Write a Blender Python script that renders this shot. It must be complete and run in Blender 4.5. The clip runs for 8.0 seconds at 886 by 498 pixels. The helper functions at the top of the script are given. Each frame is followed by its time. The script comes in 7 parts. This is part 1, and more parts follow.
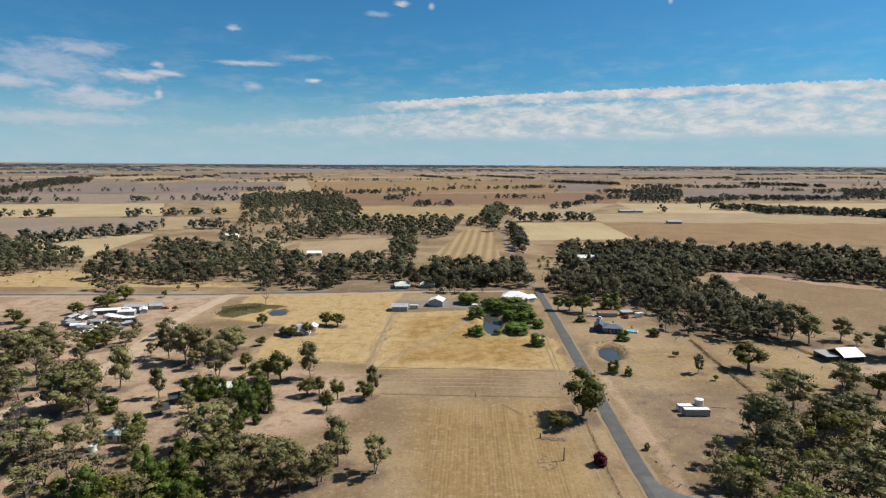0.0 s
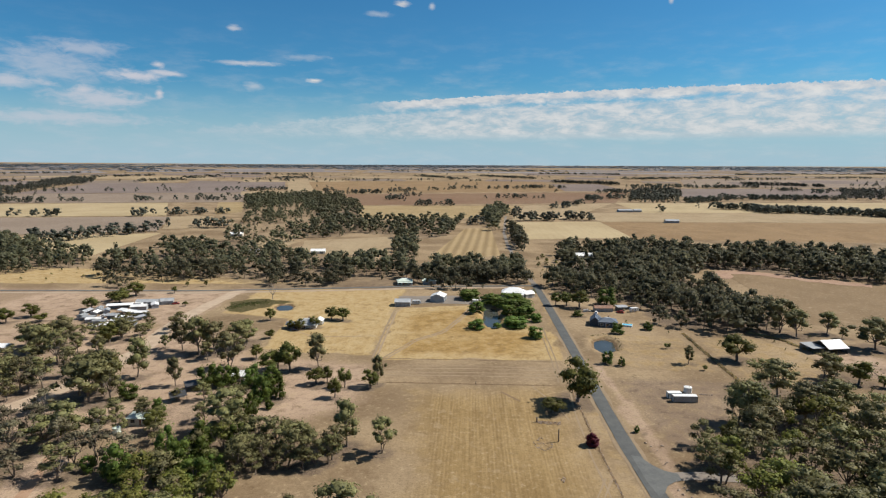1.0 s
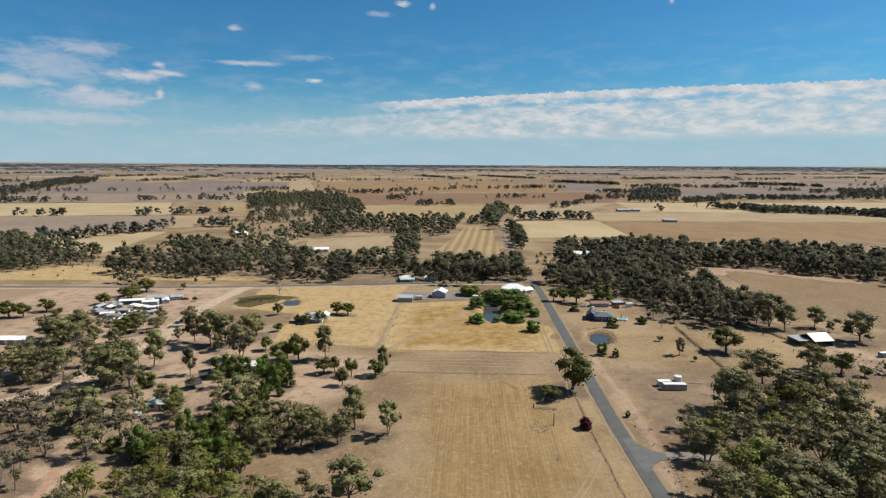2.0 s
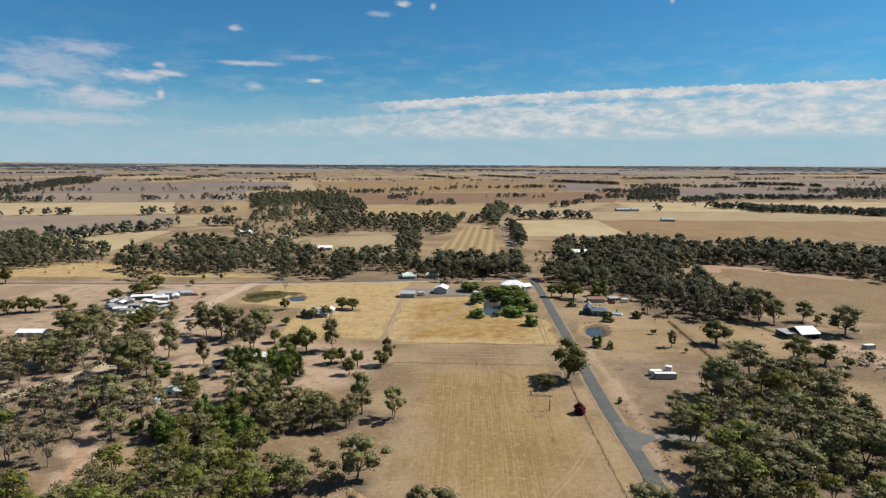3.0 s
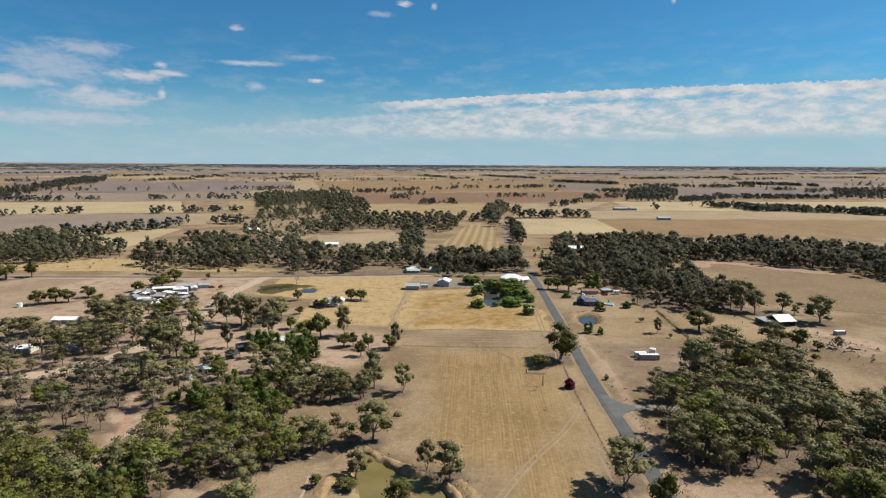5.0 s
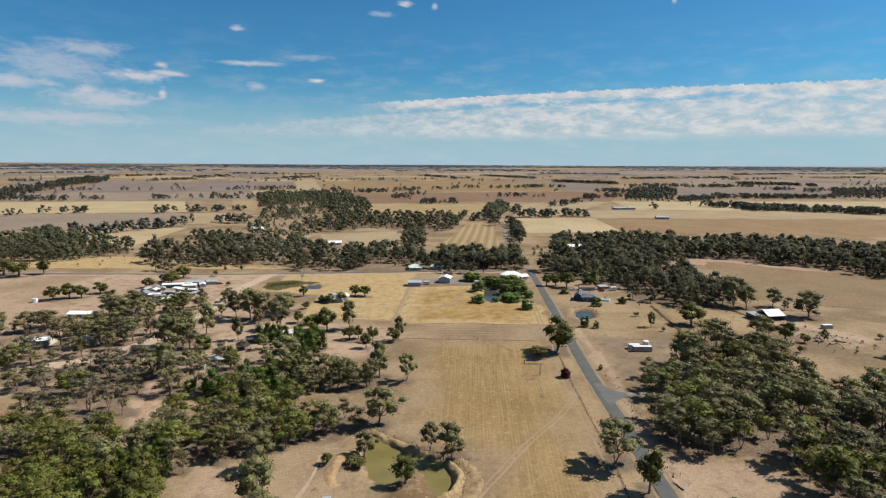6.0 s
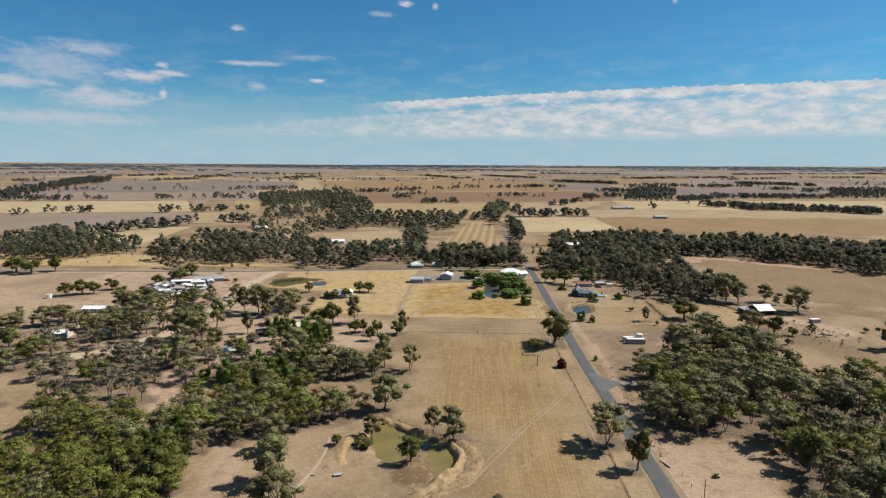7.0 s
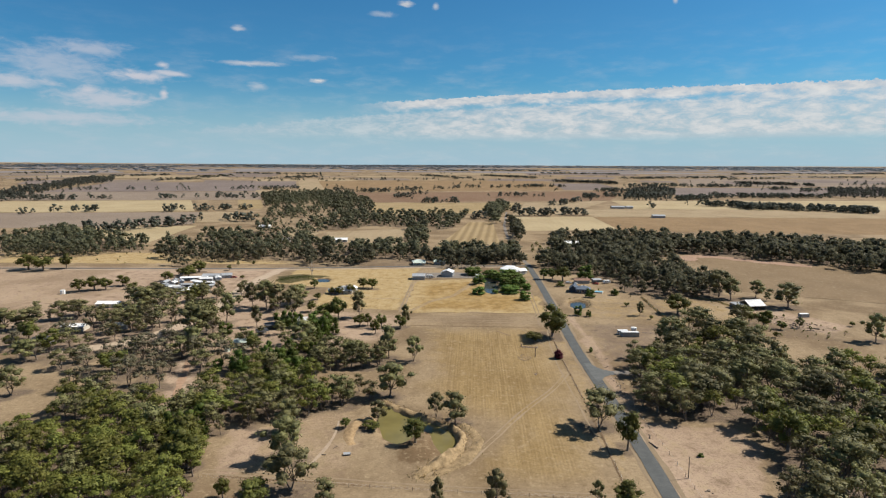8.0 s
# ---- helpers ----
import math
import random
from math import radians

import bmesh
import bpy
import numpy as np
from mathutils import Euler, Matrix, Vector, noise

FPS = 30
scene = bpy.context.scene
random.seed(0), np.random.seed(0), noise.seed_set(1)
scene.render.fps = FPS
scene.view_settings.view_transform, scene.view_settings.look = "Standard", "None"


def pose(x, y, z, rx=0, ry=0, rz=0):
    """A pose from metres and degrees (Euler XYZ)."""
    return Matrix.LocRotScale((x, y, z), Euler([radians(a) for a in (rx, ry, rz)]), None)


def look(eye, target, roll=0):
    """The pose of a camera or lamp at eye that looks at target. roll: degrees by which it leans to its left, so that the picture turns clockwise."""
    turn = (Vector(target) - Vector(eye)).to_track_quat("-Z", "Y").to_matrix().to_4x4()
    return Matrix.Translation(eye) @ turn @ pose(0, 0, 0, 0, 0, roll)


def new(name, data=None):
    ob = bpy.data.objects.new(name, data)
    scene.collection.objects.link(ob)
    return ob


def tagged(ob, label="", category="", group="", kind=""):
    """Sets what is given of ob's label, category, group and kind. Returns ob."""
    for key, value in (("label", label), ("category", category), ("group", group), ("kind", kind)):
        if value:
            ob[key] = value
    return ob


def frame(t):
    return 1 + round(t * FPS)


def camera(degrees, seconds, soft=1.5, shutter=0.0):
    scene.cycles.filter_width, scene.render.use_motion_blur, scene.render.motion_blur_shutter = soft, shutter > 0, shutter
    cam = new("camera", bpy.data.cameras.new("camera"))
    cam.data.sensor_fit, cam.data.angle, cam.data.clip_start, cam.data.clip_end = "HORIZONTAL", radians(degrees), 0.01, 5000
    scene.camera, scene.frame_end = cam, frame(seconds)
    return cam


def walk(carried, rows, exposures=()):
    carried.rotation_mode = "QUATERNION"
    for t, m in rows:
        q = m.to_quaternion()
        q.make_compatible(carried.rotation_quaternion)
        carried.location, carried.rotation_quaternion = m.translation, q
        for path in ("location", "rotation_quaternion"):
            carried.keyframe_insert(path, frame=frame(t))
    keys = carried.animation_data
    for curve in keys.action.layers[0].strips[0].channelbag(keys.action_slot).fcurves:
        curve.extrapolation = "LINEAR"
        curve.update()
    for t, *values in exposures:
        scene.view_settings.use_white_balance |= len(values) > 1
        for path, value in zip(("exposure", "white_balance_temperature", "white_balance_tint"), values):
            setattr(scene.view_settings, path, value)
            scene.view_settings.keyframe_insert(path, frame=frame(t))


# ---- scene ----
# camera: a drone that flies straight back along the road, 90 m up
cam = camera(73.0, 8.0, soft=1.2)
EYE, SPEED = 90.0, 12.44
walk(cam, [(0.5 * i, pose(0, -SPEED * 0.5 * i, EYE, 81.76, 0, 2.54 + 0.049 * 0.5 * i) @ pose(0, 0, 0, 0, 0, 0.27)) for i in range(17)])

# ---- light ----
SUN = Vector((0.66, 0.185, 0.73)).normalized()
sun_data = bpy.data.lights.new("sun", "SUN")
sun_data.energy, sun_data.angle, sun_data.color = 5.0, radians(0.55), (1.0, 0.94, 0.84)
sun = new("sun", sun_data)
sun.matrix_world = look(SUN * 200, (0, 0, 0))


class Nodes:
    """Short hand for node trees."""

    def __init__(self, tree):
        self.tree = tree
        tree.nodes.clear()

    def add(self, kind, operation="", blend_type="", data_type="", attribute_name="", sky_type="", wave_type="", bands_direction=""):
        node = self.tree.nodes.new(kind)
        if operation:
            node.operation = operation
        if data_type:
            node.data_type = data_type
        if blend_type:
            node.blend_type = blend_type
        if attribute_name:
            node.attribute_name = attribute_name
        if sky_type:
            node.sky_type = sky_type
        if wave_type:
            node.wave_type = wave_type
        if bands_direction:
            node.bands_direction = bands_direction
        return node

    def link(self, a, b):
        self.tree.links.new(a, b)

    def feed(self, socket, value):
        if isinstance(value, bpy.types.NodeSocket):
            self.link(value, socket)
        else:
            socket.default_value = value

    def math(self, operation, a, b=0.0, clamp=False):
        node = self.add("ShaderNodeMath", operation=operation)
        node.use_clamp = clamp
        self.feed(node.inputs[0], a)
        self.feed(node.inputs[1], b)
        return node.outputs[0]

    def step(self, value, low, high):
        node = self.add("ShaderNodeMapRange")
        node.interpolation_type = "SMOOTHSTEP"
        self.feed(node.inputs[0], value)
        self.feed(node.inputs[1], low)
        self.feed(node.inputs[2], high)
        return node.outputs[0]

    def mix(self, factor, a, b, blend="MIX"):
        node = self.add("ShaderNodeMix", data_type="RGBA", blend_type=blend)
        self.feed(node.inputs[0], factor)
        for socket, value in ((node.inputs[6], a), (node.inputs[7], b)):
            self.feed(socket, value if isinstance(value, bpy.types.NodeSocket) else (*value, 1.0))
        return node.outputs[2]

    def noise(self, vector, scale, detail=4.0, rough=0.55, distort=0.0):
        node = self.add("ShaderNodeTexNoise")
        self.link(vector, node.inputs["Vector"])
        node.inputs["Scale"].default_value = scale
        node.inputs["Detail"].default_value = detail
        node.inputs["Roughness"].default_value = rough
        node.inputs["Distortion"].default_value = distort
        return node.outputs[0]

    def stretch(self, vector, scale):
        node = self.add("ShaderNodeVectorMath", operation="MULTIPLY")
        self.link(vector, node.inputs[0])
        node.inputs[1].default_value = scale
        return node.outputs[0]


def make_world():
    world = bpy.data.worlds.new("sky")
    scene.world = world
    world.use_nodes = True
    n = Nodes(world.node_tree)
    sky = n.add("ShaderNodeTexSky", sky_type="NISHITA")
    sky.sun_disc = False
    sky.sun_elevation = math.asin(SUN.z)
    sky.sun_rotation = math.atan2(SUN.x, SUN.y)
    sky.altitude, sky.air_density, sky.dust_density, sky.ozone_density = 150, 1.0, 0.6, 2.2
    place = n.add("ShaderNodeTexCoord").outputs["Generated"]
    split = n.add("ShaderNodeSeparateXYZ")
    n.link(place, split.inputs[0])
    az = n.math("MULTIPLY", n.math("ARCTAN2", split.outputs[0], split.outputs[1]), 57.2958)
    el = n.math("MULTIPLY", n.math("ARCSINE", split.outputs[2]), 57.2958)
    joined = n.add("ShaderNodeCombineXYZ")
    n.link(az, joined.inputs[0])
    n.link(el, joined.inputs[1])
    flat = joined.outputs[0]
    billow = n.noise(n.stretch(flat, (1.0, 1.6, 1.0)), 1.3, 6, 0.62)
    ripple = n.noise(n.stretch(flat, (0.55, 1.5, 1.0)), 0.75, 7, 0.68, 0.3)
    puff = n.noise(n.stretch(flat, (0.8, 2.2, 1.0)), 0.9, 6, 0.6, 0.4)
    wisp = n.noise(n.stretch(flat, (0.5, 1.8, 1.0)), 0.5, 6, 0.6)
    # the long bank of cloud low over the horizon, its upper edge rising to the right, split by a slot of blue
    top = n.math("ADD", n.math("MULTIPLY", az, n.math("SUBTRACT", 0.055, n.math("MULTIPLY", az, 0.0014))), 6.1)
    tufts = n.noise(n.stretch(flat, (1.0, 1.3, 1.0)), 3.0, 4, 0.6)
    ragged = n.math("ADD", n.math("ADD", top, n.math("MULTIPLY", n.math("SUBTRACT", billow, 0.55), 0.6)), n.math("MULTIPLY", n.math("SUBTRACT", tufts, 0.5), 0.55))
    under = n.math("SUBTRACT", el, top)
    crest = n.math("MULTIPLY", n.step(el, n.math("ADD", ragged, 0.02), n.math("SUBTRACT", ragged, 0.12)), n.step(n.math("ADD", under, n.math("MULTIPLY", n.math("SUBTRACT", ripple, 0.5), 1.6)), -1.25, -0.5))
    crest = n.math("MULTIPLY", crest, n.step(az, -12.5, -5.0))
    crest = n.math("MULTIPLY", crest, n.math("ADD", 0.66, n.math("MULTIPLY", n.step(ripple, 0.3, 0.6), 0.3)))
    edge = n.math("ADD", -1.15, n.math("ADD", n.math("MULTIPLY", n.math("SUBTRACT", billow, 0.5), 1.1), n.math("MULTIPLY", n.step(az, 16.0, 32.0), 0.8)))
    sheet = n.math("MULTIPLY", n.step(under, n.math("ADD", edge, 0.25), n.math("SUBTRACT", edge, 0.25)), n.step(el, 1.7, 2.9))
    sheet = n.math("MULTIPLY", sheet, n.math("ADD", n.math("MULTIPLY", n.step(az, -32.0, -20.0), 0.5), n.math("MULTIPLY", n.step(az, -16.0, 2.0), 0.5)))
    sheet = n.math("MULTIPLY", sheet, n.math("ADD", 0.3, n.math("MULTIPLY", n.step(ripple, 0.32, 0.62), 0.58)))
    hem = n.math("MULTIPLY", n.math("MULTIPLY", n.step(el, 1.9, 2.5), n.step(el, 3.2, 2.6)), n.math("MULTIPLY", n.step(az, -12.0, 2.0), 0.5))
    bank = n.math("MAXIMUM", n.math("MAXIMUM", crest, sheet), hem)
    # loose heaps of cloud
    heaps = n.math("MULTIPLY", 0.0, 0.0)
    for a, e, w, h, solid in ((-37.8, 6.0, 3.6, 0.6, 0.6), (-35.2, 7.4, 5.2, 1.7, 0.42), (-29.3, 7.0, 3.0, 0.55, 0.75), (-27.4, 7.95, 0.6, 0.32, 1.0), (-27.0, 7.3, 2.2, 0.3, 0.7), (-27.4, 5.65, 0.42, 0.55, 0.9),
                              (-31.8, 5.0, 4.4, 0.95, 0.6), (-33.0, 5.6, 1.3, 0.5, 0.75), (-35.0, 3.4, 8.5, 0.7, 0.5), (-32.6, 8.8, 3.2, 0.75, 0.45), (-20.2, 8.5, 3.4, 0.25, 0.6), (-15.5, 9.2, 2.5, 0.3, 0.3),
                              (-14.5, 7.25, 0.9, 0.2, 0.85), (-21.2, 11.35, 0.7, 0.3, 0.6), (-19.8, 6.6, 0.9, 0.45, 0.4), (-6.4, 14.0, 0.75, 0.3, 0.75), (-3.7, 13.8, 0.35, 0.3, 0.5), (17.3, 13.6, 0.22, 0.3, 0.55), (-8.6, 13.1, 1.3, 0.3, 0.3)):
        dx = n.math("MULTIPLY", n.math("SUBTRACT", az, a), 1.0 / w)
        dy = n.math("MULTIPLY", n.math("SUBTRACT", el, e), 1.0 / h)
        far_off = n.math("SQRT", n.math("ADD", n.math("MULTIPLY", dx, dx), n.math("MULTIPLY", dy, dy)))
        shape = n.math("ADD", far_off, n.math("MULTIPLY", n.math("SUBTRACT", puff, 0.5), 1.9))
        heaps = n.math("MAXIMUM", heaps, n.math("MULTIPLY", n.step(shape, 1.25, 0.0), min(1.0, solid * 1.25)))
    # thin veil
    veil = n.math("MULTIPLY", n.math("MULTIPLY", n.step(wisp, 0.42, 0.8), n.step(el, 14.0, 5.0)), 0.25)
    cover = n.math("MAXIMUM", n.math("MAXIMUM", bank, heaps), veil)
    tone = n.mix(n.step(ripple, 0.3, 0.75), (7.0, 7.2, 7.6), (9.7, 9.7, 9.6))
    tone = n.mix(n.step(az, -12.0, -30.0), tone, (7.6, 7.7, 8.5))
    # the unseen upper sky is tinted warmer, added to make shadows less blue
    hue = n.mix(n.step(el, 17.0, 50.0), (0.335, 0.89, 1.20), (0.92, 0.88, 0.80))
    tinted = n.mix(1.0, sky.outputs[0], hue, "MULTIPLY")
    low = n.mix(n.math("MULTIPLY", n.step(el, 8.0, 0.0), 0.92), tinted, (5.0, 7.1, 8.4))
    final = n.mix(cover, low, tone)
    back = n.add("ShaderNodeBackground")
    n.link(final, back.inputs[0])
    back.inputs[1].default_value = 0.0612
    out = n.add("ShaderNodeOutputWorld")
    n.link(back.outputs[0], out.inputs[0])


make_world()
scene.view_settings.exposure = 0.32


# ---- materials ----
def material(name, low, high, scale=1.0, rough=0.8, metal=0.0, bump=0.3, spread=0.12, fine=9.0, spec=0.3):
    """Two tones broken up at two scales, a little change from object to object, and fine relief."""
    m = bpy.data.materials.new(name)
    m.use_nodes = True
    n = Nodes(m.node_tree)
    place = n.add("ShaderNodeTexCoord").outputs["Object"]
    broad = n.noise(place, scale, 4, 0.6)
    small = n.noise(place, scale * fine, 3, 0.6)
    tone = n.mix(n.step(n.math("ADD", n.math("MULTIPLY", broad, 0.6), n.math("MULTIPLY", small, 0.4)), 0.3, 0.7), low, high)
    chance = n.add("ShaderNodeObjectInfo").outputs["Random"]
    hue = n.add("ShaderNodeHueSaturation")
    n.link(tone, hue.inputs["Color"])
    n.link(n.math("ADD", n.math("MULTIPLY", chance, spread * 2), 1.0 - spread), hue.inputs["Value"])
    shader = n.add("ShaderNodeBsdfPrincipled")
    n.link(hue.outputs[0], shader.inputs["Base Color"])
    shader.inputs["Roughness"].default_value = rough
    shader.inputs["Metallic"].default_value = metal
    shader.inputs["Specular IOR Level"].default_value = spec
    if bump:
        relief = n.add("ShaderNodeBump")
        relief.inputs["Strength"].default_value = bump
        relief.inputs["Distance"].default_value = 0.05
        n.link(small, relief.inputs["Height"])
        n.link(relief.outputs[0], shader.inputs["Normal"])
    out = n.add("ShaderNodeOutputMaterial")
    n.link(shader.outputs[0], out.inputs[0])
    return m


def leaf_material(name, low, high, pale, glow=0.46):
    """Foliage: each leaf clump has its own tone, each tree too; some light comes through."""
    m = bpy.data.materials.new(name)
    m.use_nodes = True
    n = Nodes(m.node_tree)
    geo = n.add("ShaderNodeNewGeometry")
    place = n.add("ShaderNodeTexCoord").outputs["Object"]
    patch = n.noise(place, 0.45, 3, 0.6)
    stand = n.noise(place, 0.085, 2, 0.5)
    tone = n.mix(geo.outputs["Random Per Island"], low, high)
    tone = n.mix(n.math("MULTIPLY", n.step(patch, 0.45, 0.75), 0.55), tone, pale)
    spray = n.noise(place, 3.2, 3, 0.7)
    chance = n.add("ShaderNodeObjectInfo").outputs["Random"]
    hue = n.add("ShaderNodeHueSaturation")
    n.link(tone, hue.inputs["Color"])
    n.link(n.math("ADD", n.math("MULTIPLY", chance, 0.032), 0.488), hue.inputs["Hue"])
    each = n.math("ADD", n.math("ADD", n.math("MULTIPLY", chance, 0.45), 0.55), n.math("MULTIPLY", n.step(stand, 0.32, 0.68), 0.7))
    n.link(n.math("MULTIPLY", each, n.math("ADD", 0.72, n.math("MULTIPLY", n.step(spray, 0.3, 0.7), 0.56))), hue.inputs["Value"])
    shader = n.add("ShaderNodeBsdfPrincipled")
    n.link(hue.outputs[0], shader.inputs["Base Color"])
    shader.inputs["Roughness"].default_value = 0.6
    shader.inputs["Specular IOR Level"].default_value = 0.25
    lit = n.add("ShaderNodeBsdfTranslucent")
    n.link(hue.outputs[0], lit.inputs[0])
    both = n.add("ShaderNodeMixShader")
    both.inputs[0].default_value = glow
    n.link(shader.outputs[0], both.inputs[1])
    n.link(lit.outputs[0], both.inputs[2])
    out = n.add("ShaderNodeOutputMaterial")
    n.link(both.outputs[0], out.inputs[0])
    return m


def land_material(name, base, second, dry=0.5, rows=0.0, turn=0.0, spacing=3.0, marked=False, patch=0.02):
    """Dry farm land in the place's own metres: broad patches, blotches, tufts, and drill rows where a paddock was cropped."""
    m = bpy.data.materials.new(name)
    m.use_nodes = True
    n = Nodes(m.node_tree)
    place = n.add("ShaderNodeNewGeometry").outputs["Position"]
    broad = n.noise(place, patch, 5, 0.6, 0.4)
    blotch = n.noise(place, 0.16, 5, 0.65, 0.3)
    tuft = n.noise(place, 1.7, 4, 0.7)
    grit = n.noise(place, 0.55, 4, 0.7)
    streak = n.noise(n.stretch(place, (1.0, 0.22, 1.0)), 0.35, 4, 0.65)
    tone = n.mix(n.step(broad, 0.35, 0.66), base, second)
    if marked:
        mark = n.add("ShaderNodeAttribute", attribute_name="cover")
        rgb = n.add("ShaderNodeSeparateColor")
        n.link(mark.outputs["Color"], rgb.inputs[0])
        more = n.add("ShaderNodeAttribute", attribute_name="marks")
        extra = n.add("ShaderNodeSeparateColor")
        n.link(more.outputs["Color"], extra.inputs[0])
        gold = n.mix(n.step(n.math("ADD", n.math("MULTIPLY", blotch, 0.6), n.math("MULTIPLY", streak, 0.4)), 0.36, 0.64), (0.500, 0.370, 0.196), (0.395, 0.268, 0.122))
        pink = n.mix(n.step(n.math("ADD", n.math("MULTIPLY", blotch, 0.6), n.math("MULTIPLY", broad, 0.4)), 0.36, 0.62), (0.510, 0.368, 0.268), (0.315, 0.220, 0.154))
        # leaf litter, its dark tones also standing in for shade under trees
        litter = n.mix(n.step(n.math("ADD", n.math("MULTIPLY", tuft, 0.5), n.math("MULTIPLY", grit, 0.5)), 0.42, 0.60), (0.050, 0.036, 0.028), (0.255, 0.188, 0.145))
        gold = n.mix(mark.outputs["Alpha"], gold, n.mix(n.step(blotch, 0.36, 0.62), (0.405, 0.264, 0.104), (0.300, 0.184, 0.066)))
        edge = n.math("MULTIPLY", n.math("SUBTRACT", blotch, 0.5), 1.1)
        tone = n.mix(n.step(n.math("ADD", rgb.outputs[0], edge), 0.25, 0.75), tone, gold)
        tone = n.mix(n.step(n.math("ADD", rgb.outputs[1], edge), 0.25, 0.75), tone, pink)
        drill = n.noise(n.stretch(place, (1.0, 0.035, 1.0)), 0.9, 5, 0.65)
        stubble = n.mix(n.step(n.math("ADD", n.math("MULTIPLY", drill, 0.7), n.math("MULTIPLY", broad, 0.3)), 0.36, 0.62), (0.385, 0.261, 0.116), (0.266, 0.170, 0.067))
        tone = n.mix(n.math("MULTIPLY", extra.outputs[0], 0.75), tone, stubble)
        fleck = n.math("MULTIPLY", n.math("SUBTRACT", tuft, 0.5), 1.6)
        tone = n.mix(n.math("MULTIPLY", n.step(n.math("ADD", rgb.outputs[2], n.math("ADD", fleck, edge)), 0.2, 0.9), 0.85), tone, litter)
        # rushes and damp ground round the dams
        tone = n.mix(n.step(n.math("ADD", extra.outputs[1], edge), 0.3, 0.7), tone, (0.086, 0.074, 0.030))
        tone = n.mix(n.step(n.math("ADD", extra.outputs[2], edge), 0.3, 0.7), tone, (0.178, 0.116, 0.066))
    wave = None
    if rows or marked:
        wave = n.add("ShaderNodeTexWave", wave_type="BANDS", bands_direction="X")
        turned = n.add("ShaderNodeMapping")
        n.link(place, turned.inputs[0])
        turned.inputs["Rotation"].default_value = (0, 0, turn)
        n.link(turned.outputs[0], wave.inputs["Vector"])
        wave.inputs["Scale"].default_value = 0.314 / spacing
        wave.inputs["Distortion"].default_value = 1.2 if marked else (0.6 if rows > 0.4 else 5.0)
        wave.inputs["Detail"].default_value = 3.0
        wave.inputs["Detail Scale"].default_value = 0.25
        strength = n.math("MULTIPLY", extra.outputs[0], 0.36) if marked else rows
        faint = n.math("MULTIPLY", n.math("MULTIPLY", n.step(n.noise(n.stretch(place, (1, 0.12, 1)), 0.12, 3), 0.3, 0.65), strength), wave.outputs[1])
        if rows > 0.4:
            faint = n.math("MULTIPLY", wave.outputs[1], rows)
        tone = n.mix(faint, tone, (0.142, 0.088, 0.037))
    tone = n.mix(n.math("MULTIPLY", n.step(tuft, 0.47, 0.68), 0.74 * dry), tone, (0.080, 0.054, 0.026))
    tone = n.mix(n.math("MULTIPLY", n.step(grit, 0.51, 0.70), 0.66 * dry), tone, (0.120, 0.080, 0.041))
    tone = n.mix(n.math("MULTIPLY", n.step(blotch, 0.54, 0.72), 0.72 * dry), tone, (0.136, 0.090, 0.046))
    tone = n.mix(n.math("MULTIPLY", n.step(grit, 0.47, 0.28), 0.66), tone, (0.430, 0.328, 0.205))
    tone = n.mix(n.math("MULTIPLY", n.step(blotch, 0.44, 0.27), 0.5), tone, (0.390, 0.292, 0.180))
    # paddock sheets get more blue, part of it for haze over the distance
    tone = n.mix(1.0, tone, (0.875, 0.893, 0.893) if marked else (0.885, 0.935, 1.02), "MULTIPLY")
    shader = n.add("ShaderNodeBsdfPrincipled")
    n.link(tone, shader.inputs["Base Color"])
    shader.inputs["Roughness"].default_value = 0.95
    shader.inputs["Specular IOR Level"].default_value = 0.1
    relief = n.add("ShaderNodeBump")
    relief.inputs["Strength"].default_value = 0.6
    relief.inputs["Distance"].default_value = 0.25
    n.link(n.math("ADD", n.math("MULTIPLY", tuft, 0.6), blotch), relief.inputs["Height"])
    n.link(relief.outputs[0], shader.inputs["Normal"])
    out = n.add("ShaderNodeOutputMaterial")
    n.link(shader.outputs[0], out.inputs[0])
    return m


def water_material(name, tone, rough):
    m = bpy.data.materials.new(name)
    m.use_nodes = True
    n = Nodes(m.node_tree)
    place = n.add("ShaderNodeNewGeometry").outputs["Position"]
    silt = n.noise(place, 0.12, 3)
    shader = n.add("ShaderNodeBsdfPrincipled")
    n.link(n.mix(n.step(silt, 0.3, 0.7), tone, tuple(c * 1.25 for c in tone)), shader.inputs["Base Color"])
    shader.inputs["Roughness"].default_value = rough
    shader.inputs["IOR"].default_value = 1.33
    relief = n.add("ShaderNodeBump")
    relief.inputs["Strength"].default_value = 0.08
    n.link(n.noise(place, 2.5, 3), relief.inputs["Height"])
    n.link(relief.outputs[0], shader.inputs["Normal"])
    out = n.add("ShaderNodeOutputMaterial")
    n.link(shader.outputs[0], out.inputs[0])
    return m


LAND = land_material("dry_land", (0.355, 0.258, 0.160), (0.205, 0.140, 0.084), marked=True, spacing=1.15)
STRAW = land_material("straw_paddock", (0.405, 0.298, 0.172), (0.345, 0.246, 0.138), rows=0.12, spacing=9.0)
GOLD = land_material("gold_paddock", (0.390, 0.280, 0.138), (0.335, 0.232, 0.108), rows=0.1, spacing=10.0)
STRIPED = land_material("striped_paddock", (0.420, 0.298, 0.152), (0.372, 0.258, 0.126), dry=0.3, rows=0.55, turn=0.05, spacing=10.0)
PALE = land_material("pale_paddock", (0.285, 0.215, 0.156), (0.245, 0.180, 0.130), patch=0.008)
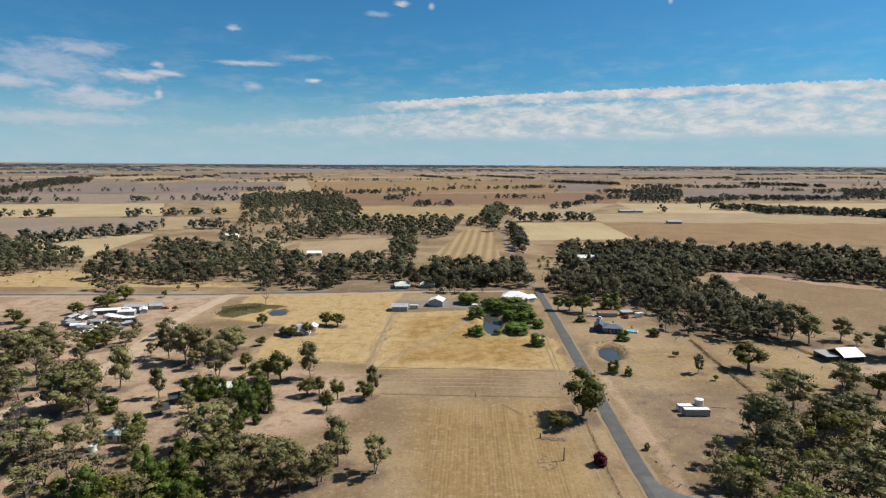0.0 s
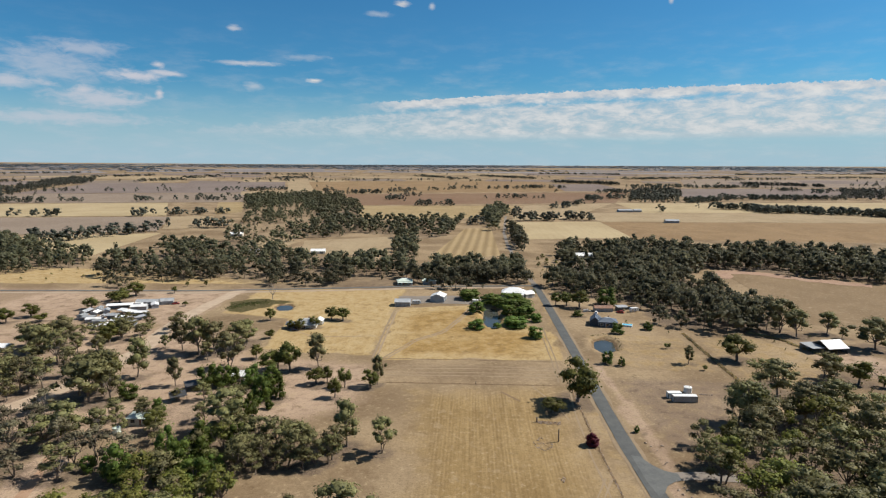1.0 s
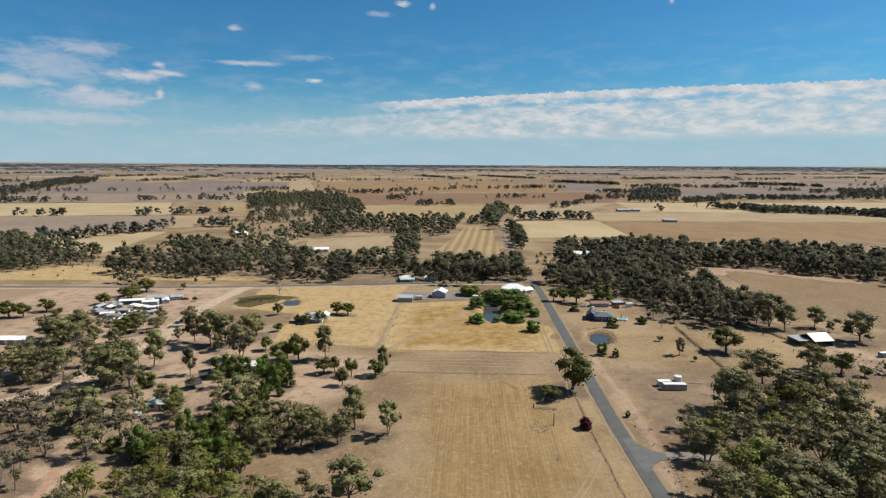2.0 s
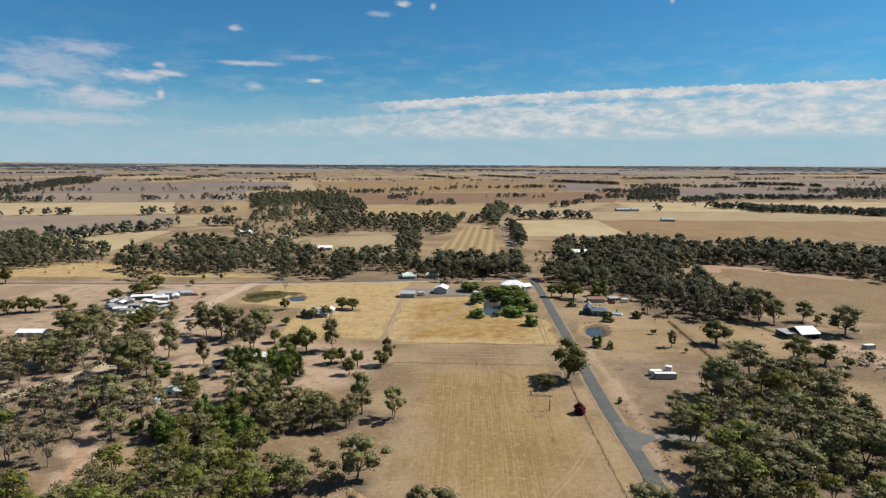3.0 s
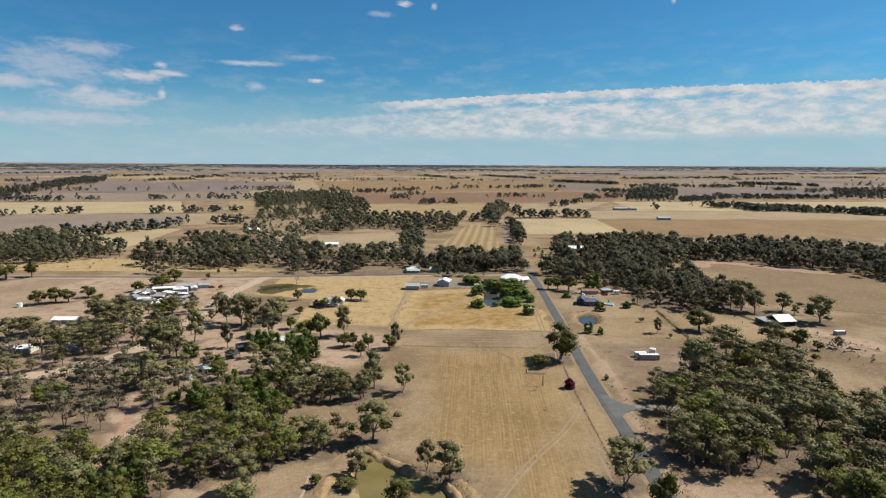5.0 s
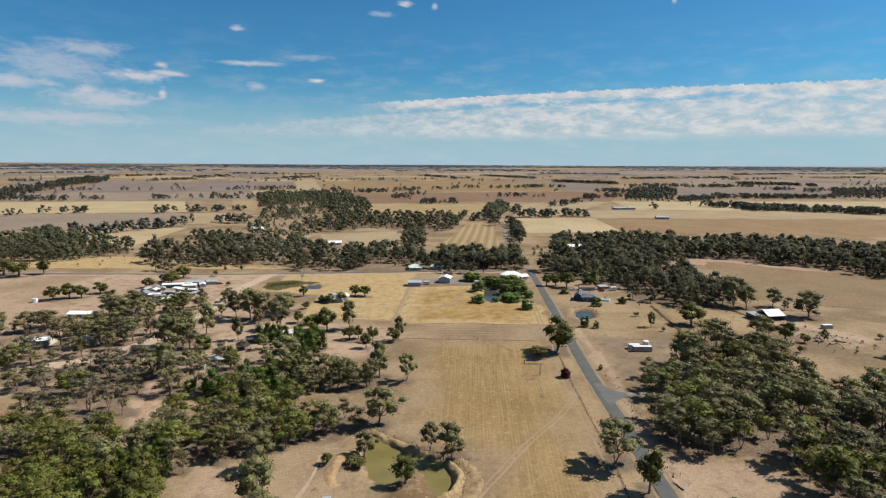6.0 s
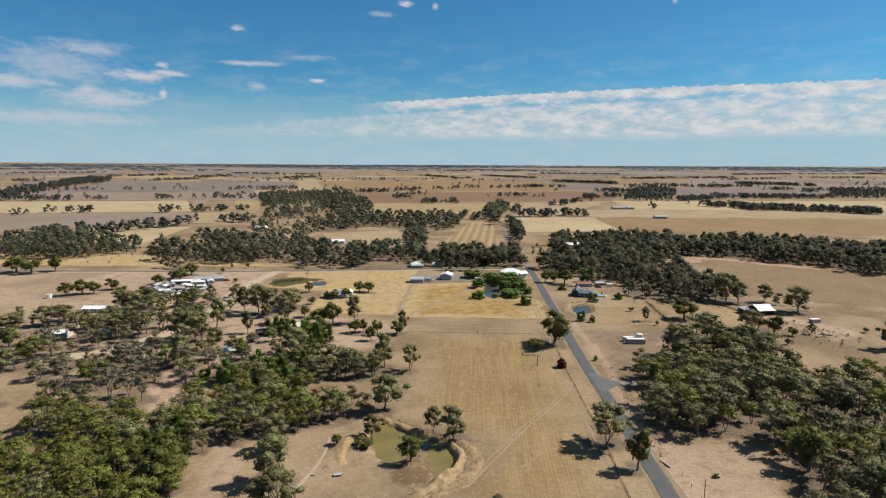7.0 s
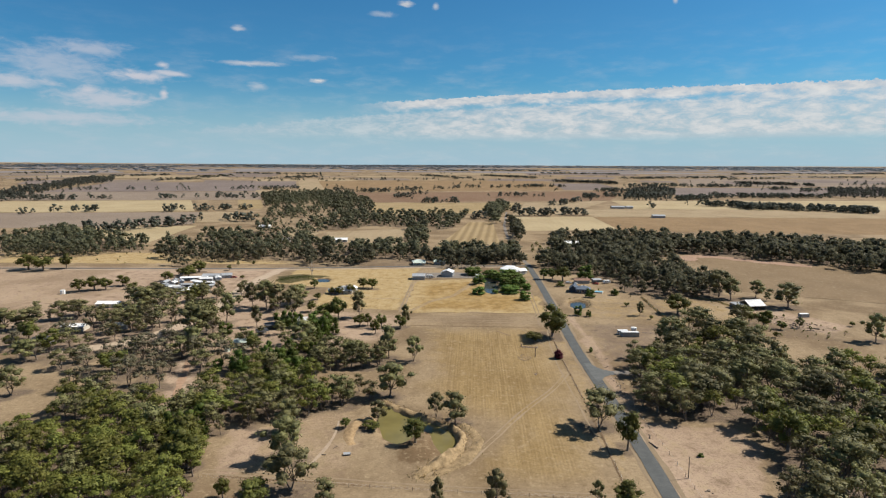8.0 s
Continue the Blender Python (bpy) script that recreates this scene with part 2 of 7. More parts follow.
FALLOW = land_material("fallow_paddock", (0.205, 0.116, 0.068), (0.232, 0.138, 0.082), rows=0.2, spacing=12.0, patch=0.006)
PINK = land_material("pink_soil", (0.42, 0.262, 0.175), (0.36, 0.225, 0.148), patch=0.03)
GREY_PADDOCK = land_material("grey_paddock", (0.235, 0.180, 0.138), (0.205, 0.154, 0.116), patch=0.006)
BANK_SOIL = material("grassy_bank_soil", (0.150, 0.102, 0.052), (0.40, 0.288, 0.160), 0.5, 0.95, bump=0.9)
OCHRE_SOIL = material("ochre_spoil", (0.21, 0.136, 0.070), (0.43, 0.300, 0.165), 0.6, 0.95, bump=0.6)
TAWNY = land_material("tawny_paddock", (0.300, 0.190, 0.094), (0.246, 0.152, 0.074), rows=0.12, spacing=10.0)
# this ash grey has the haze of the far plain put into it
HAZED_ASH = land_material("hazed_ash_plain", (0.258, 0.226, 0.214), (0.222, 0.194, 0.184), dry=0.2, patch=0.004)
BRIGHT = land_material("bright_straw_paddock", (0.475, 0.360, 0.200), (0.400, 0.297, 0.158), dry=0.35, rows=0.1, spacing=9.0, patch=0.01)
# mauve-grey carries distance haze on top of the fallow soil's own colour
HAZED_MAUVE = land_material("hazed_mauve_paddock", (0.214, 0.164, 0.138), (0.182, 0.138, 0.116), dry=0.3, patch=0.006)
TAN = land_material("tan_paddock", (0.250, 0.168, 0.092), (0.208, 0.138, 0.074), dry=0.3, patch=0.02)
BITUMEN = material("worn_bitumen", (0.078, 0.083, 0.084), (0.124, 0.127, 0.123), 0.25, 0.9, bump=0.2)
GRAVEL = material("pale_gravel", (0.315, 0.240, 0.172), (0.430, 0.336, 0.246), 0.2, 0.95, bump=0.5)
DUST = material("dusty_wheel_track", (0.232, 0.170, 0.106), (0.288, 0.216, 0.140), 0.35, 0.95, bump=0.4)
RED_SOIL = material("reddish_track_soil", (0.260, 0.158, 0.098), (0.365, 0.245, 0.165), 0.4, 0.95, bump=0.5)
EARTH = material("turned_earth", (0.136, 0.087, 0.050), (0.216, 0.148, 0.086), 0.5, 0.95, bump=0.6)
GREY_GRAVEL = material("grey_yard_gravel", (0.160, 0.138, 0.120), (0.216, 0.188, 0.160), 0.15, 0.95, bump=0.5)
OLIVE_WATER = water_material("olive_dam_water", (0.150, 0.126, 0.048), 0.18)
DARK_WATER = water_material("dark_dam_water", (0.050, 0.054, 0.048), 0.12)
BARK = material("eucalypt_bark", (0.10, 0.075, 0.06), (0.25, 0.20, 0.16), 1.2, 0.9)
DEAD_WOOD = material("bleached_dead_wood", (0.27, 0.23, 0.19), (0.40, 0.35, 0.30), 1.5, 0.9)
GUM_LEAF = leaf_material("grey_gum_leaves", (0.110, 0.103, 0.045), (0.172, 0.158, 0.068), (0.250, 0.218, 0.094), 0.28)
GREY_LEAF = leaf_material("grey_brown_leaves", (0.112, 0.098, 0.062), (0.166, 0.143, 0.088), (0.225, 0.190, 0.116), 0.3)
BOX_LEAF = leaf_material("dark_box_leaves", (0.090, 0.094, 0.024), (0.144, 0.143, 0.036), (0.200, 0.182, 0.048))
YOUNG_LEAF = leaf_material("olive_sapling_leaves", (0.126, 0.133, 0.032), (0.202, 0.204, 0.048), (0.300, 0.282, 0.066), 0.42)
GREEN_LEAF = leaf_material("fresh_green_leaves", (0.088, 0.130, 0.026), (0.142, 0.198, 0.038), (0.190, 0.238, 0.050), 0.45)
WOOD_LEAF = leaf_material("dark_wood_leaves", (0.100, 0.098, 0.060), (0.136, 0.131, 0.077), (0.166, 0.153, 0.090), 0.58)
# pale blue-grey puts distance haze into the leaf colour of the belts
HAZED_BELT_LEAF = leaf_material("hazed_belt_leaves", (0.098, 0.122, 0.136), (0.132, 0.158, 0.172), (0.146, 0.166, 0.176), 0.1)
DEEP_LEAF = leaf_material("deep_green_leaves", (0.070, 0.098, 0.018), (0.118, 0.152, 0.030), (0.162, 0.184, 0.042))
RED_LEAF = leaf_material("dark_red_leaves", (0.080, 0.014, 0.026), (0.150, 0.026, 0.044), (0.17, 0.034, 0.05))
# nudged towards blue-grey, a little distance haze within the leaf colour
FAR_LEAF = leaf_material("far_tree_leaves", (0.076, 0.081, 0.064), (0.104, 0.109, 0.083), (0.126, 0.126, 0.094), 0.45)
DRY_GRASS = leaf_material("dry_tall_grass", (0.20, 0.145, 0.08), (0.36, 0.27, 0.15), (0.30, 0.22, 0.12))
RUSH = leaf_material("green_rushes", (0.055, 0.075, 0.022), (0.11, 0.13, 0.045), (0.16, 0.15, 0.06))
WHITE_ROOF = material("white_roof_sheet", (0.72, 0.73, 0.73), (0.82, 0.82, 0.81), 0.4, 0.45, 0.0, 0.1)
ZINC = material("zinc_roof_sheet", (0.42, 0.43, 0.44), (0.56, 0.57, 0.58), 0.4, 0.4, 0.35, 0.1)
GREY_WALL = material("grey_steel_wall", (0.24, 0.25, 0.26), (0.33, 0.34, 0.35), 0.5, 0.55, 0.1, 0.1)
DARK_STEEL = material("dark_steel", (0.05, 0.052, 0.056), (0.10, 0.10, 0.105), 0.6, 0.5, 0.2, 0.1)
CREAM_WALL = material("cream_weatherboard", (0.55, 0.51, 0.43), (0.66, 0.62, 0.53), 0.7, 0.7)
BRICK_WALL = material("brown_brick_wall", (0.24, 0.14, 0.10), (0.34, 0.21, 0.15), 2.0, 0.85)
BLUE_ROOF = material("blue_grey_roof", (0.095, 0.118, 0.155), (0.150, 0.175, 0.215), 0.5, 0.45, 0.2, 0.1)
RUST_ROOF = material("rust_brown_roof", (0.20, 0.105, 0.072), (0.34, 0.21, 0.15), 0.8, 0.7)
GREEN_ROOF = material("pale_green_roof", (0.52, 0.60, 0.53), (0.62, 0.69, 0.62), 0.5, 0.5)
GLASS = material("window_glass", (0.02, 0.025, 0.03), (0.04, 0.045, 0.05), 0.5, 0.08, 0.0, 0.0, spec=0.6)
TANK_WHITE = material("white_tank_wall", (0.66, 0.67, 0.66), (0.76, 0.76, 0.74), 0.6, 0.5)
POOL_BLUE = material("pool_water", (0.10, 0.42, 0.60), (0.16, 0.50, 0.66), 0.8, 0.08, 0.0, 0.05)
POST_WOOD = material("weathered_post", (0.12, 0.09, 0.07), (0.24, 0.19, 0.15), 2.0, 0.9)
STONE = material("field_stone", (0.192, 0.144, 0.112), (0.352, 0.280, 0.216), 1.0, 0.95)
PAINT_RED = material("red_car_paint", (0.30, 0.03, 0.025), (0.36, 0.05, 0.04), 0.5, 0.3)
PAINT_WHITE = material("white_car_paint", (0.70, 0.70, 0.69), (0.78, 0.78, 0.77), 0.5, 0.3)
PAINT_BLUE = material("dark_blue_car_paint", (0.03, 0.05, 0.10), (0.05, 0.07, 0.13), 0.5, 0.3)
# house walls turned from the sun: their blue-dark shade is put into the colour
SHADE_NAVY_WALL = material("shade_dark_wall", (0.040, 0.050, 0.068), (0.066, 0.078, 0.100), 0.7, 0.7)
TYRE = material("tyre_rubber", (0.02, 0.02, 0.02), (0.035, 0.035, 0.035), 3.0, 0.9)


# ---- ground ----
def soft(value, low, high):
    s = np.clip((value - low) / (high - low), 0, 1)
    return s * s * (3 - 2 * s)


def value_noise(x, y, size, seed=0):
    """Smooth noise from 0 to 1 on the plan, with features of that size in metres."""
    u, v = x / size, y / size
    i, j = np.floor(u), np.floor(v)

    def corner(a, b):
        h = np.sin(a * 127.1 + b * 311.7 + seed * 74.7) * 43758.5453
        return h - np.floor(h)

    fu, fv = u - i, v - j
    fu, fv = fu * fu * (3 - 2 * fu), fv * fv * (3 - 2 * fv)
    low = corner(i, j) * (1 - fu) + corner(i + 1, j) * fu
    high = corner(i, j + 1) * (1 - fu) + corner(i + 1, j + 1) * fu
    return low * (1 - fv) + high * fv


def line_distance(x, y, line):
    """Distance on the plan from points to a broken line."""
    best = np.full(np.shape(x), 1e9)
    for (ax, ay), (bx, by) in zip(line[:-1], line[1:]):
        dx, dy = bx - ax, by - ay
        s = np.clip(((x - ax) * dx + (y - ay) * dy) / (dx * dx + dy * dy), 0, 1)
        best = np.minimum(best, np.hypot(x - ax - s * dx, y - ay - s * dy))
    return best


def inside(x, y, outline):
    """Whether points lie within an outline on the plan."""
    x, y = np.asarray(x, float), np.asarray(y, float)
    odd = np.zeros(x.shape, bool)
    for (ax, ay), (bx, by) in zip(outline, outline[1:] + outline[:1]):
        if ay != by:
            odd ^= ((ay > y) != (by > y)) & (x < (bx - ax) * (y - ay) / (by - ay) + ax)
    return odd


def depth_within(x, y, outline):
    """Signed distance to an outline, positive within it."""
    d = line_distance(x, y, outline + outline[:1])
    return np.where(inside(x, y, outline), d, -d)


NEAR_DAM = [(-34.5, 115), (-33, 100), (-29.5, 87), (-24.5, 82), (-20.8, 85), (-18, 91.5), (-15.5, 94.5), (-13.5, 90), (-12, 83), (-9, 76.5), (-5, 77), (-3, 85), (-4, 92.5), (-8.5, 99.5), (-15.8, 102.4), (-23.5, 108), (-29, 113)]
WILLOW_DAM = [(9.5, 356), (8, 322), (11, 309), (16, 309), (18.5, 325), (17, 354)]
HOUSE_DAM = [(63.5, 288), (70, 293), (74, 286), (72, 272), (65, 267), (61.5, 276)]
RUSH_DAM = [(-121.8, 348.5), (-121.3, 356.1), (-114.4, 357.3), (-110.3, 352.2), (-109.1, 342.0), (-116.9, 340.1)]
DAM_BANK = [(-33.7, 115.5), (-26.6, 109.0), (-17.9, 102.5), (-10.8, 98.1), (-5.9, 94.2), (-3.1, 87.2), (-4.4, 77.6), (-9.1, 69.8), (-16.4, 60.7)]
DAM_BERM = [(-3.1, 98.0), (1.2, 91.0), (2.5, 83.4), (-1.4, 73.5), (-7.3, 66.0), (-13.2, 59.0)]
SPOIL_RIDGE = [(-34.6, 101.0), (-37.8, 97.6), (-40.6, 91.5), (-40.4, 84.6), (-38.2, 80.0)]
RISE, FAR_R = 0.00136, 1800.0


def far_range(r):
    """The true distance that the land at r stands for: the plain is drawn together beyond 1.8 km, rising to the horizon."""
    return r + RISE * np.maximum(r - FAR_R, 0) ** 2


def drawn_in(x, y):
    """Where a place of the true plain lies on the sheet, and by how much it is drawn in."""
    big = np.hypot(x, y + 50)
    s = (np.sqrt(1 + 4 * RISE * np.maximum(big - FAR_R, 0)) - 1) / (2 * RISE)
    r = np.where(big > FAR_R, FAR_R + s, big)
    k = r / np.maximum(big, 1e-6)
    return x * k, (y + 50) * k - 50, k


def terrain(x, y):
    x, y = np.asarray(x, float), np.asarray(y, float)
    r = np.hypot(x, y + 50)
    z = EYE * (1 - r / far_range(r))
    near = soft(r, 700, 500)
    z = z + near * (value_noise(x, y, 60, 3) - 0.5) * 0.5 + near * (value_noise(x, y, 14, 5) - 0.5) * 0.12
    for dam, deep, rim in ((NEAR_DAM, 2.2, 0.25), (WILLOW_DAM, 2.2, 0.8), (HOUSE_DAM, 2.0, 0.7), (RUSH_DAM, 1.6, 0.1)):
        close = (np.abs(x - dam[0][0]) < 80) & (np.abs(y - dam[0][1]) < 90)
        d = np.where(close, depth_within(x, y, dam), -50)
        z = z - deep * soft(d, -2.2, 3.5) + rim * soft(d, -8, -3.5) * soft(d, -0.5, -3.0)
    bank = np.where((np.abs(x + 20) < 60) & (np.abs(y - 90) < 60), line_distance(x, y, DAM_BANK), 50)
    z = z + 0.35 * soft(bank, 3.6, 0.5) * (0.7 + 0.6 * value_noise(x, y, 4, 8))
    # spoil heaps beside the near dam
    for cx, cy, w, h in ((-18.5, 77, 7, 1.2), (-37.5, 91, 5, 1.0), (-40, 97, 4, 0.6), (-15, 70, 6, 0.8)):
        z = z + h * np.exp(-((x - cx) ** 2 + (y - cy) ** 2) / (w * w * 0.5)) * (0.7 + 0.6 * value_noise(x, y, 3, 9))
    return z


def height(x, y):
    return float(terrain(np.array([x]), np.array([y]))[0])


def quick_mesh(name, points, faces, attributes=()):
    """A mesh from arrays of points and of faces, all with the same number of corners."""
    points, faces = np.ascontiguousarray(points, np.float32), np.ascontiguousarray(faces, np.int32)
    me = bpy.data.meshes.new(name)
    count, corners = faces.shape
    me.vertices.add(len(points))
    me.vertices.foreach_set("co", points.ravel())
    me.loops.add(count * corners)
    me.loops.foreach_set("vertex_index", faces.ravel())
    me.polygons.add(count)
    me.polygons.foreach_set("loop_start", np.arange(0, count * corners, corners, dtype=np.int32))
    me.update(calc_edges=True)
    me.validate()
    for key, values in attributes:
        layer = me.color_attributes.new(key, "FLOAT_COLOR", "POINT")
        layer.data.foreach_set("color", np.ascontiguousarray(values, np.float32).ravel())
    return me


def grid_faces(rows, columns):
    i = np.arange(rows * columns).reshape(rows, columns)
    return np.stack([i[:-1, :-1], i[:-1, 1:], i[1:, 1:], i[1:, :-1]], -1).reshape(-1, 4)


def steps_out(start, first, growth, end):
    out, step = [], first
    while start < end:
        start += step
        step *= growth
        out.append(min(start, end))
    return out


# woods on the plan, as outlines
WOOD_YOUNG = [(-175, 67), (-163, 75), (-142, 77), (-124, 84), (-102, 83), (-86, 74), (-78, 64), (-79, 55), (-75, 45), (-74, 37), (-140, 37)]
WOOD_STAND = [(-100, 90), (-108, 106), (-96, 120), (-90, 130), (-90, 142), (-80, 144), (-70, 135), (-53, 124), (-46, 114), (-51, 107), (-57, 98)]
WOOD_CORNER = [(-147, 92), (-146, 103), (-135, 109), (-114, 105), (-97, 92), (-101, 85), (-125, 90)]
WOOD_WEST = [(-165, 135), (-158, 168), (-137, 172), (-101, 158), (-86, 165), (-36, 168), (-40, 150), (-72, 145), (-110, 140), (-140, 118)]
WOOD_SHADY = [(-257, 182), (-190, 144), (-160, 160), (-135, 168), (-159, 205), (-190, 214), (-243, 229)]
WOOD_GROVE = [(-85, 150), (-72, 172), (-37, 160), (-46, 148), (-60, 145)]
WOOD_YARD = [(-206, 225), (-170, 245), (-160, 199), (-181, 189)]
WOOD_SCREEN = [(-192, 302), (-158, 303), (-154, 286), (-178, 268), (-207, 282)]
WOOD_GARDEN = [(-129, 191), (-111, 200), (-83, 200), (-76, 190), (-72, 160), (-101, 162), (-117, 165)]
WOOD_EAST = [(64, 128), (79, 169), (97, 193), (117, 194), (136, 203), (142, 196), (128, 163), (139, 158), (159, 160), (183, 153), (190, 149), (124, 62), (112, 46), (82, 46), (86, 62), (97, 84), (97, 95), (95, 106), (88, 103), (68, 106)]
WOOD_FAR_WEST = [(-436, 433), (-548, 561), (-519, 573), (-541, 622), (-534, 645), (-483, 605), (-484, 626), (-428, 562), (-383, 540), (-348, 519), (-330, 478), (-350, 463), (-363, 444), (-381, 434)]
WOOD_MIDDLE = [(-320, 482), (-331, 536), (-310, 538), (-322, 589), (-314, 641), (-286, 622), (-285, 690), (-241, 647), (-205, 599), (-167, 575), (-137, 552), (-112, 546), (-82, 537), (-73, 565), (-85, 634), (-86, 734), (-70, 736), (-54, 612), (-49, 521), (-18, 496), (8, 479), (24, 492), (46, 528), (51, 494), (44, 441), (21, 415), (7, 409), (-15, 407), (-33, 404), (-60, 406), (-86, 404), (-120, 395), (-146, 393), (-156, 411), (-184, 424), (-205, 428), (-230, 424), (-249, 425), (-243, 386), (-256, 390), (-283, 428)]
WOOD_NORTH = [(-415, 1071), (-565, 1476), (-528, 1593), (-443, 1635), (-343, 1560), (-303, 1411), (-257, 1329), (-196, 1067), (-178, 926), (-122, 892), (-33, 941), (-12, 922), (-26, 726), (-53, 687), (-82, 696), (-151, 756), (-156, 702), (-196, 686), (-211, 780), (-229, 921), (-323, 1173), (-409, 1397)]
WOOD_VILLAGE = [(-340, 753), (-364, 831), (-330, 835), (-391, 1046), (-410, 1098), (-525, 1365), (-392, 1395), (-300, 1139), (-247, 919), (-207, 765), (-197, 651), (-214, 608), (-289, 703)]
WOOD_ROAD_EAST = [(38, 574), (40, 672), (43, 767), (54, 821), (65, 769), (56, 593)]
WOOD_ROAD_WEST = [(23, 869), (26, 1065), (57, 1184), (68, 1056), (50, 837), (35, 773)]
WOOD_NORTH_EAST = [(60, 419), (75, 472), (82, 527), (99, 621), (131, 597), (171, 637), (228, 618), (333, 584), (407, 552), (520, 534), (400, 382), (317, 415), (306, 459), (264, 474), (238, 500), (205, 508), (176, 470), (168, 430), (174, 385), (180, 335), (170, 309), (153, 303), (127, 313), (106, 318), (106, 356), (96, 376), (75, 384)]
# the lie of the near paddocks
GOLD_B = [(-44, 351), (0, 362), (44, 300), (43, 255), (-44, 253)]
GOLD_C = [(-148, 398), (-45, 408), (-45, 256), (-100, 262), (-105, 320), (-148, 330)]
GOLD_E = [(60, 262), (60, 300), (84, 302), (112, 300), (112, 240), (75, 246)]
GOLD_F = [(116, 300), (150, 300), (162, 275), (164, 245), (135, 222), (115, 236)]
GOLD_D = [(-475, 484), (-425, 402), (-190, 415), (-110, 420), (-200, 440), (-300, 470)]
FIELD_A = [(-32, 221), (38, 222), (42, 190), (43, 60), (-2, 58), (5, 100), (-14, 120), (-22, 160)]
LANE_WEST = [(-160, 394), (-164, 366), (-165, 333), (-165, 308), (-162, 284), (-157, 261), (-161, 212), (-166, 190), (-180, 174), (-200, 165)]


# single trees: x, y, height and width of the crown
GUMS_PADDOCK = [(-31.6, 120.8, 13.9, 13.6), (-32.9, 98.6, 8.5, 7.1), (-5.5, 97.1, 12.4, 9.8), (-12.5, 103.2, 9.5, 6.1), (43.9, 97.9, 14.7, 14.4), (-49.6, 52.5, 13.5, 12.6), (-55.5, 69.0, 14.8, 11.8), (-61.8, 87.9, 12.4, 10.6), (-39.3, 46.4, 7.7, 6.9), (-8.4, 44.9, 10.2, 4.1), (6.3, 45.5, 12.3, 6.8), (34.0, 50.8, 7.1, 3.6), (-38.4, 165.9, 16.3, 9.8), (-26.7, 162.6, 12.5, 8.3)]
BOXES_PADDOCK = [(41.6, 206.7, 17.5, 15.7), (-42.9, 92.5, 3.6, 4.0), (-34.0, 91.0, 2.6, 6.4), (-83.9, 62.1, 12.5, 12.0), (-89.9, 74.1, 11.5, 10.5), (-17.9, 81.6, 8.5, 8.4), (49.5, 81.9, 13.9, 7.9), (-57.0, 44.6, 8.2, 9.3), (-66.3, 46.7, 6.8, 4.9), (41.7, 49.7, 7.3, 9.0), (31.2, 196.4, 5.8, 9.5), (-62.1, 219.8, 7.2, 8.8), (-49.7, 216.1, 9.2, 6.0), (-39.4, 216.6, 7.9, 7.3), (-51.3, 205.5, 8.0, 6.2), (-58.1, 221.8, 7.2, 5.8), (-77.3, 234.2, 13.8, 9.4)]
GUMS_HOMESTEAD = [(-138.9, 223.1, 18.0, 11.3), (-117.8, 213.3, 12.8, 6.5), (-203.7, 251.7, 13.5, 13.3), (-214.1, 284.2, 9.9, 10.9), (-171.3, 248.2, 10.7, 8.0), (-184.8, 252.8, 10.4, 8.7), (-125.9, 252.4, 19.2, 15.2), (-136.9, 258.8, 16.4, 9.9), (-104.2, 234.6, 16.3, 11.3), (-119.4, 255.1, 16.1, 13.3), (-118.8, 245.4, 9.0, 7.4), (-146.8, 261.4, 7.0, 4.7)]
GUMS_YARD = [(-143.2, 196.9, 16.9, 17.0), (-129.1, 163.8, 14.6, 12.9), (-123.1, 170.5, 9.4, 7.8), (-80.6, 172.8, 15.9, 15.9), (-37.1, 220.1, 13.0, 6.1), (-65.5, 236.8, 17.3, 9.9), (-113.1, 265.0, 13.5, 13.2), (-110.4, 272.0, 12.7, 13.5), (-177.3, 276.9, 11.3, 12.2)]
BOXES_HOMESTEAD = [(-231.1, 356.4, 6.5, 8.5), (-228.5, 364.5, 7.5, 9.5), (-253.6, 314.1, 8.4, 10.1), (-241.6, 305.5, 5.0, 8.6), (-230.8, 334.4, 7.5, 10.7), (-223.4, 371.5, 10.5, 12.5), (-222.3, 350.1, 8.5, 13.9), (-202.9, 382.7, 5.4, 4.5), (-144.2, 214.1, 13.8, 9.2), (-105.0, 172.6, 8.7, 8.2), (-83.1, 235.8, 11.5, 9.0), (-85.7, 231.8, 9.5, 10.2), (-79.1, 320.2, 7.7, 8.8), (-72.3, 319.4, 7.7, 9.4), (-84.4, 302.1, 7.3, 6.5), (-113.3, 315.7, 7.6, 6.9), (-102.2, 281.4, 5.1, 5.6), (-97.6, 248.8, 7.1, 6.5), (-91.5, 298.4, 6.3, 7.0), (-96.5, 299.0, 5.2, 5.0), (-178.3, 347.3, 3.2, 3.8), (-204.1, 404.1, 4.1, 2.8), (-190.7, 405.0, 4.9, 3.2), (-179.8, 269.6, 10.5, 9.8), (-213.0, 274.8, 9.6, 10.0)]
GREENS_HOMESTEAD = [(-129.9, 200.6, 6.7, 8.2), (-103.8, 213.0, 10.3, 9.9), (-98.7, 215.0, 9.2, 8.7), (-77.8, 199.1, 11.5, 9.7), (-73.5, 204.2, 9.1, 7.8), (-87.1, 215.1, 9.2, 10.0), (-80.2, 218.8, 8.4, 8.8), (-72.9, 193.8, 4.0, 4.3), (-111.8, 188.0, 5.9, 6.2), (-83.3, 147.1, 11.5, 9.5), (-80.3, 153.6, 9.1, 8.3), (-86.1, 143.7, 8.6, 8.1), (-76.3, 140.8, 9.0, 8.8), (-73.4, 147.6, 6.2, 6.1), (-96.0, 217.9, 7.6, 6.6)]
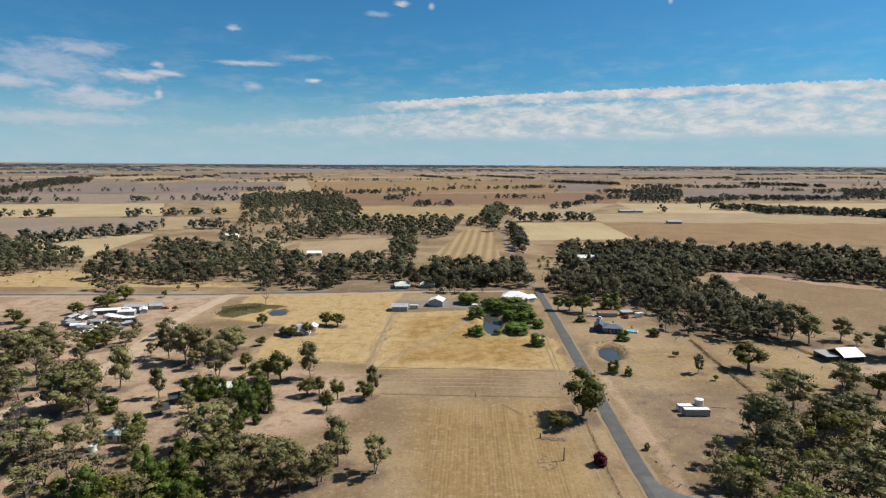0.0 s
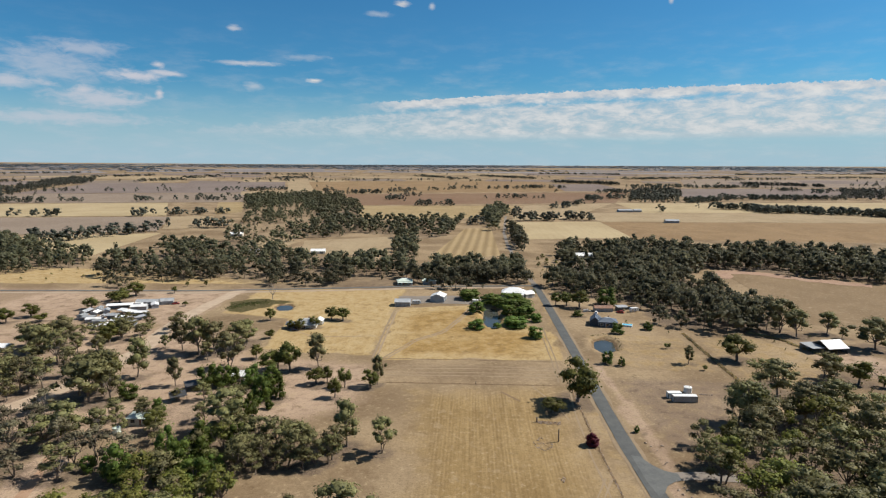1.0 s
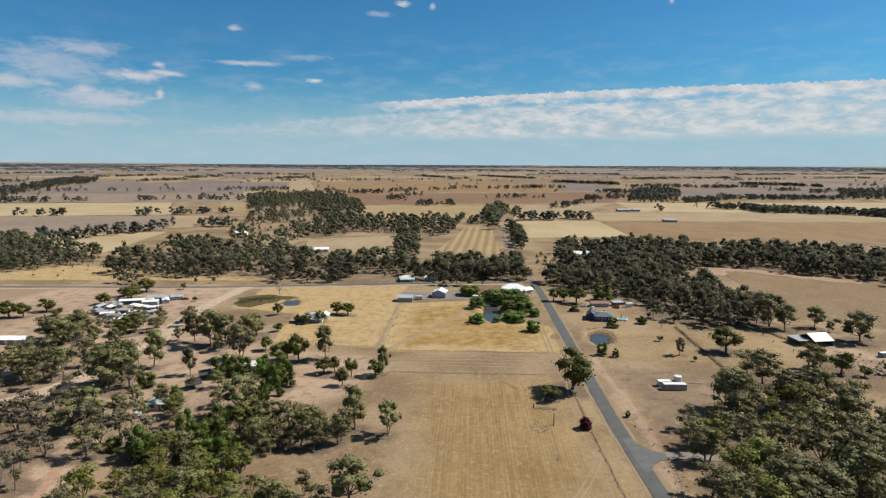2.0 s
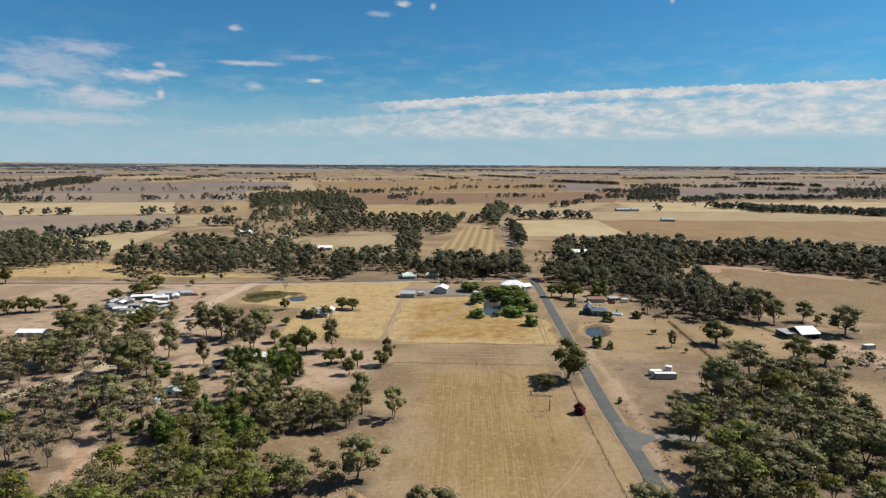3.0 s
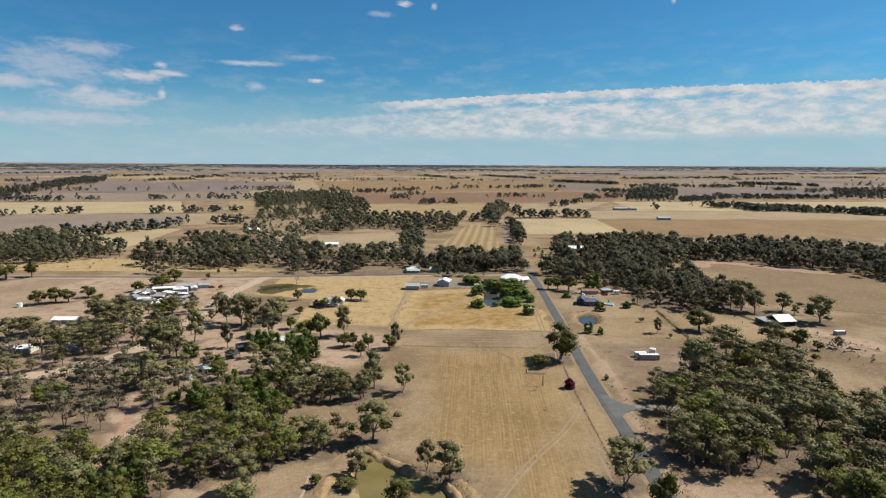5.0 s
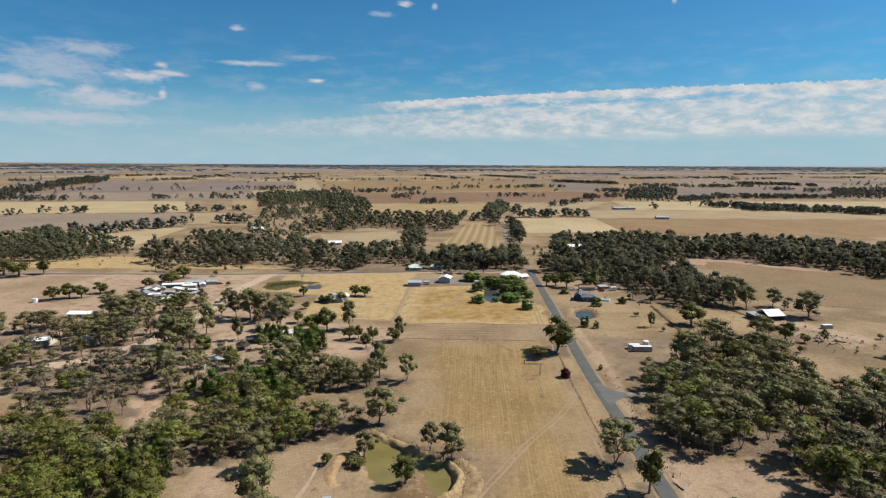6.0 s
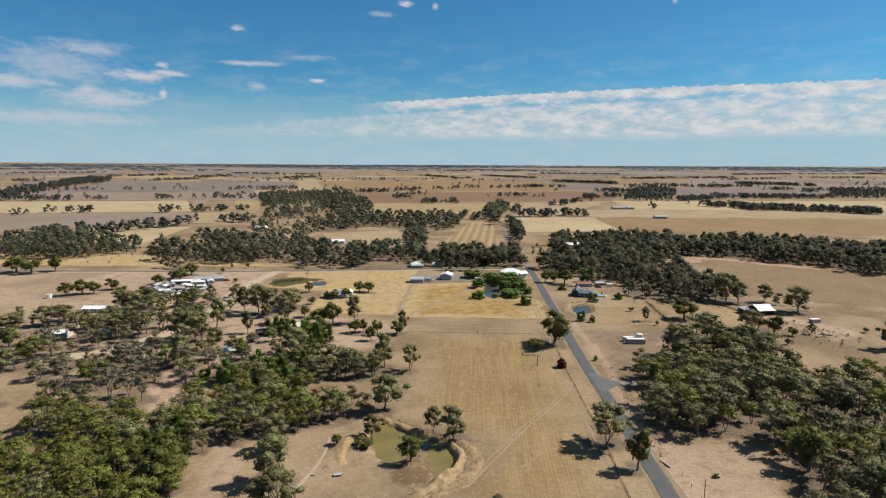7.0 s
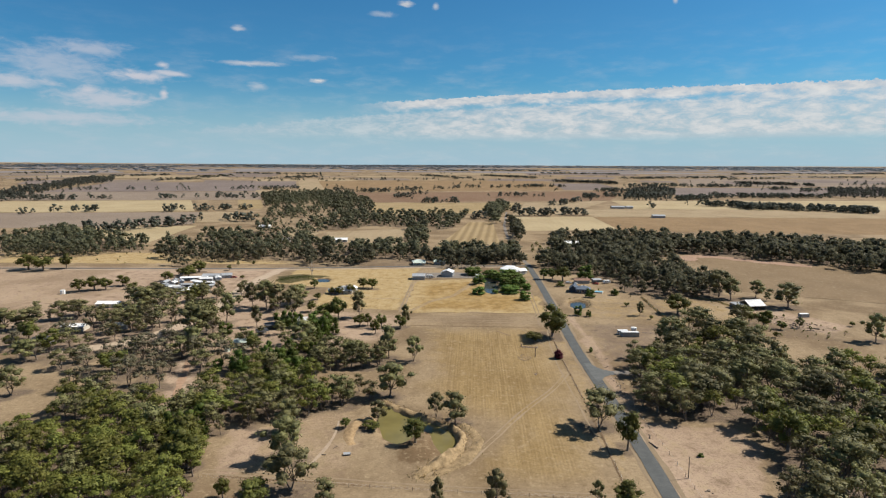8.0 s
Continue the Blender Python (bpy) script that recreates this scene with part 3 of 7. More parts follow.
GROVE_GUMS = [(-201.3, 200.2, 15.2, 11.2), (-188.9, 197.3, 13.8, 11.0), (-181.7, 201.4, 14.0, 12.4), (-175.2, 203.2, 15.3, 11.3), (-170.3, 209.6, 14.4, 11.5), (-198.0, 224.4, 11.1, 12.2), (-191.9, 232.0, 11.3, 11.1), (-183.1, 236.2, 17.2, 12.7), (-150.0, 201.8, 17.7, 12.9), (-141.7, 203.8, 19.1, 15.0), (-111.3, 179.1, 10.3, 6.3)]
LANE_GUMS = [(-158.5, 159.6, 10.6, 10.9), (-150.9, 158.0, 12.7, 12.4), (-141.4, 156.5, 12.1, 12.3), (-152.9, 169.6, 10.0, 9.1), (-143.5, 167.9, 12.1, 9.7), (-126.8, 157.4, 12.1, 10.7), (-139.5, 170.4, 11.1, 9.2), (-118.1, 151.1, 11.2, 9.2), (-110.6, 150.1, 13.1, 10.3), (-101.7, 149.3, 12.4, 10.2), (-137.9, 124.3, 13.2, 10.5), (-131.6, 126.9, 10.8, 8.9), (-124.8, 123.6, 12.4, 8.3), (-147.7, 132.1, 10.2, 9.1), (-115.7, 101.5, 9.7, 8.4), (-123.4, 103.3, 9.5, 8.5), (-147.4, 141.3, 8.8, 9.6), (-162.6, 147.1, 10.1, 9.9), (-129.9, 142.3, 9.8, 8.6), (-137.1, 144.0, 8.9, 8.7), (-165.9, 140.2, 11.7, 11.5), (-150.6, 118.0, 12.1, 10.2)]
GROVE_EDGE = [(-74.8, 162.4, 11.0, 6.6), (-67.2, 161.9, 12.7, 9.5), (-60.6, 164.3, 11.9, 9.6), (-53.4, 153.0, 12.5, 8.3), (-51.8, 162.8, 11.0, 8.7), (-45.5, 153.5, 11.3, 9.1), (-41.3, 157.5, 12.3, 8.5), (-69.3, 152.5, 10.1, 7.9), (-60.4, 153.1, 10.5, 7.9), (-48.5, 112.2, 12.7, 11.2), (-44.5, 125.4, 7.9, 5.2), (-39.1, 117.1, 8.4, 7.4), (-66.6, 133.7, 9.2, 9.0), (-69.7, 129.7, 8.1, 7.1)]
GREENS_WEST = [(-91.4, 154.5, 11.3, 8.4), (-83.9, 161.4, 10.6, 9.3), (-110.9, 146.9, 5.2, 5.1)]
GUMS_EAST = [(99.6, 253.8, 9.0, 5.4), (190.4, 305.6, 13.0, 11.0), (194.3, 299.2, 6.4, 5.7), (199.3, 280.6, 16.8, 19.3), (206.7, 208.6, 15.4, 12.2), (150.0, 186.5, 4.4, 3.8), (181.6, 233.5, 6.4, 4.7), (166.6, 307.2, 19.4, 15.8), (171.6, 299.7, 15.7, 14.2), (94.5, 94.6, 3.5, 1.9)]
BOXES_EAST = [(55.1, 362.1, 9.0, 8.0), (61.9, 362.4, 9.5, 9.0), (69.0, 356.8, 11.5, 12.5), (123.7, 259.5, 12.7, 14.5), (152.6, 237.9, 13.5, 7.3), (103.8, 245.2, 2.7, 2.4), (136.7, 253.9, 3.0, 6.8), (158.6, 212.4, 3.6, 3.5), (43.1, 388.8, 5.3, 4.9), (97.2, 275.8, 3.2, 3.7), (161.1, 232.1, 10.9, 10.7), (157.5, 241.3, 9.2, 8.4), (169.5, 229.3, 5.1, 6.2), (212.6, 238.0, 3.2, 3.2)]
GREENS_EAST = [(62.6, 251.0, 6.5, 5.4), (68.4, 248.6, 4.4, 3.6), (78.8, 299.9, 6.5, 6.9), (97.5, 309.1, 4.8, 5.9), (64.2, 336.3, 4.0, 6.5), (87.9, 367.1, 11.5, 13.3), (57.0, 181.4, 2.6, 2.3), (71.3, 79.2, 1.4, 2.1)]
GUMS_EAST_EDGE = [(96.5, 190.3, 18.0, 13.6), (74.5, 172.3, 9.7, 7.6), (71.7, 159.4, 10.1, 7.9), (120.4, 216.2, 15.8, 15.5), (82.7, 162.8, 12.3, 12.1), (103.9, 184.9, 13.5, 13.2), (117.8, 191.6, 16.2, 13.6), (132.5, 198.6, 15.4, 13.9), (128.4, 175.5, 17.2, 13.1), (129.2, 156.4, 16.7, 11.6), (119.0, 227.5, 11.9, 11.7), (146.5, 229.2, 14.6, 13.0), (71.9, 149.7, 11.6, 10.4), (63.9, 117.3, 8.1, 7.2), (80.0, 142.1, 10.2, 10.9)]
GUMS_FAR_WEST = [(-235.8, 201.6, 13.0, 16.0), (-249.1, 198.4, 12.3, 15.1), (-235.7, 222.7, 11.2, 13.0), (-229.5, 229.6, 10.1, 13.2), (-206.6, 254.8, 13.0, 14.5), (-198.3, 262.8, 13.6, 13.5), (-177.8, 112.6, 12.3, 10.9), (-201.7, 151.0, 10.4, 13.3)]
BOXES_FAR_WEST = [(-368.7, 371.3, 13.4, 18.5), (-354.0, 368.6, 13.4, 16.9), (-341.0, 378.8, 13.6, 11.9), (-272.2, 292.8, 9.6, 11.0), (-265.1, 299.1, 10.5, 11.3), (-258.0, 301.0, 9.0, 9.0), (-223.8, 170.5, 6.7, 8.2)]
GUMS_TRACK = [(-225.5, 222.1, 12.4, 10.8), (-252.6, 226.8, 10.3, 6.7), (-214.2, 261.1, 13.3, 11.2), (-204.1, 211.1, 12.8, 10.4), (-194.7, 211.7, 12.9, 8.7), (-184.4, 210.5, 13.3, 9.5), (-168.1, 221.6, 13.3, 7.5), (-180.0, 184.0, 10.9, 7.0), (-195.4, 172.0, 10.4, 13.0), (-189.4, 177.0, 6.6, 6.8), (-178.7, 142.4, 10.1, 10.4), (-176.0, 151.1, 8.6, 9.4), (-133.6, 160.3, 11.3, 11.7), (-136.0, 198.7, 13.3, 9.2), (-124.6, 182.7, 8.3, 7.8), (-141.9, 105.1, 11.7, 8.4), (-141.4, 113.8, 10.7, 9.4), (-126.1, 93.7, 9.3, 8.1), (-157.1, 117.4, 9.8, 8.3), (-103.4, 80.9, 12.7, 10.3), (-88.9, 86.2, 10.8, 9.1), (-83.2, 84.6, 8.2, 3.8), (-76.3, 92.3, 9.9, 6.1), (-142.9, 94.1, 8.9, 8.2), (-133.3, 91.1, 8.8, 7.6), (-116.7, 141.6, 11.3, 11.0)]
BOXES_TRACK = [(-200.0, 164.4, 12.1, 10.5), (-153.6, 139.3, 11.4, 11.4), (-160.6, 169.8, 6.2, 7.9)]
GREENS_TRACK = [(-94.9, 76.5, 12.1, 8.8), (-90.6, 82.9, 11.2, 8.5), (-99.7, 142.6, 11.5, 10.4)]
WILLOWS = [(4.6, 340.0, 6.8, 11.2), (3.9, 305.4, 5.8, 10.1), (14.7, 362.5, 7.4, 17.3), (27.3, 367.8, 8.0, 17.2), (31.5, 350.6, 7.6, 17.1), (25.8, 311.4, 5.8, 15.5), (24.5, 334.2, 7.0, 13.0), (33.0, 334.0, 6.8, 13.0), (38.3, 322.0, 5.2, 7.6), (34.6, 289.6, 6.4, 9.0), (0.2, 378.0, 6.9, 16.0), (15.3, 306.2, 2.7, 5.1), (22.0, 352.0, 6.8, 11.0)]


def make_ground():
    xs = np.array([-v for v in reversed(steps_out(236, 2.0, 1.075, 4950))] + list(np.arange(-236, 236.1, 2.36)) + steps_out(236, 2.0, 1.075, 4950))
    ys = np.array([-v for v in reversed(steps_out(-24, 2.0, 1.16, 4950))] + list(np.arange(24, 440.1, 2.6)) + steps_out(440, 1.8, 1.03, 4950))
    X, Y = np.meshgrid(xs, ys)
    x, y = X.ravel(), Y.ravel()
    wx = x + (value_noise(x, y, 9, 1) - 0.5) * 5
    wy = y + (value_noise(x, y, 9, 2) - 0.5) * 5
    gold = np.zeros(len(x))
    for outline, much in ((GOLD_B, 1.0), (GOLD_C, 0.85), (GOLD_D, 0.85), (FIELD_A, 0.34), (GOLD_E, 0.4), (GOLD_F, 0.4)):
        gold = np.maximum(gold, much * soft(depth_within(wx, wy, outline), *((-9, 10) if outline is FIELD_A else (-2, 3))))
    # verges of the sealed road
    verge = soft(np.abs(wx - 45.5), 3.2, 1.0) * soft(wy, 440, 400) * 0.4
    gold = np.maximum(gold, verge)
    pink = np.zeros(len(x))
    pink = np.maximum(pink, 0.62 * soft(depth_within(wx, wy, [(57, 110), (64, 106), (90, 100), (97, 90), (84, 60), (82, 20), (57, 20)]), -2, 4))
    pink = np.maximum(pink, 0.45 * soft(depth_within(wx, wy, [(60, 235), (112, 235), (100, 190), (75, 165), (58, 160)]), -3, 8))
    pink = np.maximum(pink, 0.55 * soft(line_distance(wx, wy, LANE_WEST), 11, 6))
    pink = np.maximum(pink, 0.3 * soft(depth_within(wx, wy, [(-40, 251), (44, 247), (44, 226), (-36, 224)]), -1.5, 3))
    pink = np.maximum(pink, 0.4 * soft(depth_within(wx, wy, [(-72, 105), (-40, 112), (-30, 60), (-68, 55)]), -3, 6))
    pink = np.maximum(pink, 0.75 * soft(depth_within(wx, wy, [(160, 285), (190, 275), (215, 235), (190, 215), (165, 240)]), -4, 8))
    pink = np.maximum(pink, 0.95 * soft(line_distance(wx, wy, [(-128.7, 158.0), (-125.2, 146.9), (-120.6, 133.1), (-115.0, 118.5), (-111.8, 112.9), (-107.2, 100.7)]), 9, 4))
    pink = np.maximum(pink, 0.8 * soft(line_distance(wx, wy, [(-205, 165), (-186, 176), (-178, 189), (-161, 212), (-152, 240), (-146, 292)]), 14, 6))
    pink = np.maximum(pink, 0.8 * soft(line_distance(wx, wy, [(-116, 173), (-118, 191), (-106, 214)]), 8, 4))
    pink = np.maximum(pink, 0.6 * soft(depth_within(wx, wy, [(-86, 92), (-66, 96), (-60, 60), (-74, 52)]), -2, 5))
    pink = np.maximum(pink, 0.62 * soft(depth_within(wx, wy, [(-140, 300), (-104, 300), (-100, 262), (-40, 250), (-36, 200), (-110, 205), (-140, 240)]), -4, 12))
    pink = np.maximum(pink, 0.8 * soft(depth_within(wx, wy, [(-300, 300), (-160, 300), (-158, 395), (-300, 380)]), -3, 10))
    pink = np.maximum(pink, 0.65 * soft(line_distance(wx, wy, [(57.5, 250), (60, 170), (59, 120), (57.5, 40)]), 4.5, 1.5))
    pink = np.maximum(pink, 0.68 * soft(depth_within(wx, wy, [(-270, 150), (-130, 165), (-60, 172), (-34, 200), (-36, 250), (-100, 260), (-150, 300), (-270, 300)]), -6, 14))
    pink = np.maximum(pink, 0.56 * soft(depth_within(wx, wy, [(-430, 300), (-425, 392), (-300, 398), (-165, 402), (-170, 330), (-185, 296), (-260, 240), (-330, 230)]), -6, 12))
    # litter on the wood floors, spread dark so that it adds to their shade
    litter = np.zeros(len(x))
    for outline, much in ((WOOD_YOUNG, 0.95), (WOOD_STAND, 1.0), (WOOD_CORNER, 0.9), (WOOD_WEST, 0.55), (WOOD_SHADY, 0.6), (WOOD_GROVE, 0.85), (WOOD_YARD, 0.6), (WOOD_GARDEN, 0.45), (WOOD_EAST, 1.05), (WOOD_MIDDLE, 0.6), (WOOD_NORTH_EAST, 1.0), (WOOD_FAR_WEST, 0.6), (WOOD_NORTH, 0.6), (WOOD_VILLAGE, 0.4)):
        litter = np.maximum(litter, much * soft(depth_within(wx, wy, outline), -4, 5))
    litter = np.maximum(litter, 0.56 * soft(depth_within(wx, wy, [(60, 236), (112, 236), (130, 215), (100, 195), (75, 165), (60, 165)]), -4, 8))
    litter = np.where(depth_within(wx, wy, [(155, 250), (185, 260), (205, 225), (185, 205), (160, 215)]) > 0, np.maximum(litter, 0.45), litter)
    # fallen leaves under the single trees, laid dark to deepen the shade there
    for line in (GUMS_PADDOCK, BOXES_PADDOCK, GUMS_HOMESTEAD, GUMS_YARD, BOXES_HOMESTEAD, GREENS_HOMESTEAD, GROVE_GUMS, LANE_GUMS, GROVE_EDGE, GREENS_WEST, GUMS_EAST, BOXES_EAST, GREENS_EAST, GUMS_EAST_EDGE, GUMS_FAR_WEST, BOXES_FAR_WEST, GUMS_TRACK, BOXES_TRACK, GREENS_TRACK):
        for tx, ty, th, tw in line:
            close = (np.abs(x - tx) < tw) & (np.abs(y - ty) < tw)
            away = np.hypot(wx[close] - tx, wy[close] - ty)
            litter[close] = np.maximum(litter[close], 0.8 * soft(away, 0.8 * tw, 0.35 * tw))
    rows = soft(depth_within(wx, wy, FIELD_A) + 14 * (value_noise(x, y, 22, 17) - 0.5), -5, 20)
    damp = np.zeros(len(x))
    rush = np.zeros(len(x))
    for dam in (NEAR_DAM, WILLOW_DAM, HOUSE_DAM, RUSH_DAM):
        damp = np.maximum(damp, soft(depth_within(x, y, dam), -2.0, 0.5))
    damp = np.maximum(damp, 1.0 * np.exp(-((x + 17) ** 2 / 60.0 + (y - 77) ** 2 / 110.0)))
    rush = np.maximum(rush, soft(depth_within(wx, wy, [(-146.1, 334.0), (-152.8, 349.4), (-154.4, 363.4), (-142.2, 369.1), (-123.1, 368.7), (-111.7, 363.0), (-123.5, 355.9), (-123.4, 346.9), (-131.1, 343.4), (-136.1, 333.2)]), -1, 3))
    pink = np.maximum(pink, np.exp(-((x - 24.6) ** 2 / 7 + (y - 171.5) ** 2 / 16)))
    one = np.ones(len(x))
    amber = soft(depth_within(wx, wy, [(-40, 345), (0, 356), (40, 296), (40, 258), (-36, 258)]), -2, 10) * (0.45 + 0.55 * soft(value_noise(x, y, 17, 23), 0.25, 0.7))
    me = quick_mesh("ground", np.stack([x, y, terrain(x, y)], -1), grid_faces(len(ys), len(xs)),
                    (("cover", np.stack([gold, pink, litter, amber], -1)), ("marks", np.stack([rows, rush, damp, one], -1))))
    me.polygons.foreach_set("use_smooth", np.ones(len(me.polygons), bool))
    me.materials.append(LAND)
    return tagged(new("ground", me), "dry summer farmland of straw stubble and bare pinkish soil", "ground", kind="structure")


make_ground()


def paddock(corners, m, label, lift=0.12, cells=24):
    """A paddock of its own colour: four corners on the true plain, laid on the sheet."""
    s = np.linspace(0, 1, cells)
    U, V = np.meshgrid(s, s)
    u, v = U.ravel(), V.ravel()
    (ax, ay), (bx, by), (cx, cy), (dx, dy) = corners
    x = (1 - u) * (1 - v) * ax + u * (1 - v) * bx + u * v * cx + (1 - u) * v * dx
    y = (1 - u) * (1 - v) * ay + u * (1 - v) * by + u * v * cy + (1 - u) * v * dy
    x, y, k = drawn_in(x, y)
    r = np.hypot(x, y)
    z = terrain(x, y) + lift * (1 + np.maximum(r - 700, 0) / 900)
    me = quick_mesh("paddock", np.stack([x, y, z], -1), grid_faces(cells, cells))
    me.materials.append(m)
    ob = new("paddock", me)
    up = Vector((0, 0, 0))
    for p in me.polygons[:4]:
        up += p.normal
    if up.z < 0:
        me.flip_normals()
    return tagged(ob, label, "paddock", kind="structure")


def ribbon(name, line, width, m, label, lift=0.06, rough_edge=0.3, step=4.0, category="track", crown=0.0):
    """A strip of ground along a line: five points across, its edges a little uneven."""
    pts = [Vector(p) for p in line]
    out = []
    for a, b in zip(pts[:-1], pts[1:]):
        count = max(1, int((b - a).length / step))
        out += [a.lerp(b, i / count) for i in range(count)]
    out.append(pts[-1])
    c = np.array([tuple(p) for p in out])
    for _ in range(3):
        c[1:-1] = (c[:-2] + 2 * c[1:-1] + c[2:]) / 4
    way = np.gradient(c, axis=0)
    way /= np.linalg.norm(way, axis=1)[:, None]
    side = np.stack([way[:, 1], -way[:, 0]], -1)
    wl = width / 2 + (value_noise(c[:, 0], c[:, 1], 7, 11) - 0.5) * 2 * rough_edge
    wr = width / 2 + (value_noise(c[:, 0], c[:, 1], 7, 12) - 0.5) * 2 * rough_edge
    cols = []
    for f, bump in ((-1, -0.02), (-0.6, 0.5), (0, 1.0), (0.6, 0.5), (1, -0.02)):
        w = np.where(f < 0, wl, wr) * f
        p = c + side * w[:, None]
        x, y, k = drawn_in(p[:, 0], p[:, 1])
        cols.append(np.stack([x, y, terrain(x, y) + lift + crown * bump], -1))
    me = quick_mesh(name, np.stack(cols, 1).reshape(-1, 3), grid_faces(len(c), 5)[:, ::-1])
    if me.polygons[0].normal.z < 0:
        me.flip_normals()
    me.materials.append(m)
    return tagged(new(name, me), label, category, kind="structure")


# far paddocks, each a quarter on the true plain
lifted = 0.08
for corners, m, label in (
    ([(-40, 536), (30, 566), (29, 810), (-7, 807)], STRIPED, "striped mown paddock of pale straw between woods"),
    ([(59, 696), (199, 721), (199, 923), (66, 901)], BRIGHT, "pale gold stubble paddock beside the road"),
    ([(197, 709), (552, 694), (728, 937), (202, 914)], TAWNY, "wide straw-tan paddock beyond the wood"),
    ([(204, 924), (735, 947), (866, 1128), (175, 1081)], STRAW, "pale straw paddock with farm sheds"),
    ([(316, 1096), (866, 1128), (1100, 1452), (328, 1359)], BRIGHT, "gold stubble paddock before a row of trees"),
    ([(65, 930), (157, 960), (322, 1358), (116, 1258)], STRAW, "tan paddock crossed by a farm track"),
    ([(-173, 927), (24, 968), (116, 1258), (-236, 1217)], GOLD, "gold paddock north of the woods"),
    ([(-240, 1235), (333, 1380), (489, 1870), (-349, 1648)], FALLOW, "wide brown ploughed paddock"),
    ([(-460, 1698), (302, 1918), (346, 2937), (-737, 2720)], TAWNY, "tan stubble beyond the ploughed land"),
    ([(302, 1918), (509, 1949), (548, 2582), (337, 2544)], HAZED_MAUVE, "fallow paddock, mauve-grey with haze"),
    ([(-167, 566), (-76, 549), (-94, 707), (-190, 663)], STRAW, "small straw paddock within the woods"),
    ([(-238, 616), (-196, 591), (-195, 651), (-262, 705)], STRAW, "straw clearing in the village trees"),
    ([(-518, 623), (-361, 542), (-388, 720), (-523, 669)], BRIGHT, "gold strip of grass along a row of trees"),
    ([(-647, 658), (-405, 740), (-485, 938), (-844, 880)], PALE, "pale pinkish grazed paddock"),
    ([(-853, 889), (-505, 959), (-656, 1260), (-1087, 1153)], BRIGHT, "wide pale straw paddock"),
    ([(-436, 990), (-409, 1044), (-520, 1339), (-558, 1292)], GOLD, "gold corner paddock beside the woods"),
    ([(-410, 762), (-354, 782), (-422, 956), (-485, 938)], STRAW, "straw paddock behind a line of gums"),
    ([(-1116, 1185), (-503, 1299), (-640, 1672), (-1398, 1502)], PALE, "pale fallow paddock with scattered trees"),
    ([(-1247, 1553), (-641, 1706), (-968, 2442), (-1506, 2341)], HAZED_MAUVE, "far-off fallow, mauve-grey with haze"),
    ([(-566, 1827), (-486, 1839), (-818, 2983), (-911, 2963)], STRAW, "narrow straw strip running to the distance"),
    ([(-619, 1580), (-355, 1679), (-391, 1815), (-691, 1770)], STRAW, "straw strip before dark woods"),
    ([(-1011, 2071), (-622, 1988), (-819, 2621), (-1280, 2696)], HAZED_MAUVE, "plain behind tree rows, mauve with haze"),
    ([(566, 1625), (1251, 1660), (1723, 2313), (723, 2155)], HAZED_MAUVE, "grazed paddock behind tree rows, mauve-grey with haze"),
    ([(820, 2323), (1764, 2370), (2766, 3756), (1161, 3410)], PALE, "pale fallow beyond the hedge"),
    ([(-2213, 2885), (-1228, 2895), (-1573, 3556), (-2626, 3435)], STRAW, "straw band on the far plain"),
    ([(213, 510), (470, 372), (425, 238), (192, 326)], TAN, "bare pinkish tan paddock in a bend of the wood"),
):
    lifted += 0.008
    paddock(corners, m, label, 0.13 if m is TAN else lifted, 70 if corners[0][1] < 620 else 24)

# the chequer of paddocks out on the plain
plain = np.random.default_rng(21)
for ring in range(9):
    near, far = 2700 * 1.24 ** ring, 2700 * 1.24 ** (ring + 1)
    a = -0.95
    while a < 0.85:
        b = a + plain.uniform(0.05, 0.2)
        if plain.uniform() < (0.75 if ring < 3 else 0.96):
            slant = plain.uniform(-0.02, 0.02)
            n_, f_ = near * plain.uniform(0.98, 1.08), far * plain.uniform(0.9, 0.98)
            m, label = ((GREY_PADDOCK, "grey-brown fallow on the far plain"), (PALE, "pale stubble on the far plain"), (HAZED_MAUVE, "fallow on the far plain, mauve-brown with haze"), (STRAW, "straw stubble on the far plain"), (HAZED_MAUVE, "fallow on the far plain, mauve-brown with haze"))[plain.integers(5)]
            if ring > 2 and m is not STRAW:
                m, label = HAZED_ASH, "grazing land on the far plain, ash-grey with haze"
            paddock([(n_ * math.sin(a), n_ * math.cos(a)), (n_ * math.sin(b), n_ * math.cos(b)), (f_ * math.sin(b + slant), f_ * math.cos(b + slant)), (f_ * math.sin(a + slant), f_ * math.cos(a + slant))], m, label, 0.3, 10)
        a = b + plain.uniform(0.0, 0.02)

# roads and tracks
ribbon("road", [(56.5, -160), (55, 20), (54.5, 80), (53.3, 120), (51.4, 165), (50.6, 200), (50.6, 260), (50.3, 305), (49.8, 365), (48.5, 432)], 4.9, BITUMEN, "worn grey bitumen country road without kerbs", 0.10, 0.15, category="road", crown=0.06)
ribbon("track", [(48.5, 428), (46, 480), (42.5, 560), (41.5, 650), (44, 760), (60, 1000)], 3.6, GREY_GRAVEL, "narrow unsealed road running north between trees", 0.08, 0.5)
ribbon("verge", [(58.6, 0), (58, 80), (56.8, 120), (55.2, 150)], 1.6, DUST, "dusty gravel shoulder of the road", 0.05, 0.5)
ribbon("verge", [(54.4, 160), (53.9, 200), (53.7, 260), (53, 365), (52, 420)], 1.2, DUST, "dusty gravel shoulder of the road", 0.05, 0.5)
ribbon("verge", [(51.6, 0), (51.2, 80), (50, 120), (48.2, 165), (47.3, 200), (47.2, 300)], 1.1, DUST, "dusty gravel shoulder of the road", 0.05, 0.45)
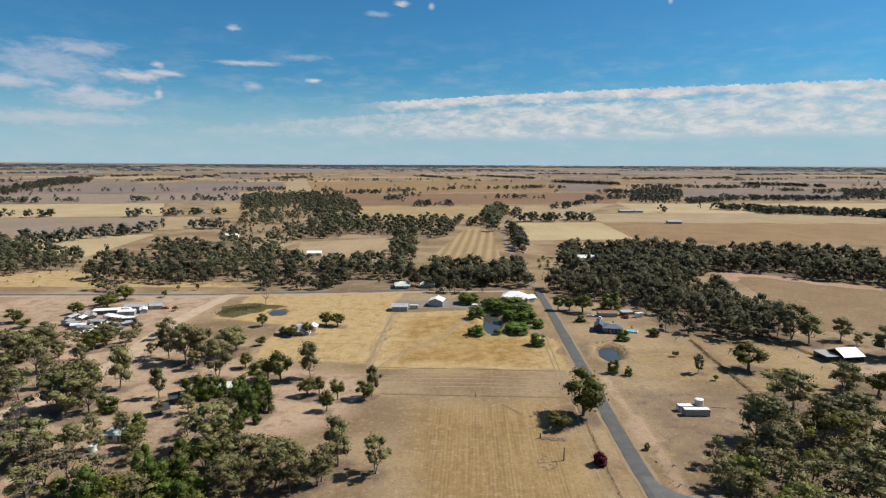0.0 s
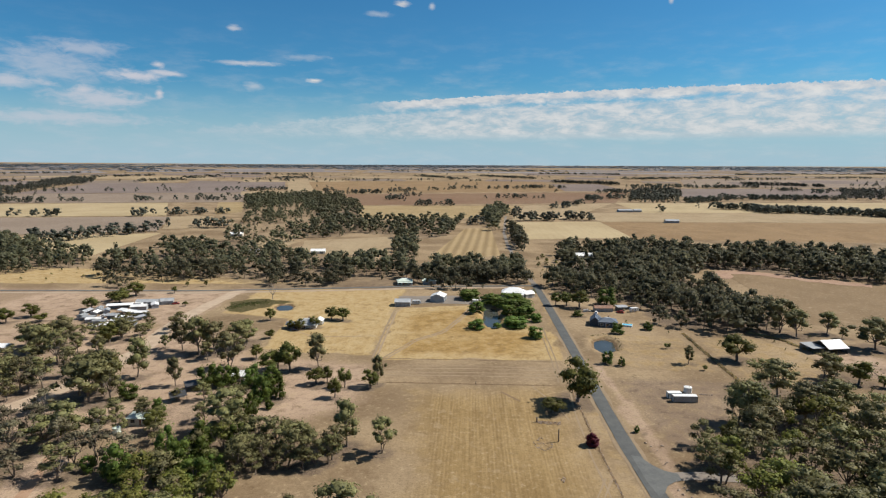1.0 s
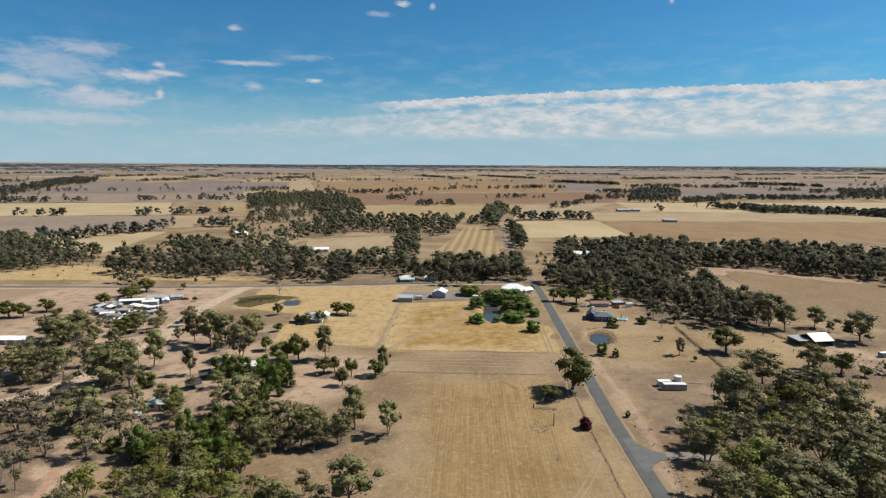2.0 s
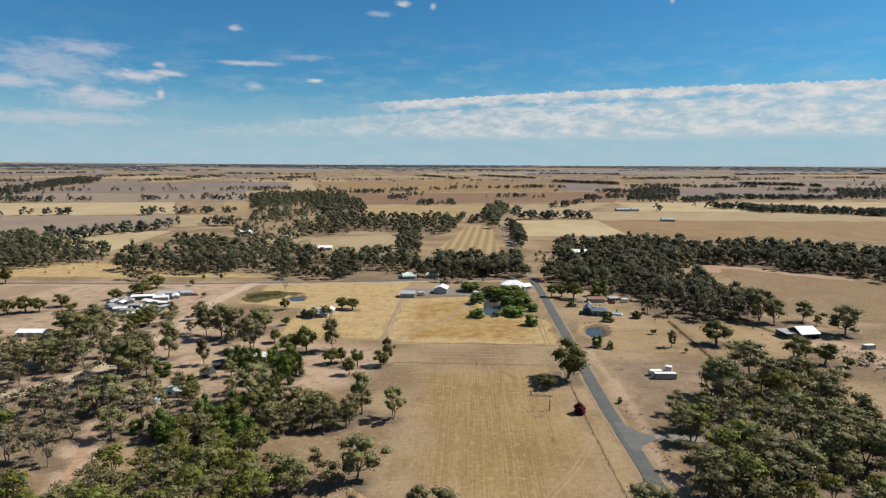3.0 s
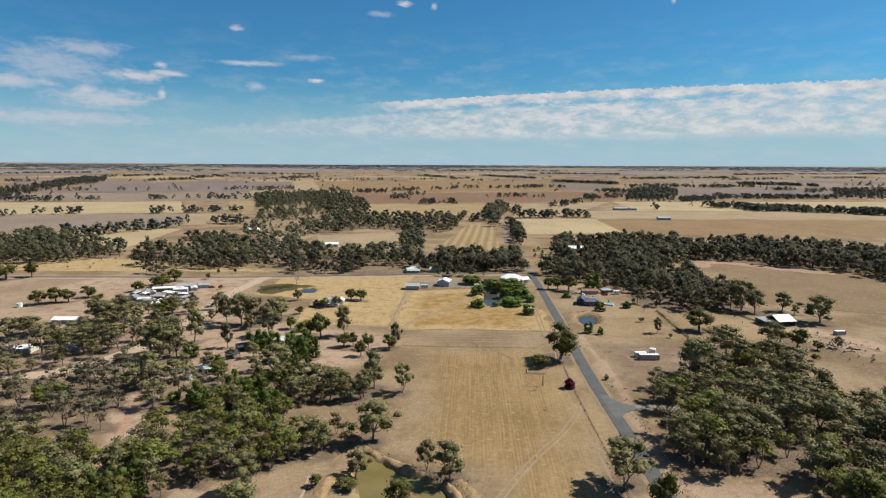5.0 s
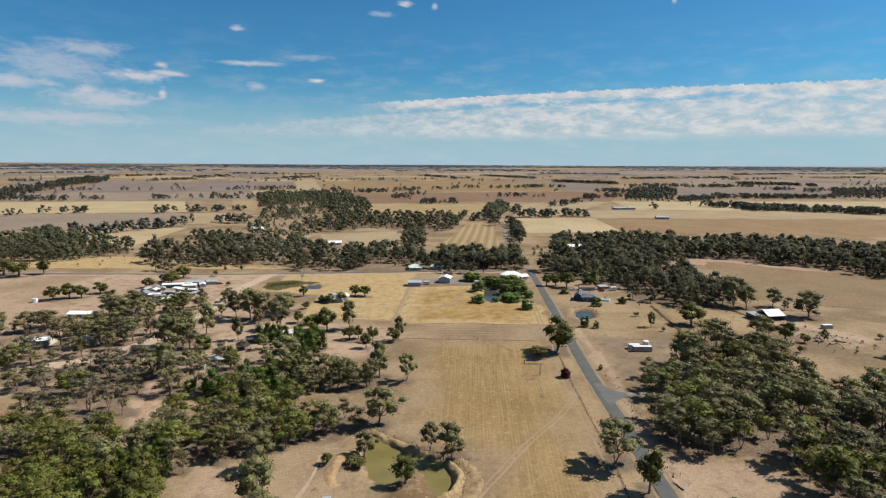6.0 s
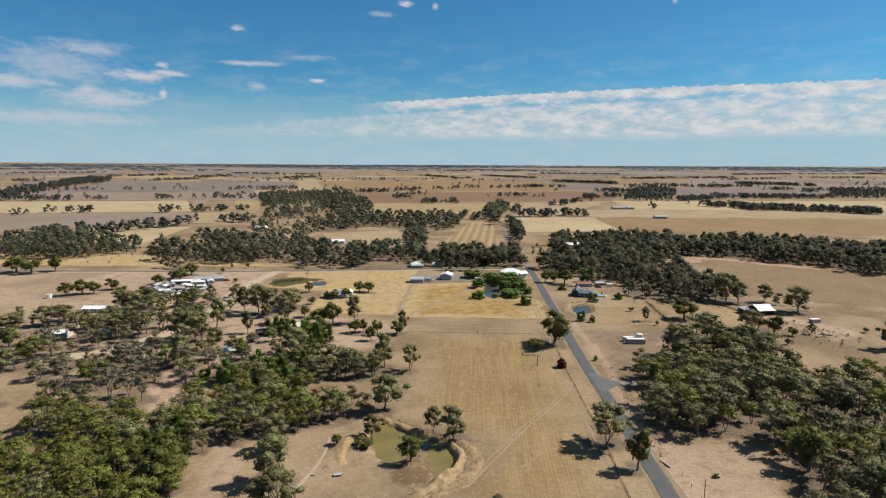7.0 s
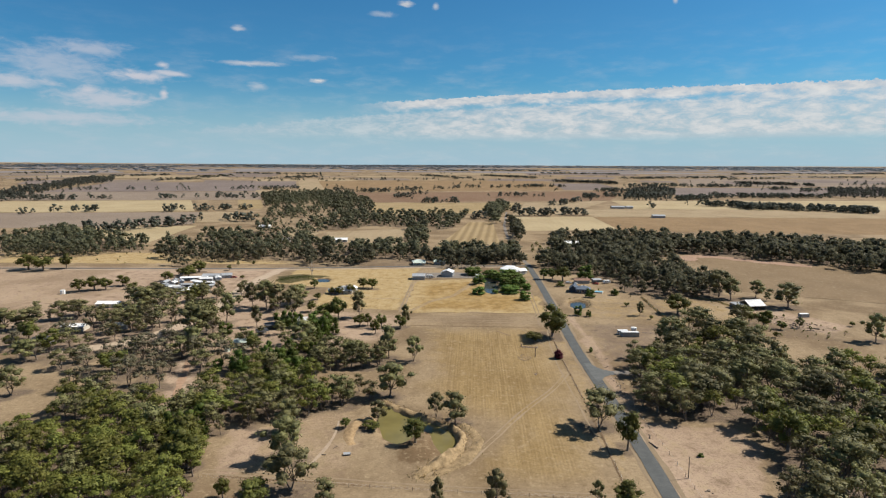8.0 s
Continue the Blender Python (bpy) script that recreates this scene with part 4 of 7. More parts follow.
ribbon("driveway", [(51.8, 150), (56, 151.5), (60, 152.5), (68, 153.5), (78, 153)], 4.6, GREY_GRAVEL, "short dusty gravel driveway off the road", 0.13, 0.5, 1.5, "driveway")


def apron(outline, m, label, lift):
    """A sealed patch of ground within an outline."""
    bm = bmesh.new()
    bm.faces.new([bm.verts.new((x, y, height(x, y) + lift)) for x, y in outline])
    bmesh.ops.triangulate(bm, faces=bm.faces)
    me = bpy.data.meshes.new("driveway")
    bm.to_mesh(me)
    bm.free()
    if me.polygons[0].normal.z < 0:
        me.flip_normals()
    me.materials.append(m)
    return tagged(new("driveway", me), label, "driveway", kind="structure")


apron([(52.4, 141), (54.6, 144), (56.4, 147.4), (59, 149.6), (61.5, 150.6), (61.5, 154.4), (58, 156), (55.6, 159), (53.4, 164), (50.8, 165), (51.2, 150)], BITUMEN, "flared mouth of a sealed driveway apron", 0.17)
ribbon("bare_soil", [(199, 462), (206, 486), (222, 494), (246, 478), (272, 456), (300, 440)], 17.0, PINK, "scald of pink bare soil at the wood's edge", 0.26, 3.5, 5.0, "soil")
ribbon("road", [(-900, 340), (-357, 380), (-186, 391), (-103, 404), (-42, 415), (46, 424)], 3.6, BITUMEN, "grey sealed cross road", 0.10, 0.2, category="road", crown=0.05)
ribbon("verge", [(-900, 333), (-357, 373), (-186, 384), (-103, 397), (-42, 408), (40, 418)], 4.0, GRAVEL, "pale gravel shoulder of the cross road", 0.05, 0.8)
ribbon("track", [(-128.7, 158.0), (-125.2, 146.9), (-120.6, 133.1), (-115.0, 118.5), (-111.8, 112.9), (-107.2, 100.7)], 3.0, RED_SOIL, "reddish dirt track through the wood", 0.05, 1.0, 2.0)
ribbon("track", [(-46.5, 98), (-45, 85), (-46.5, 73), (-49, 60)], 1.3, GRAVEL, "pale worn stock path over bare soil", 0.05, 0.5, 2.0)
ribbon("track", LANE_WEST, 9.0, GRAVEL, "wide unsealed gravel lane", 0.06, 1.2)
ribbon("yard", [(-46, 372), (-20, 376), (8, 374)], 22.0, GREY_GRAVEL, "grey gravel yard round the sheds", 0.06, 1.5, 3.0, "yard")
for line, w in (([(-44.5, 252), (-45.5, 300), (-45.8, 342), (-41, 356)], 1.1), ([(-42.6, 252), (-43.6, 300), (-44, 342), (-39, 356)], 1.1),
                ([(-40.5, 252), (-28, 283), (-14.5, 299), (-4.5, 332), (0, 352)], 1.1), ([(-38.5, 252), (-26.5, 282), (-13, 297.5), (-2.8, 331), (2, 352)], 1.1),
                ([(39, 226), (40, 255), (40.5, 300), (41, 340)], 0.7), ([(37.2, 226), (38, 255), (38.4, 300), (39, 335)], 0.7),
                ([(-38, 243), (0, 244.5), (42, 243)], 0.7), ([(-38, 240), (0, 241), (42, 240)], 0.7), ([(-37, 235), (0, 236), (42, 235)], 0.8), ([(-37, 231.5), (0, 232), (42, 231.5)], 0.8),
                ([(-78, 59.5), (-49, 58), (-21, 55.4), (10.5, 54.4), (44, 53.4)], 0.8), ([(-78, 62), (-49, 60.2), (-21, 57.6), (10.5, 56.6), (44, 55.6)], 0.7),
                ([(41, 222), (39, 200), (38.5, 160), (40, 120), (42, 80)], 0.6), ([(26, 222), (32, 205), (36, 190)], 0.6),
                ([(-106, 305), (-81, 286), (-48, 289)], 0.7),
                ([(-2.5, 70.0), (4.7, 84.2), (18.5, 111.1), (31.8, 132.6), (40.0, 150.9)], 0.7), ([(-0.8, 69.5), (6.4, 83.7), (20.2, 110.6), (33.5, 132.1), (41.7, 150.4)], 0.7)):
    ribbon("wheel_track", line, w, DUST, "pale dusty wheel track across dry grass", 0.05, 0.25, 2.0)
for line, w in (([(-34, 223), (0, 222.6), (41, 223)], 0.9), ([(-44, 253.5), (0, 253), (43, 252.6)], 0.7), ([(-72, 58.2), (-40, 56.6), (-10, 55), (44, 53)], 0.5), ([(24, 188.2), (32.5, 187.2)], 2.2), ([(41.5, 215), (41.8, 180), (42.3, 150), (43.6, 96), (43.3, 63)], 0.6),
                ([(13, 215), (20, 206)], 0.8), ([(114, 303), (113.4, 270), (113, 233)], 1.1), ([(150, 306), (160, 295), (165, 278), (170, 262)], 1.2)):
    ribbon("furrow", line, w, EARTH, "low dark furrow of turned earth", 0.05, 0.3, 2.0)


def embankment(line, half, tall, m, label):
    """A ridge of heaped soil along a line, with a worn uneven crest."""
    pts = [Vector(p) for p in line]
    out = []
    for p, q in zip(pts[:-1], pts[1:]):
        count = max(2, int((q - p).length / 0.7))
        out += [p.lerp(q, i / count) for i in range(count)]
    mid = np.array([tuple(p) for p in out + [pts[-1]]])
    for _ in range(8):
        mid[1:-1] = (mid[:-2] + 2 * mid[1:-1] + mid[2:]) / 4
    way = np.gradient(mid, axis=0)
    way /= np.linalg.norm(way, axis=1)[:, None]
    side = np.stack([way[:, 1], -way[:, 0]], -1)
    fade = np.minimum(1, np.minimum(np.arange(len(mid)), np.arange(len(mid))[::-1]) / 16) ** 0.7
    cols = []
    for k, (f, up) in enumerate(((-1.0, -0.12), (-0.66, 0.45), (-0.3, 0.92), (0.0, 1.0), (0.3, 0.9), (0.66, 0.4), (1.0, -0.12))):
        wobble = (value_noise(mid[:, 0], mid[:, 1], 2.6, 20 + k) - 0.5) * 0.9
        p = mid + side * (half * (f + wobble * 0.5) * (0.7 + 0.6 * value_noise(mid[:, 0], mid[:, 1], 9, 40)))[:, None]
        rise = tall * up * fade * (0.45 + 1.1 * value_noise(mid[:, 0], mid[:, 1], 2.3, 30 + k)) if up > 0 else -0.12
        cols.append(np.stack([p[:, 0], p[:, 1], terrain(p[:, 0], p[:, 1]) + rise], -1))
    me = quick_mesh("embankment", np.stack(cols, 1).reshape(-1, 3), grid_faces(len(mid), 7)[:, ::-1])
    if sum(p.normal.z for p in me.polygons) < 0:
        me.flip_normals()
    me.materials.append(m)
    return tagged(new("embankment", me), label, "bank", kind="structure")


embankment(DAM_BANK, 2.2, 1.7, BANK_SOIL, "dry grassy earth bank round a farm dam")
embankment(DAM_BERM, 2.2, 0.4, BANK_SOIL, "low worn outer bank of a farm dam")
embankment(SPOIL_RIDGE, 2.6, 0.6, OCHRE_SOIL, "ridge of ochre spoil beside a farm dam")


def dam_water(outline, level, m, label):
    """A level sheet of water over the whole hollow: the ground's own slope gives it its shore."""
    cx, cy = np.mean([p[0] for p in outline]), np.mean([p[1] for p in outline])
    rim = []
    for way in (1, -1):
        half = []
        for p in sorted(outline)[::way]:
            while len(half) > 1 and (half[-1][0] - half[-2][0]) * (p[1] - half[-2][1]) <= (half[-1][1] - half[-2][1]) * (p[0] - half[-2][0]):
                half.pop()
            half.append(p)
        rim += half[:-1]
    bm = bmesh.new()
    ring = []
    for x, y in rim:
        d = math.hypot(x - cx, y - cy)
        ring.append(bm.verts.new((cx + (x - cx) * (d + 1.5) / d, cy + (y - cy) * (d + 1.5) / d, level)))
    bm.faces.new(ring)
    bmesh.ops.triangulate(bm, faces=bm.faces)
    me = bpy.data.meshes.new("dam_water")
    bm.to_mesh(me)
    bm.free()
    if me.polygons[0].normal.z < 0:
        me.flip_normals()
    me.materials.append(m)
    return tagged(new("dam_water", me), label, "dam", kind="structure")


dam_water(NEAR_DAM, -0.85, OLIVE_WATER, "shallow farm dam of murky olive water")
dam_water(WILLOW_DAM, -0.7, DARK_WATER, "dark farm dam among green bushes")
dam_water(HOUSE_DAM, -0.7, DARK_WATER, "small dark dam beside a house")
dam_water(RUSH_DAM, -0.95, DARK_WATER, "small dam with green rushes")


# ---- helpers for things ----
def part(name, bm, m, parent=None, label=""):
    """Links a bmesh as one mesh object under a thing or a part."""
    me = bpy.data.meshes.new(name)
    bm.to_mesh(me)
    bm.free()
    me.materials.append(m)
    ob = new(name, me)
    ob.parent = parent
    return tagged(ob, label)


def thing(name, x, y, turn=0.0, label="", category="", group="", z=None):
    ob = new(name)
    ob.empty_display_size = 0.3
    ob.matrix_basis = pose(x, y, height(x, y) if z is None else z, 0, 0, turn)
    return tagged(ob, label, category, group)


def box(bm, x, y, z, w, d, h, turn=0.0):
    """A block with its base centre at x, y, z; w along x, d along y."""
    made = bmesh.ops.create_cube(bm, size=1.0, matrix=pose(x, y, z + h / 2, 0, 0, turn) @ Matrix.Diagonal((w, d, h, 1)))
    return made["verts"]


def block(x, y, z, w, d, h, bevel=0.0, turn=0.0):
    bm = bmesh.new()
    box(bm, x, y, z, w, d, h, turn)
    if bevel:
        bmesh.ops.bevel(bm, geom=bm.edges[:], offset=bevel, segments=2, affect="EDGES", profile=0.6)
    return bm


def prism(profile, length, along="x"):
    """A closed profile in (across, up), drawn out to a length along x or y, centred."""
    bm = bmesh.new()
    ends = []
    for s in (-length / 2, length / 2):
        ends.append([bm.verts.new((s, a, u) if along == "x" else (a, s, u)) for a, u in profile])
    bm.faces.new(ends[0])
    bm.faces.new(list(reversed(ends[1])))
    for i in range(len(profile)):
        j = (i + 1) % len(profile)
        bm.faces.new((ends[0][i], ends[1][i], ends[1][j], ends[0][j]))
    bmesh.ops.recalc_face_normals(bm, faces=bm.faces)
    return bm


def drum(x, y, z, r, h, sides=24, r2=None):
    bm = bmesh.new()
    bmesh.ops.create_cone(bm, cap_ends=True, segments=sides, radius1=r, radius2=r if r2 is None else r2, depth=h, matrix=pose(x, y, z + h / 2))
    return bm


# ---- trees ----
rng = np.random.default_rng(7)


def tubes(paths):
    """Tapered limbs: each path is a list of (place, radius). Returns points and four-cornered faces."""
    points, faces = [], []
    sides = 5
    ring = np.stack([np.cos(np.arange(sides) * 2 * np.pi / sides), np.sin(np.arange(sides) * 2 * np.pi / sides)], -1)
    for path in paths:
        p = np.array([q for q, r in path], float)
        way = np.gradient(p, axis=0)
        way /= np.linalg.norm(way, axis=1)[:, None] + 1e-9
        start = len(points)
        for k in range(len(p)):
            a = np.cross(way[k], (0.3, 0.9, 0.1))
            a /= np.linalg.norm(a) + 1e-9
            b = np.cross(way[k], a)
            points.extend(p[k] + path[k][1] * (ring[i, 0] * a + ring[i, 1] * b) for i in range(sides))
        for k in range(len(p) - 1):
            for i in range(sides):
                j = (i + 1) % sides
                faces.append((start + k * sides + i, start + k * sides + j, start + (k + 1) * sides + j, start + (k + 1) * sides + i))
    return np.array(points), np.array(faces)


def round_cage(cuts):
    """A ball of four-cornered faces: places on the unit sphere, and faces."""
    bm = bmesh.new()
    bmesh.ops.create_cube(bm, size=2.0)
    if cuts:
        bmesh.ops.subdivide_edges(bm, edges=bm.edges[:], cuts=cuts, use_grid_fill=True)
    points = np.array([tuple(v.co.normalized()) for v in bm.verts])
    faces = np.array([[v.index for v in f.verts] for f in bm.faces])
    bm.free()
    return points, faces


CAGE = round_cage(1)
BLOCK_CAGE = round_cage(0)


def leaf_cards(clumps, count, size, flat=0.75, droop=0.15, under=0.45, core=0.6, cage=CAGE, ruffled=1.0):
    """Clumps of foliage (rows of x, y, z, radius): an uneven body each, wrapped in small sprays of leaves. Returns points, faces and normals."""
    clumps = np.asarray(clumps, float)
    share = clumps[:, 3] ** 2
    which = rng.choice(len(clumps), count, p=share / share.sum())
    way = rng.normal(size=(count, 3))
    way /= np.linalg.norm(way, axis=1)[:, None]
    turned = (way[:, 2] < -0.2) & (rng.uniform(size=count) > under)
    way[:, 2] = np.where(turned, -way[:, 2] * 0.6, way[:, 2])
    reach = rng.uniform(0.45, 1.2, count)
    r = clumps[which, 3] * reach
    centre = clumps[which, :3] + way * r[:, None] * np.array((1, 1, flat))
    normal = way * 1.2 + rng.normal(size=(count, 3)) * 0.5 + np.array((0, 0, 0.35))
    normal /= np.linalg.norm(normal, axis=1)[:, None]
    u = np.cross(normal, rng.normal(size=(count, 3)))
    u /= np.linalg.norm(u, axis=1)[:, None] + 1e-9
    v = np.cross(normal, u)
    s = (size * rng.uniform(0.55, 1.4, count))[:, None]
    sag = np.zeros((count, 3))
    sag[:, 2] = -droop * s[:, 0]
    points = np.stack([centre - u * s * 0.5 - v * s * 0.2, centre + u * s * 0.34 - v * s * 0.38 + sag, centre + u * s * 0.5 + v * s * 0.2, centre - u * s * 0.34 + v * s * 0.38], 1).reshape(-1, 3)
    faces = np.arange(count * 4).reshape(-1, 4)
    soft_way = way * np.array((1, 1, 1 / flat)) + normal * ruffled
    normals = np.repeat(soft_way, 4, 0)
    all_p, all_f, all_n, at = [points], [faces], [normals], len(points)
    cage_points, cage_faces = cage
    for x, y, z, radius in clumps:
        lumpy = rng.uniform(0.72, 1.12, len(cage_points))[:, None]
        all_p.append(cage_points * lumpy * radius * core * np.array((1, 1, flat)) + np.array((x, y, z)))
        all_n.append(cage_points * np.array((1, 1, 1 / flat)) + rng.normal(size=cage_points.shape) * 0.18)
        all_f.append(cage_faces + at)
        at += len(cage_points)
    normals = np.concatenate(all_n)
    normals /= np.linalg.norm(normals, axis=1)[:, None] + 1e-9
    return np.concatenate(all_p), np.concatenate(all_f), normals


def gum_form(h, w, clumps, clear=0.24, lift=0.38, stems=1):
    """Limbs and leaf clumps of an open-crowned tree that stands in the origin: flat-bottomed domes at the ends of rising limbs."""
    lean = rng.normal(size=2) * 0.05 * h
    root = 0.020 * h + 0.04
    forks, paths = [], []
    for i in range(stems):
        a = i * 6.2832 / stems + rng.uniform(0, 1)
        away = 0.09 * w * (stems > 1)
        fork = np.array([lean[0] * 0.5 + math.cos(a) * away, lean[1] * 0.5 + math.sin(a) * away, h * clear * rng.uniform(0.9, 1.15)])
        thick = root / math.sqrt(stems)
        paths.append([((0, 0, -0.3), thick * 1.25), (tuple(fork * np.array((0.2, 0.2, 0.15))), thick), (tuple(fork * np.array((0.65, 0.65, 0.6))), thick * 0.85), (tuple(fork), thick * 0.75)])
        forks.append(fork)
    balls = []
    main = max(5, clumps // 3)
    for i in range(main):
        a = i * 2.4 + rng.uniform(-0.5, 0.5)
        rank = i / (main - 1)
        top = h * (0.84 - (0.84 - lift) * rank ** 1.2 + rng.uniform(-0.04, 0.04))
        bulge = math.sqrt(max(0.2, 1 - ((top / h - 0.5) / 0.44) ** 2))
        out = w * 0.285 * bulge * rng.uniform(0.8, 1.12) if i else w * 0.05
        end = np.array([lean[0] + math.cos(a) * out, lean[1] + math.sin(a) * out, top])
        fork = forks[i % stems]
        bend = fork + (end - fork) * 0.5 + np.array([0, 0, -0.05 * h]) + rng.normal(size=3) * 0.025 * h
        paths.append([(tuple(fork - np.array((0, 0, 0.2))), root * 0.55), (tuple(bend), root * 0.38), (tuple(end), root * 0.12)])
        big = w * rng.uniform(0.175, 0.245)
        balls.append((*end, big))
        near = end + rng.normal(size=3) * np.array((0.11 * w, 0.11 * w, 0.05 * h))
        near[2] = np.clip(near[2], h * (lift - 0.06), h * 0.88)
        balls.append((*near, big * rng.uniform(0.5, 0.85)))
        paths.append([(tuple(bend), root * 0.2), (tuple(near), root * 0.07)])
    return paths, balls


def round_form(h, w, clumps, low=0.25):
    """Limbs and clumps of a dense round tree or shrub."""
    root = 0.03 * h + 0.04
    paths = [[((0, 0, -0.3), root * 1.2), ((0.02 * h, 0, h * 0.2), root), ((0.0, 0.03 * h, h * 0.55), root * 0.5)]]
    balls = []
    for i in range(clumps):
        way = rng.normal(size=3)
        way /= np.linalg.norm(way)
        c = np.array([way[0] * w * 0.31, way[1] * w * 0.31, h * (low + (1 - low) * 0.5) + way[2] * h * (1 - low) * 0.32])
        c *= 1 + rng.normal() * 0.06
        if low < 0.15 and i % 3 == 1:
            c = np.array([math.cos(i) * w * 0.33, math.sin(i) * w * 0.33, h * 0.2])
        balls.append((*c, w * rng.uniform(0.15, 0.23)))
        if i % 3 == 0:
            paths.append([((0, 0, h * 0.25), root * 0.5), (tuple(c), root * 0.12)])
    return paths, balls


def tree_model(form, h, w, leaf, cards, size, flat, core=0.64, cage=CAGE, **more):
    """A tree as an Empty with trunk and crown, kept as the pattern for its copies."""
    paths, balls = form(h, w, **more)
    points, faces = tubes(paths)
    trunk_me = quick_mesh("trunk", points, faces)
    trunk_me.materials.append(BARK)
    crown_me = None
    if cards:
        points, faces, normals = leaf_cards(balls, cards, size, flat, under=0.9 if form is round_form else 0.4, ruffled=0.65, core=0.64 if form is round_form else core, cage=cage)
        crown_me = quick_mesh("crown", points, faces)
        crown_me.normals_split_custom_set_from_vertices(normals.tolist())
        crown_me.materials.append(leaf)
    return trunk_me, crown_me, h, w


MODELS = {
    "gum": [tree_model(gum_form, 12, 9, GUM_LEAF, 1000, 0.46, 0.74, 0.62, BLOCK_CAGE, clumps=c, lift=l, stems=n) for c, l, n in ((24, 0.29, 1), (21, 0.36, 2), (27, 0.28, 1), (21, 0.38, 1), (24, 0.32, 3), (18, 0.36, 1), (27, 0.34, 2))],
    "grand": [tree_model(gum_form, 16, 14, GUM_LEAF, 1800, 0.55, 0.74, 0.62, BLOCK_CAGE, clumps=c, lift=l, stems=n) for c, l, n in ((42, 0.32, 1), (48, 0.38, 2), (45, 0.3, 1), (39, 0.42, 3))],
    "lone": [tree_model(gum_form, 12, 10, GUM_LEAF, 1500, 0.42, 0.8, 0.68, clumps=c, lift=l, stems=n) for c, l, n in ((30, 0.3, 1), (27, 0.34, 2), (33, 0.28, 1), (30, 0.36, 1))],
    "box": [tree_model(round_form, 9, 8, BOX_LEAF, 1250, 0.42, 0.8, clumps=c, low=l) for c, l in ((20, 0.16), (18, 0.2), (20, 0.15), (22, 0.18))],
    "grey": [tree_model(gum_form, 11, 9, GREY_LEAF, 640, 0.42, 0.66, 0.62, BLOCK_CAGE, clumps=c, lift=l, stems=n) for c, l, n in ((18, 0.34, 1), (15, 0.4, 2), (18, 0.3, 3), (15, 0.36, 1))],
    "young": [tree_model(gum_form, 9, 7, YOUNG_LEAF, 780, 0.41, 0.72, 0.6, BLOCK_CAGE, clumps=c, lift=l, stems=n) for c, l, n in ((18, 0.46, 1), (15, 0.5, 2), (18, 0.42, 1), (21, 0.48, 1), (18, 0.52, 3))],
    "willow": [tree_model(round_form, 7, 8, GREEN_LEAF, 1500, 0.42, 0.8, clumps=c, low=0.08) for c in (34, 38)],
    "green": [tree_model(round_form, 7, 8, DEEP_LEAF, 1500, 0.42, 0.8, clumps=c, low=0.08) for c in (22, 26)],
    "red": [tree_model(round_form, 4, 5, RED_LEAF, 1500, 0.26, 0.9, clumps=70, low=0.05)],
    "dead": [tree_model(gum_form, 9, 8, BARK, 0, 0.4, 0.8, clumps=18, lift=0.5)],
}
for old, _, _, _ in MODELS["dead"]:
    old.materials[0] = DEAD_WOOD
LABELS = {
    "gum": ("gum_tree", "open-crowned grey-green gum tree on dry grass", "tree"),
    "lone": ("gum_tree", "single gum tree with a full olive crown on dry grass", "tree"),
    "grand": ("gum_tree", "broad old gum tree with a heavy grey-green crown", "tree"),
    "box": ("box_tree", "round dark olive box tree with a short trunk", "tree"),
    "grey": ("gum_tree", "thin-crowned grey-brown gum tree over bare soil", "tree"),
    "young": ("young_gum_tree", "slim young olive-green gum in a close stand", "tree"),
    "green": ("green_shrub", "dense bright green shrub with leaves to the ground", "shrub"),
    "willow": ("green_shrub", "dense bright green shrub beside a dam", "shrub"),
    "red": ("red_shrub", "round dark red-leaved garden shrub by the road", "shrub"),
    "dead": ("dead_tree", "bare bleached dead tree beside a dam", "tree"),
}


def tree(kind, x, y, h, w, label="", group=""):
    if kind == "gum" and w > 13.5:
        kind = "grand"
    trunk_me, crown_me, mh, mw = MODELS[kind][rng.integers(len(MODELS[kind]))]
    name, usual, category = LABELS[kind]
    ob = thing(name, x, y, rng.uniform(0, 360), label or usual, category, group)
    w *= 1.06 if kind in ("lone", "gum", "grand", "box") else 1.0
    ob.scale = (w / mw, w / mw * rng.uniform(0.9, 1.1), h / mh)
    for piece, me in (("trunk", trunk_me), ("crown", crown_me)):
        if me:
            new(piece, me).parent = ob
    return ob



for rows, kind in ((GUMS_PADDOCK, "lone"), (BOXES_PADDOCK, "box"), (GUMS_HOMESTEAD, "lone"), (GUMS_YARD, "lone"), (BOXES_HOMESTEAD, "box"), (GREENS_HOMESTEAD, "green"), (GROVE_GUMS, "gum"), (LANE_GUMS, "grey"), (GROVE_EDGE, "gum"), (GREENS_WEST, "green"), (GUMS_EAST, "lone"), (GUMS_EAST_EDGE, "gum"), (BOXES_EAST, "box"), (GREENS_EAST, "green"), (WILLOWS, "willow"), (GUMS_FAR_WEST, "lone"), (BOXES_FAR_WEST, "box"), (GUMS_TRACK, "gum"), (BOXES_TRACK, "box"), (GREENS_TRACK, "green")):
    for x, y, h, w in rows:
        tree(kind, x, y, h, w)
tree("red", 40.1, 171.2, 4.3, 4.9)
tree("dead", -130.1, 369.6, 12.5, 12.5)


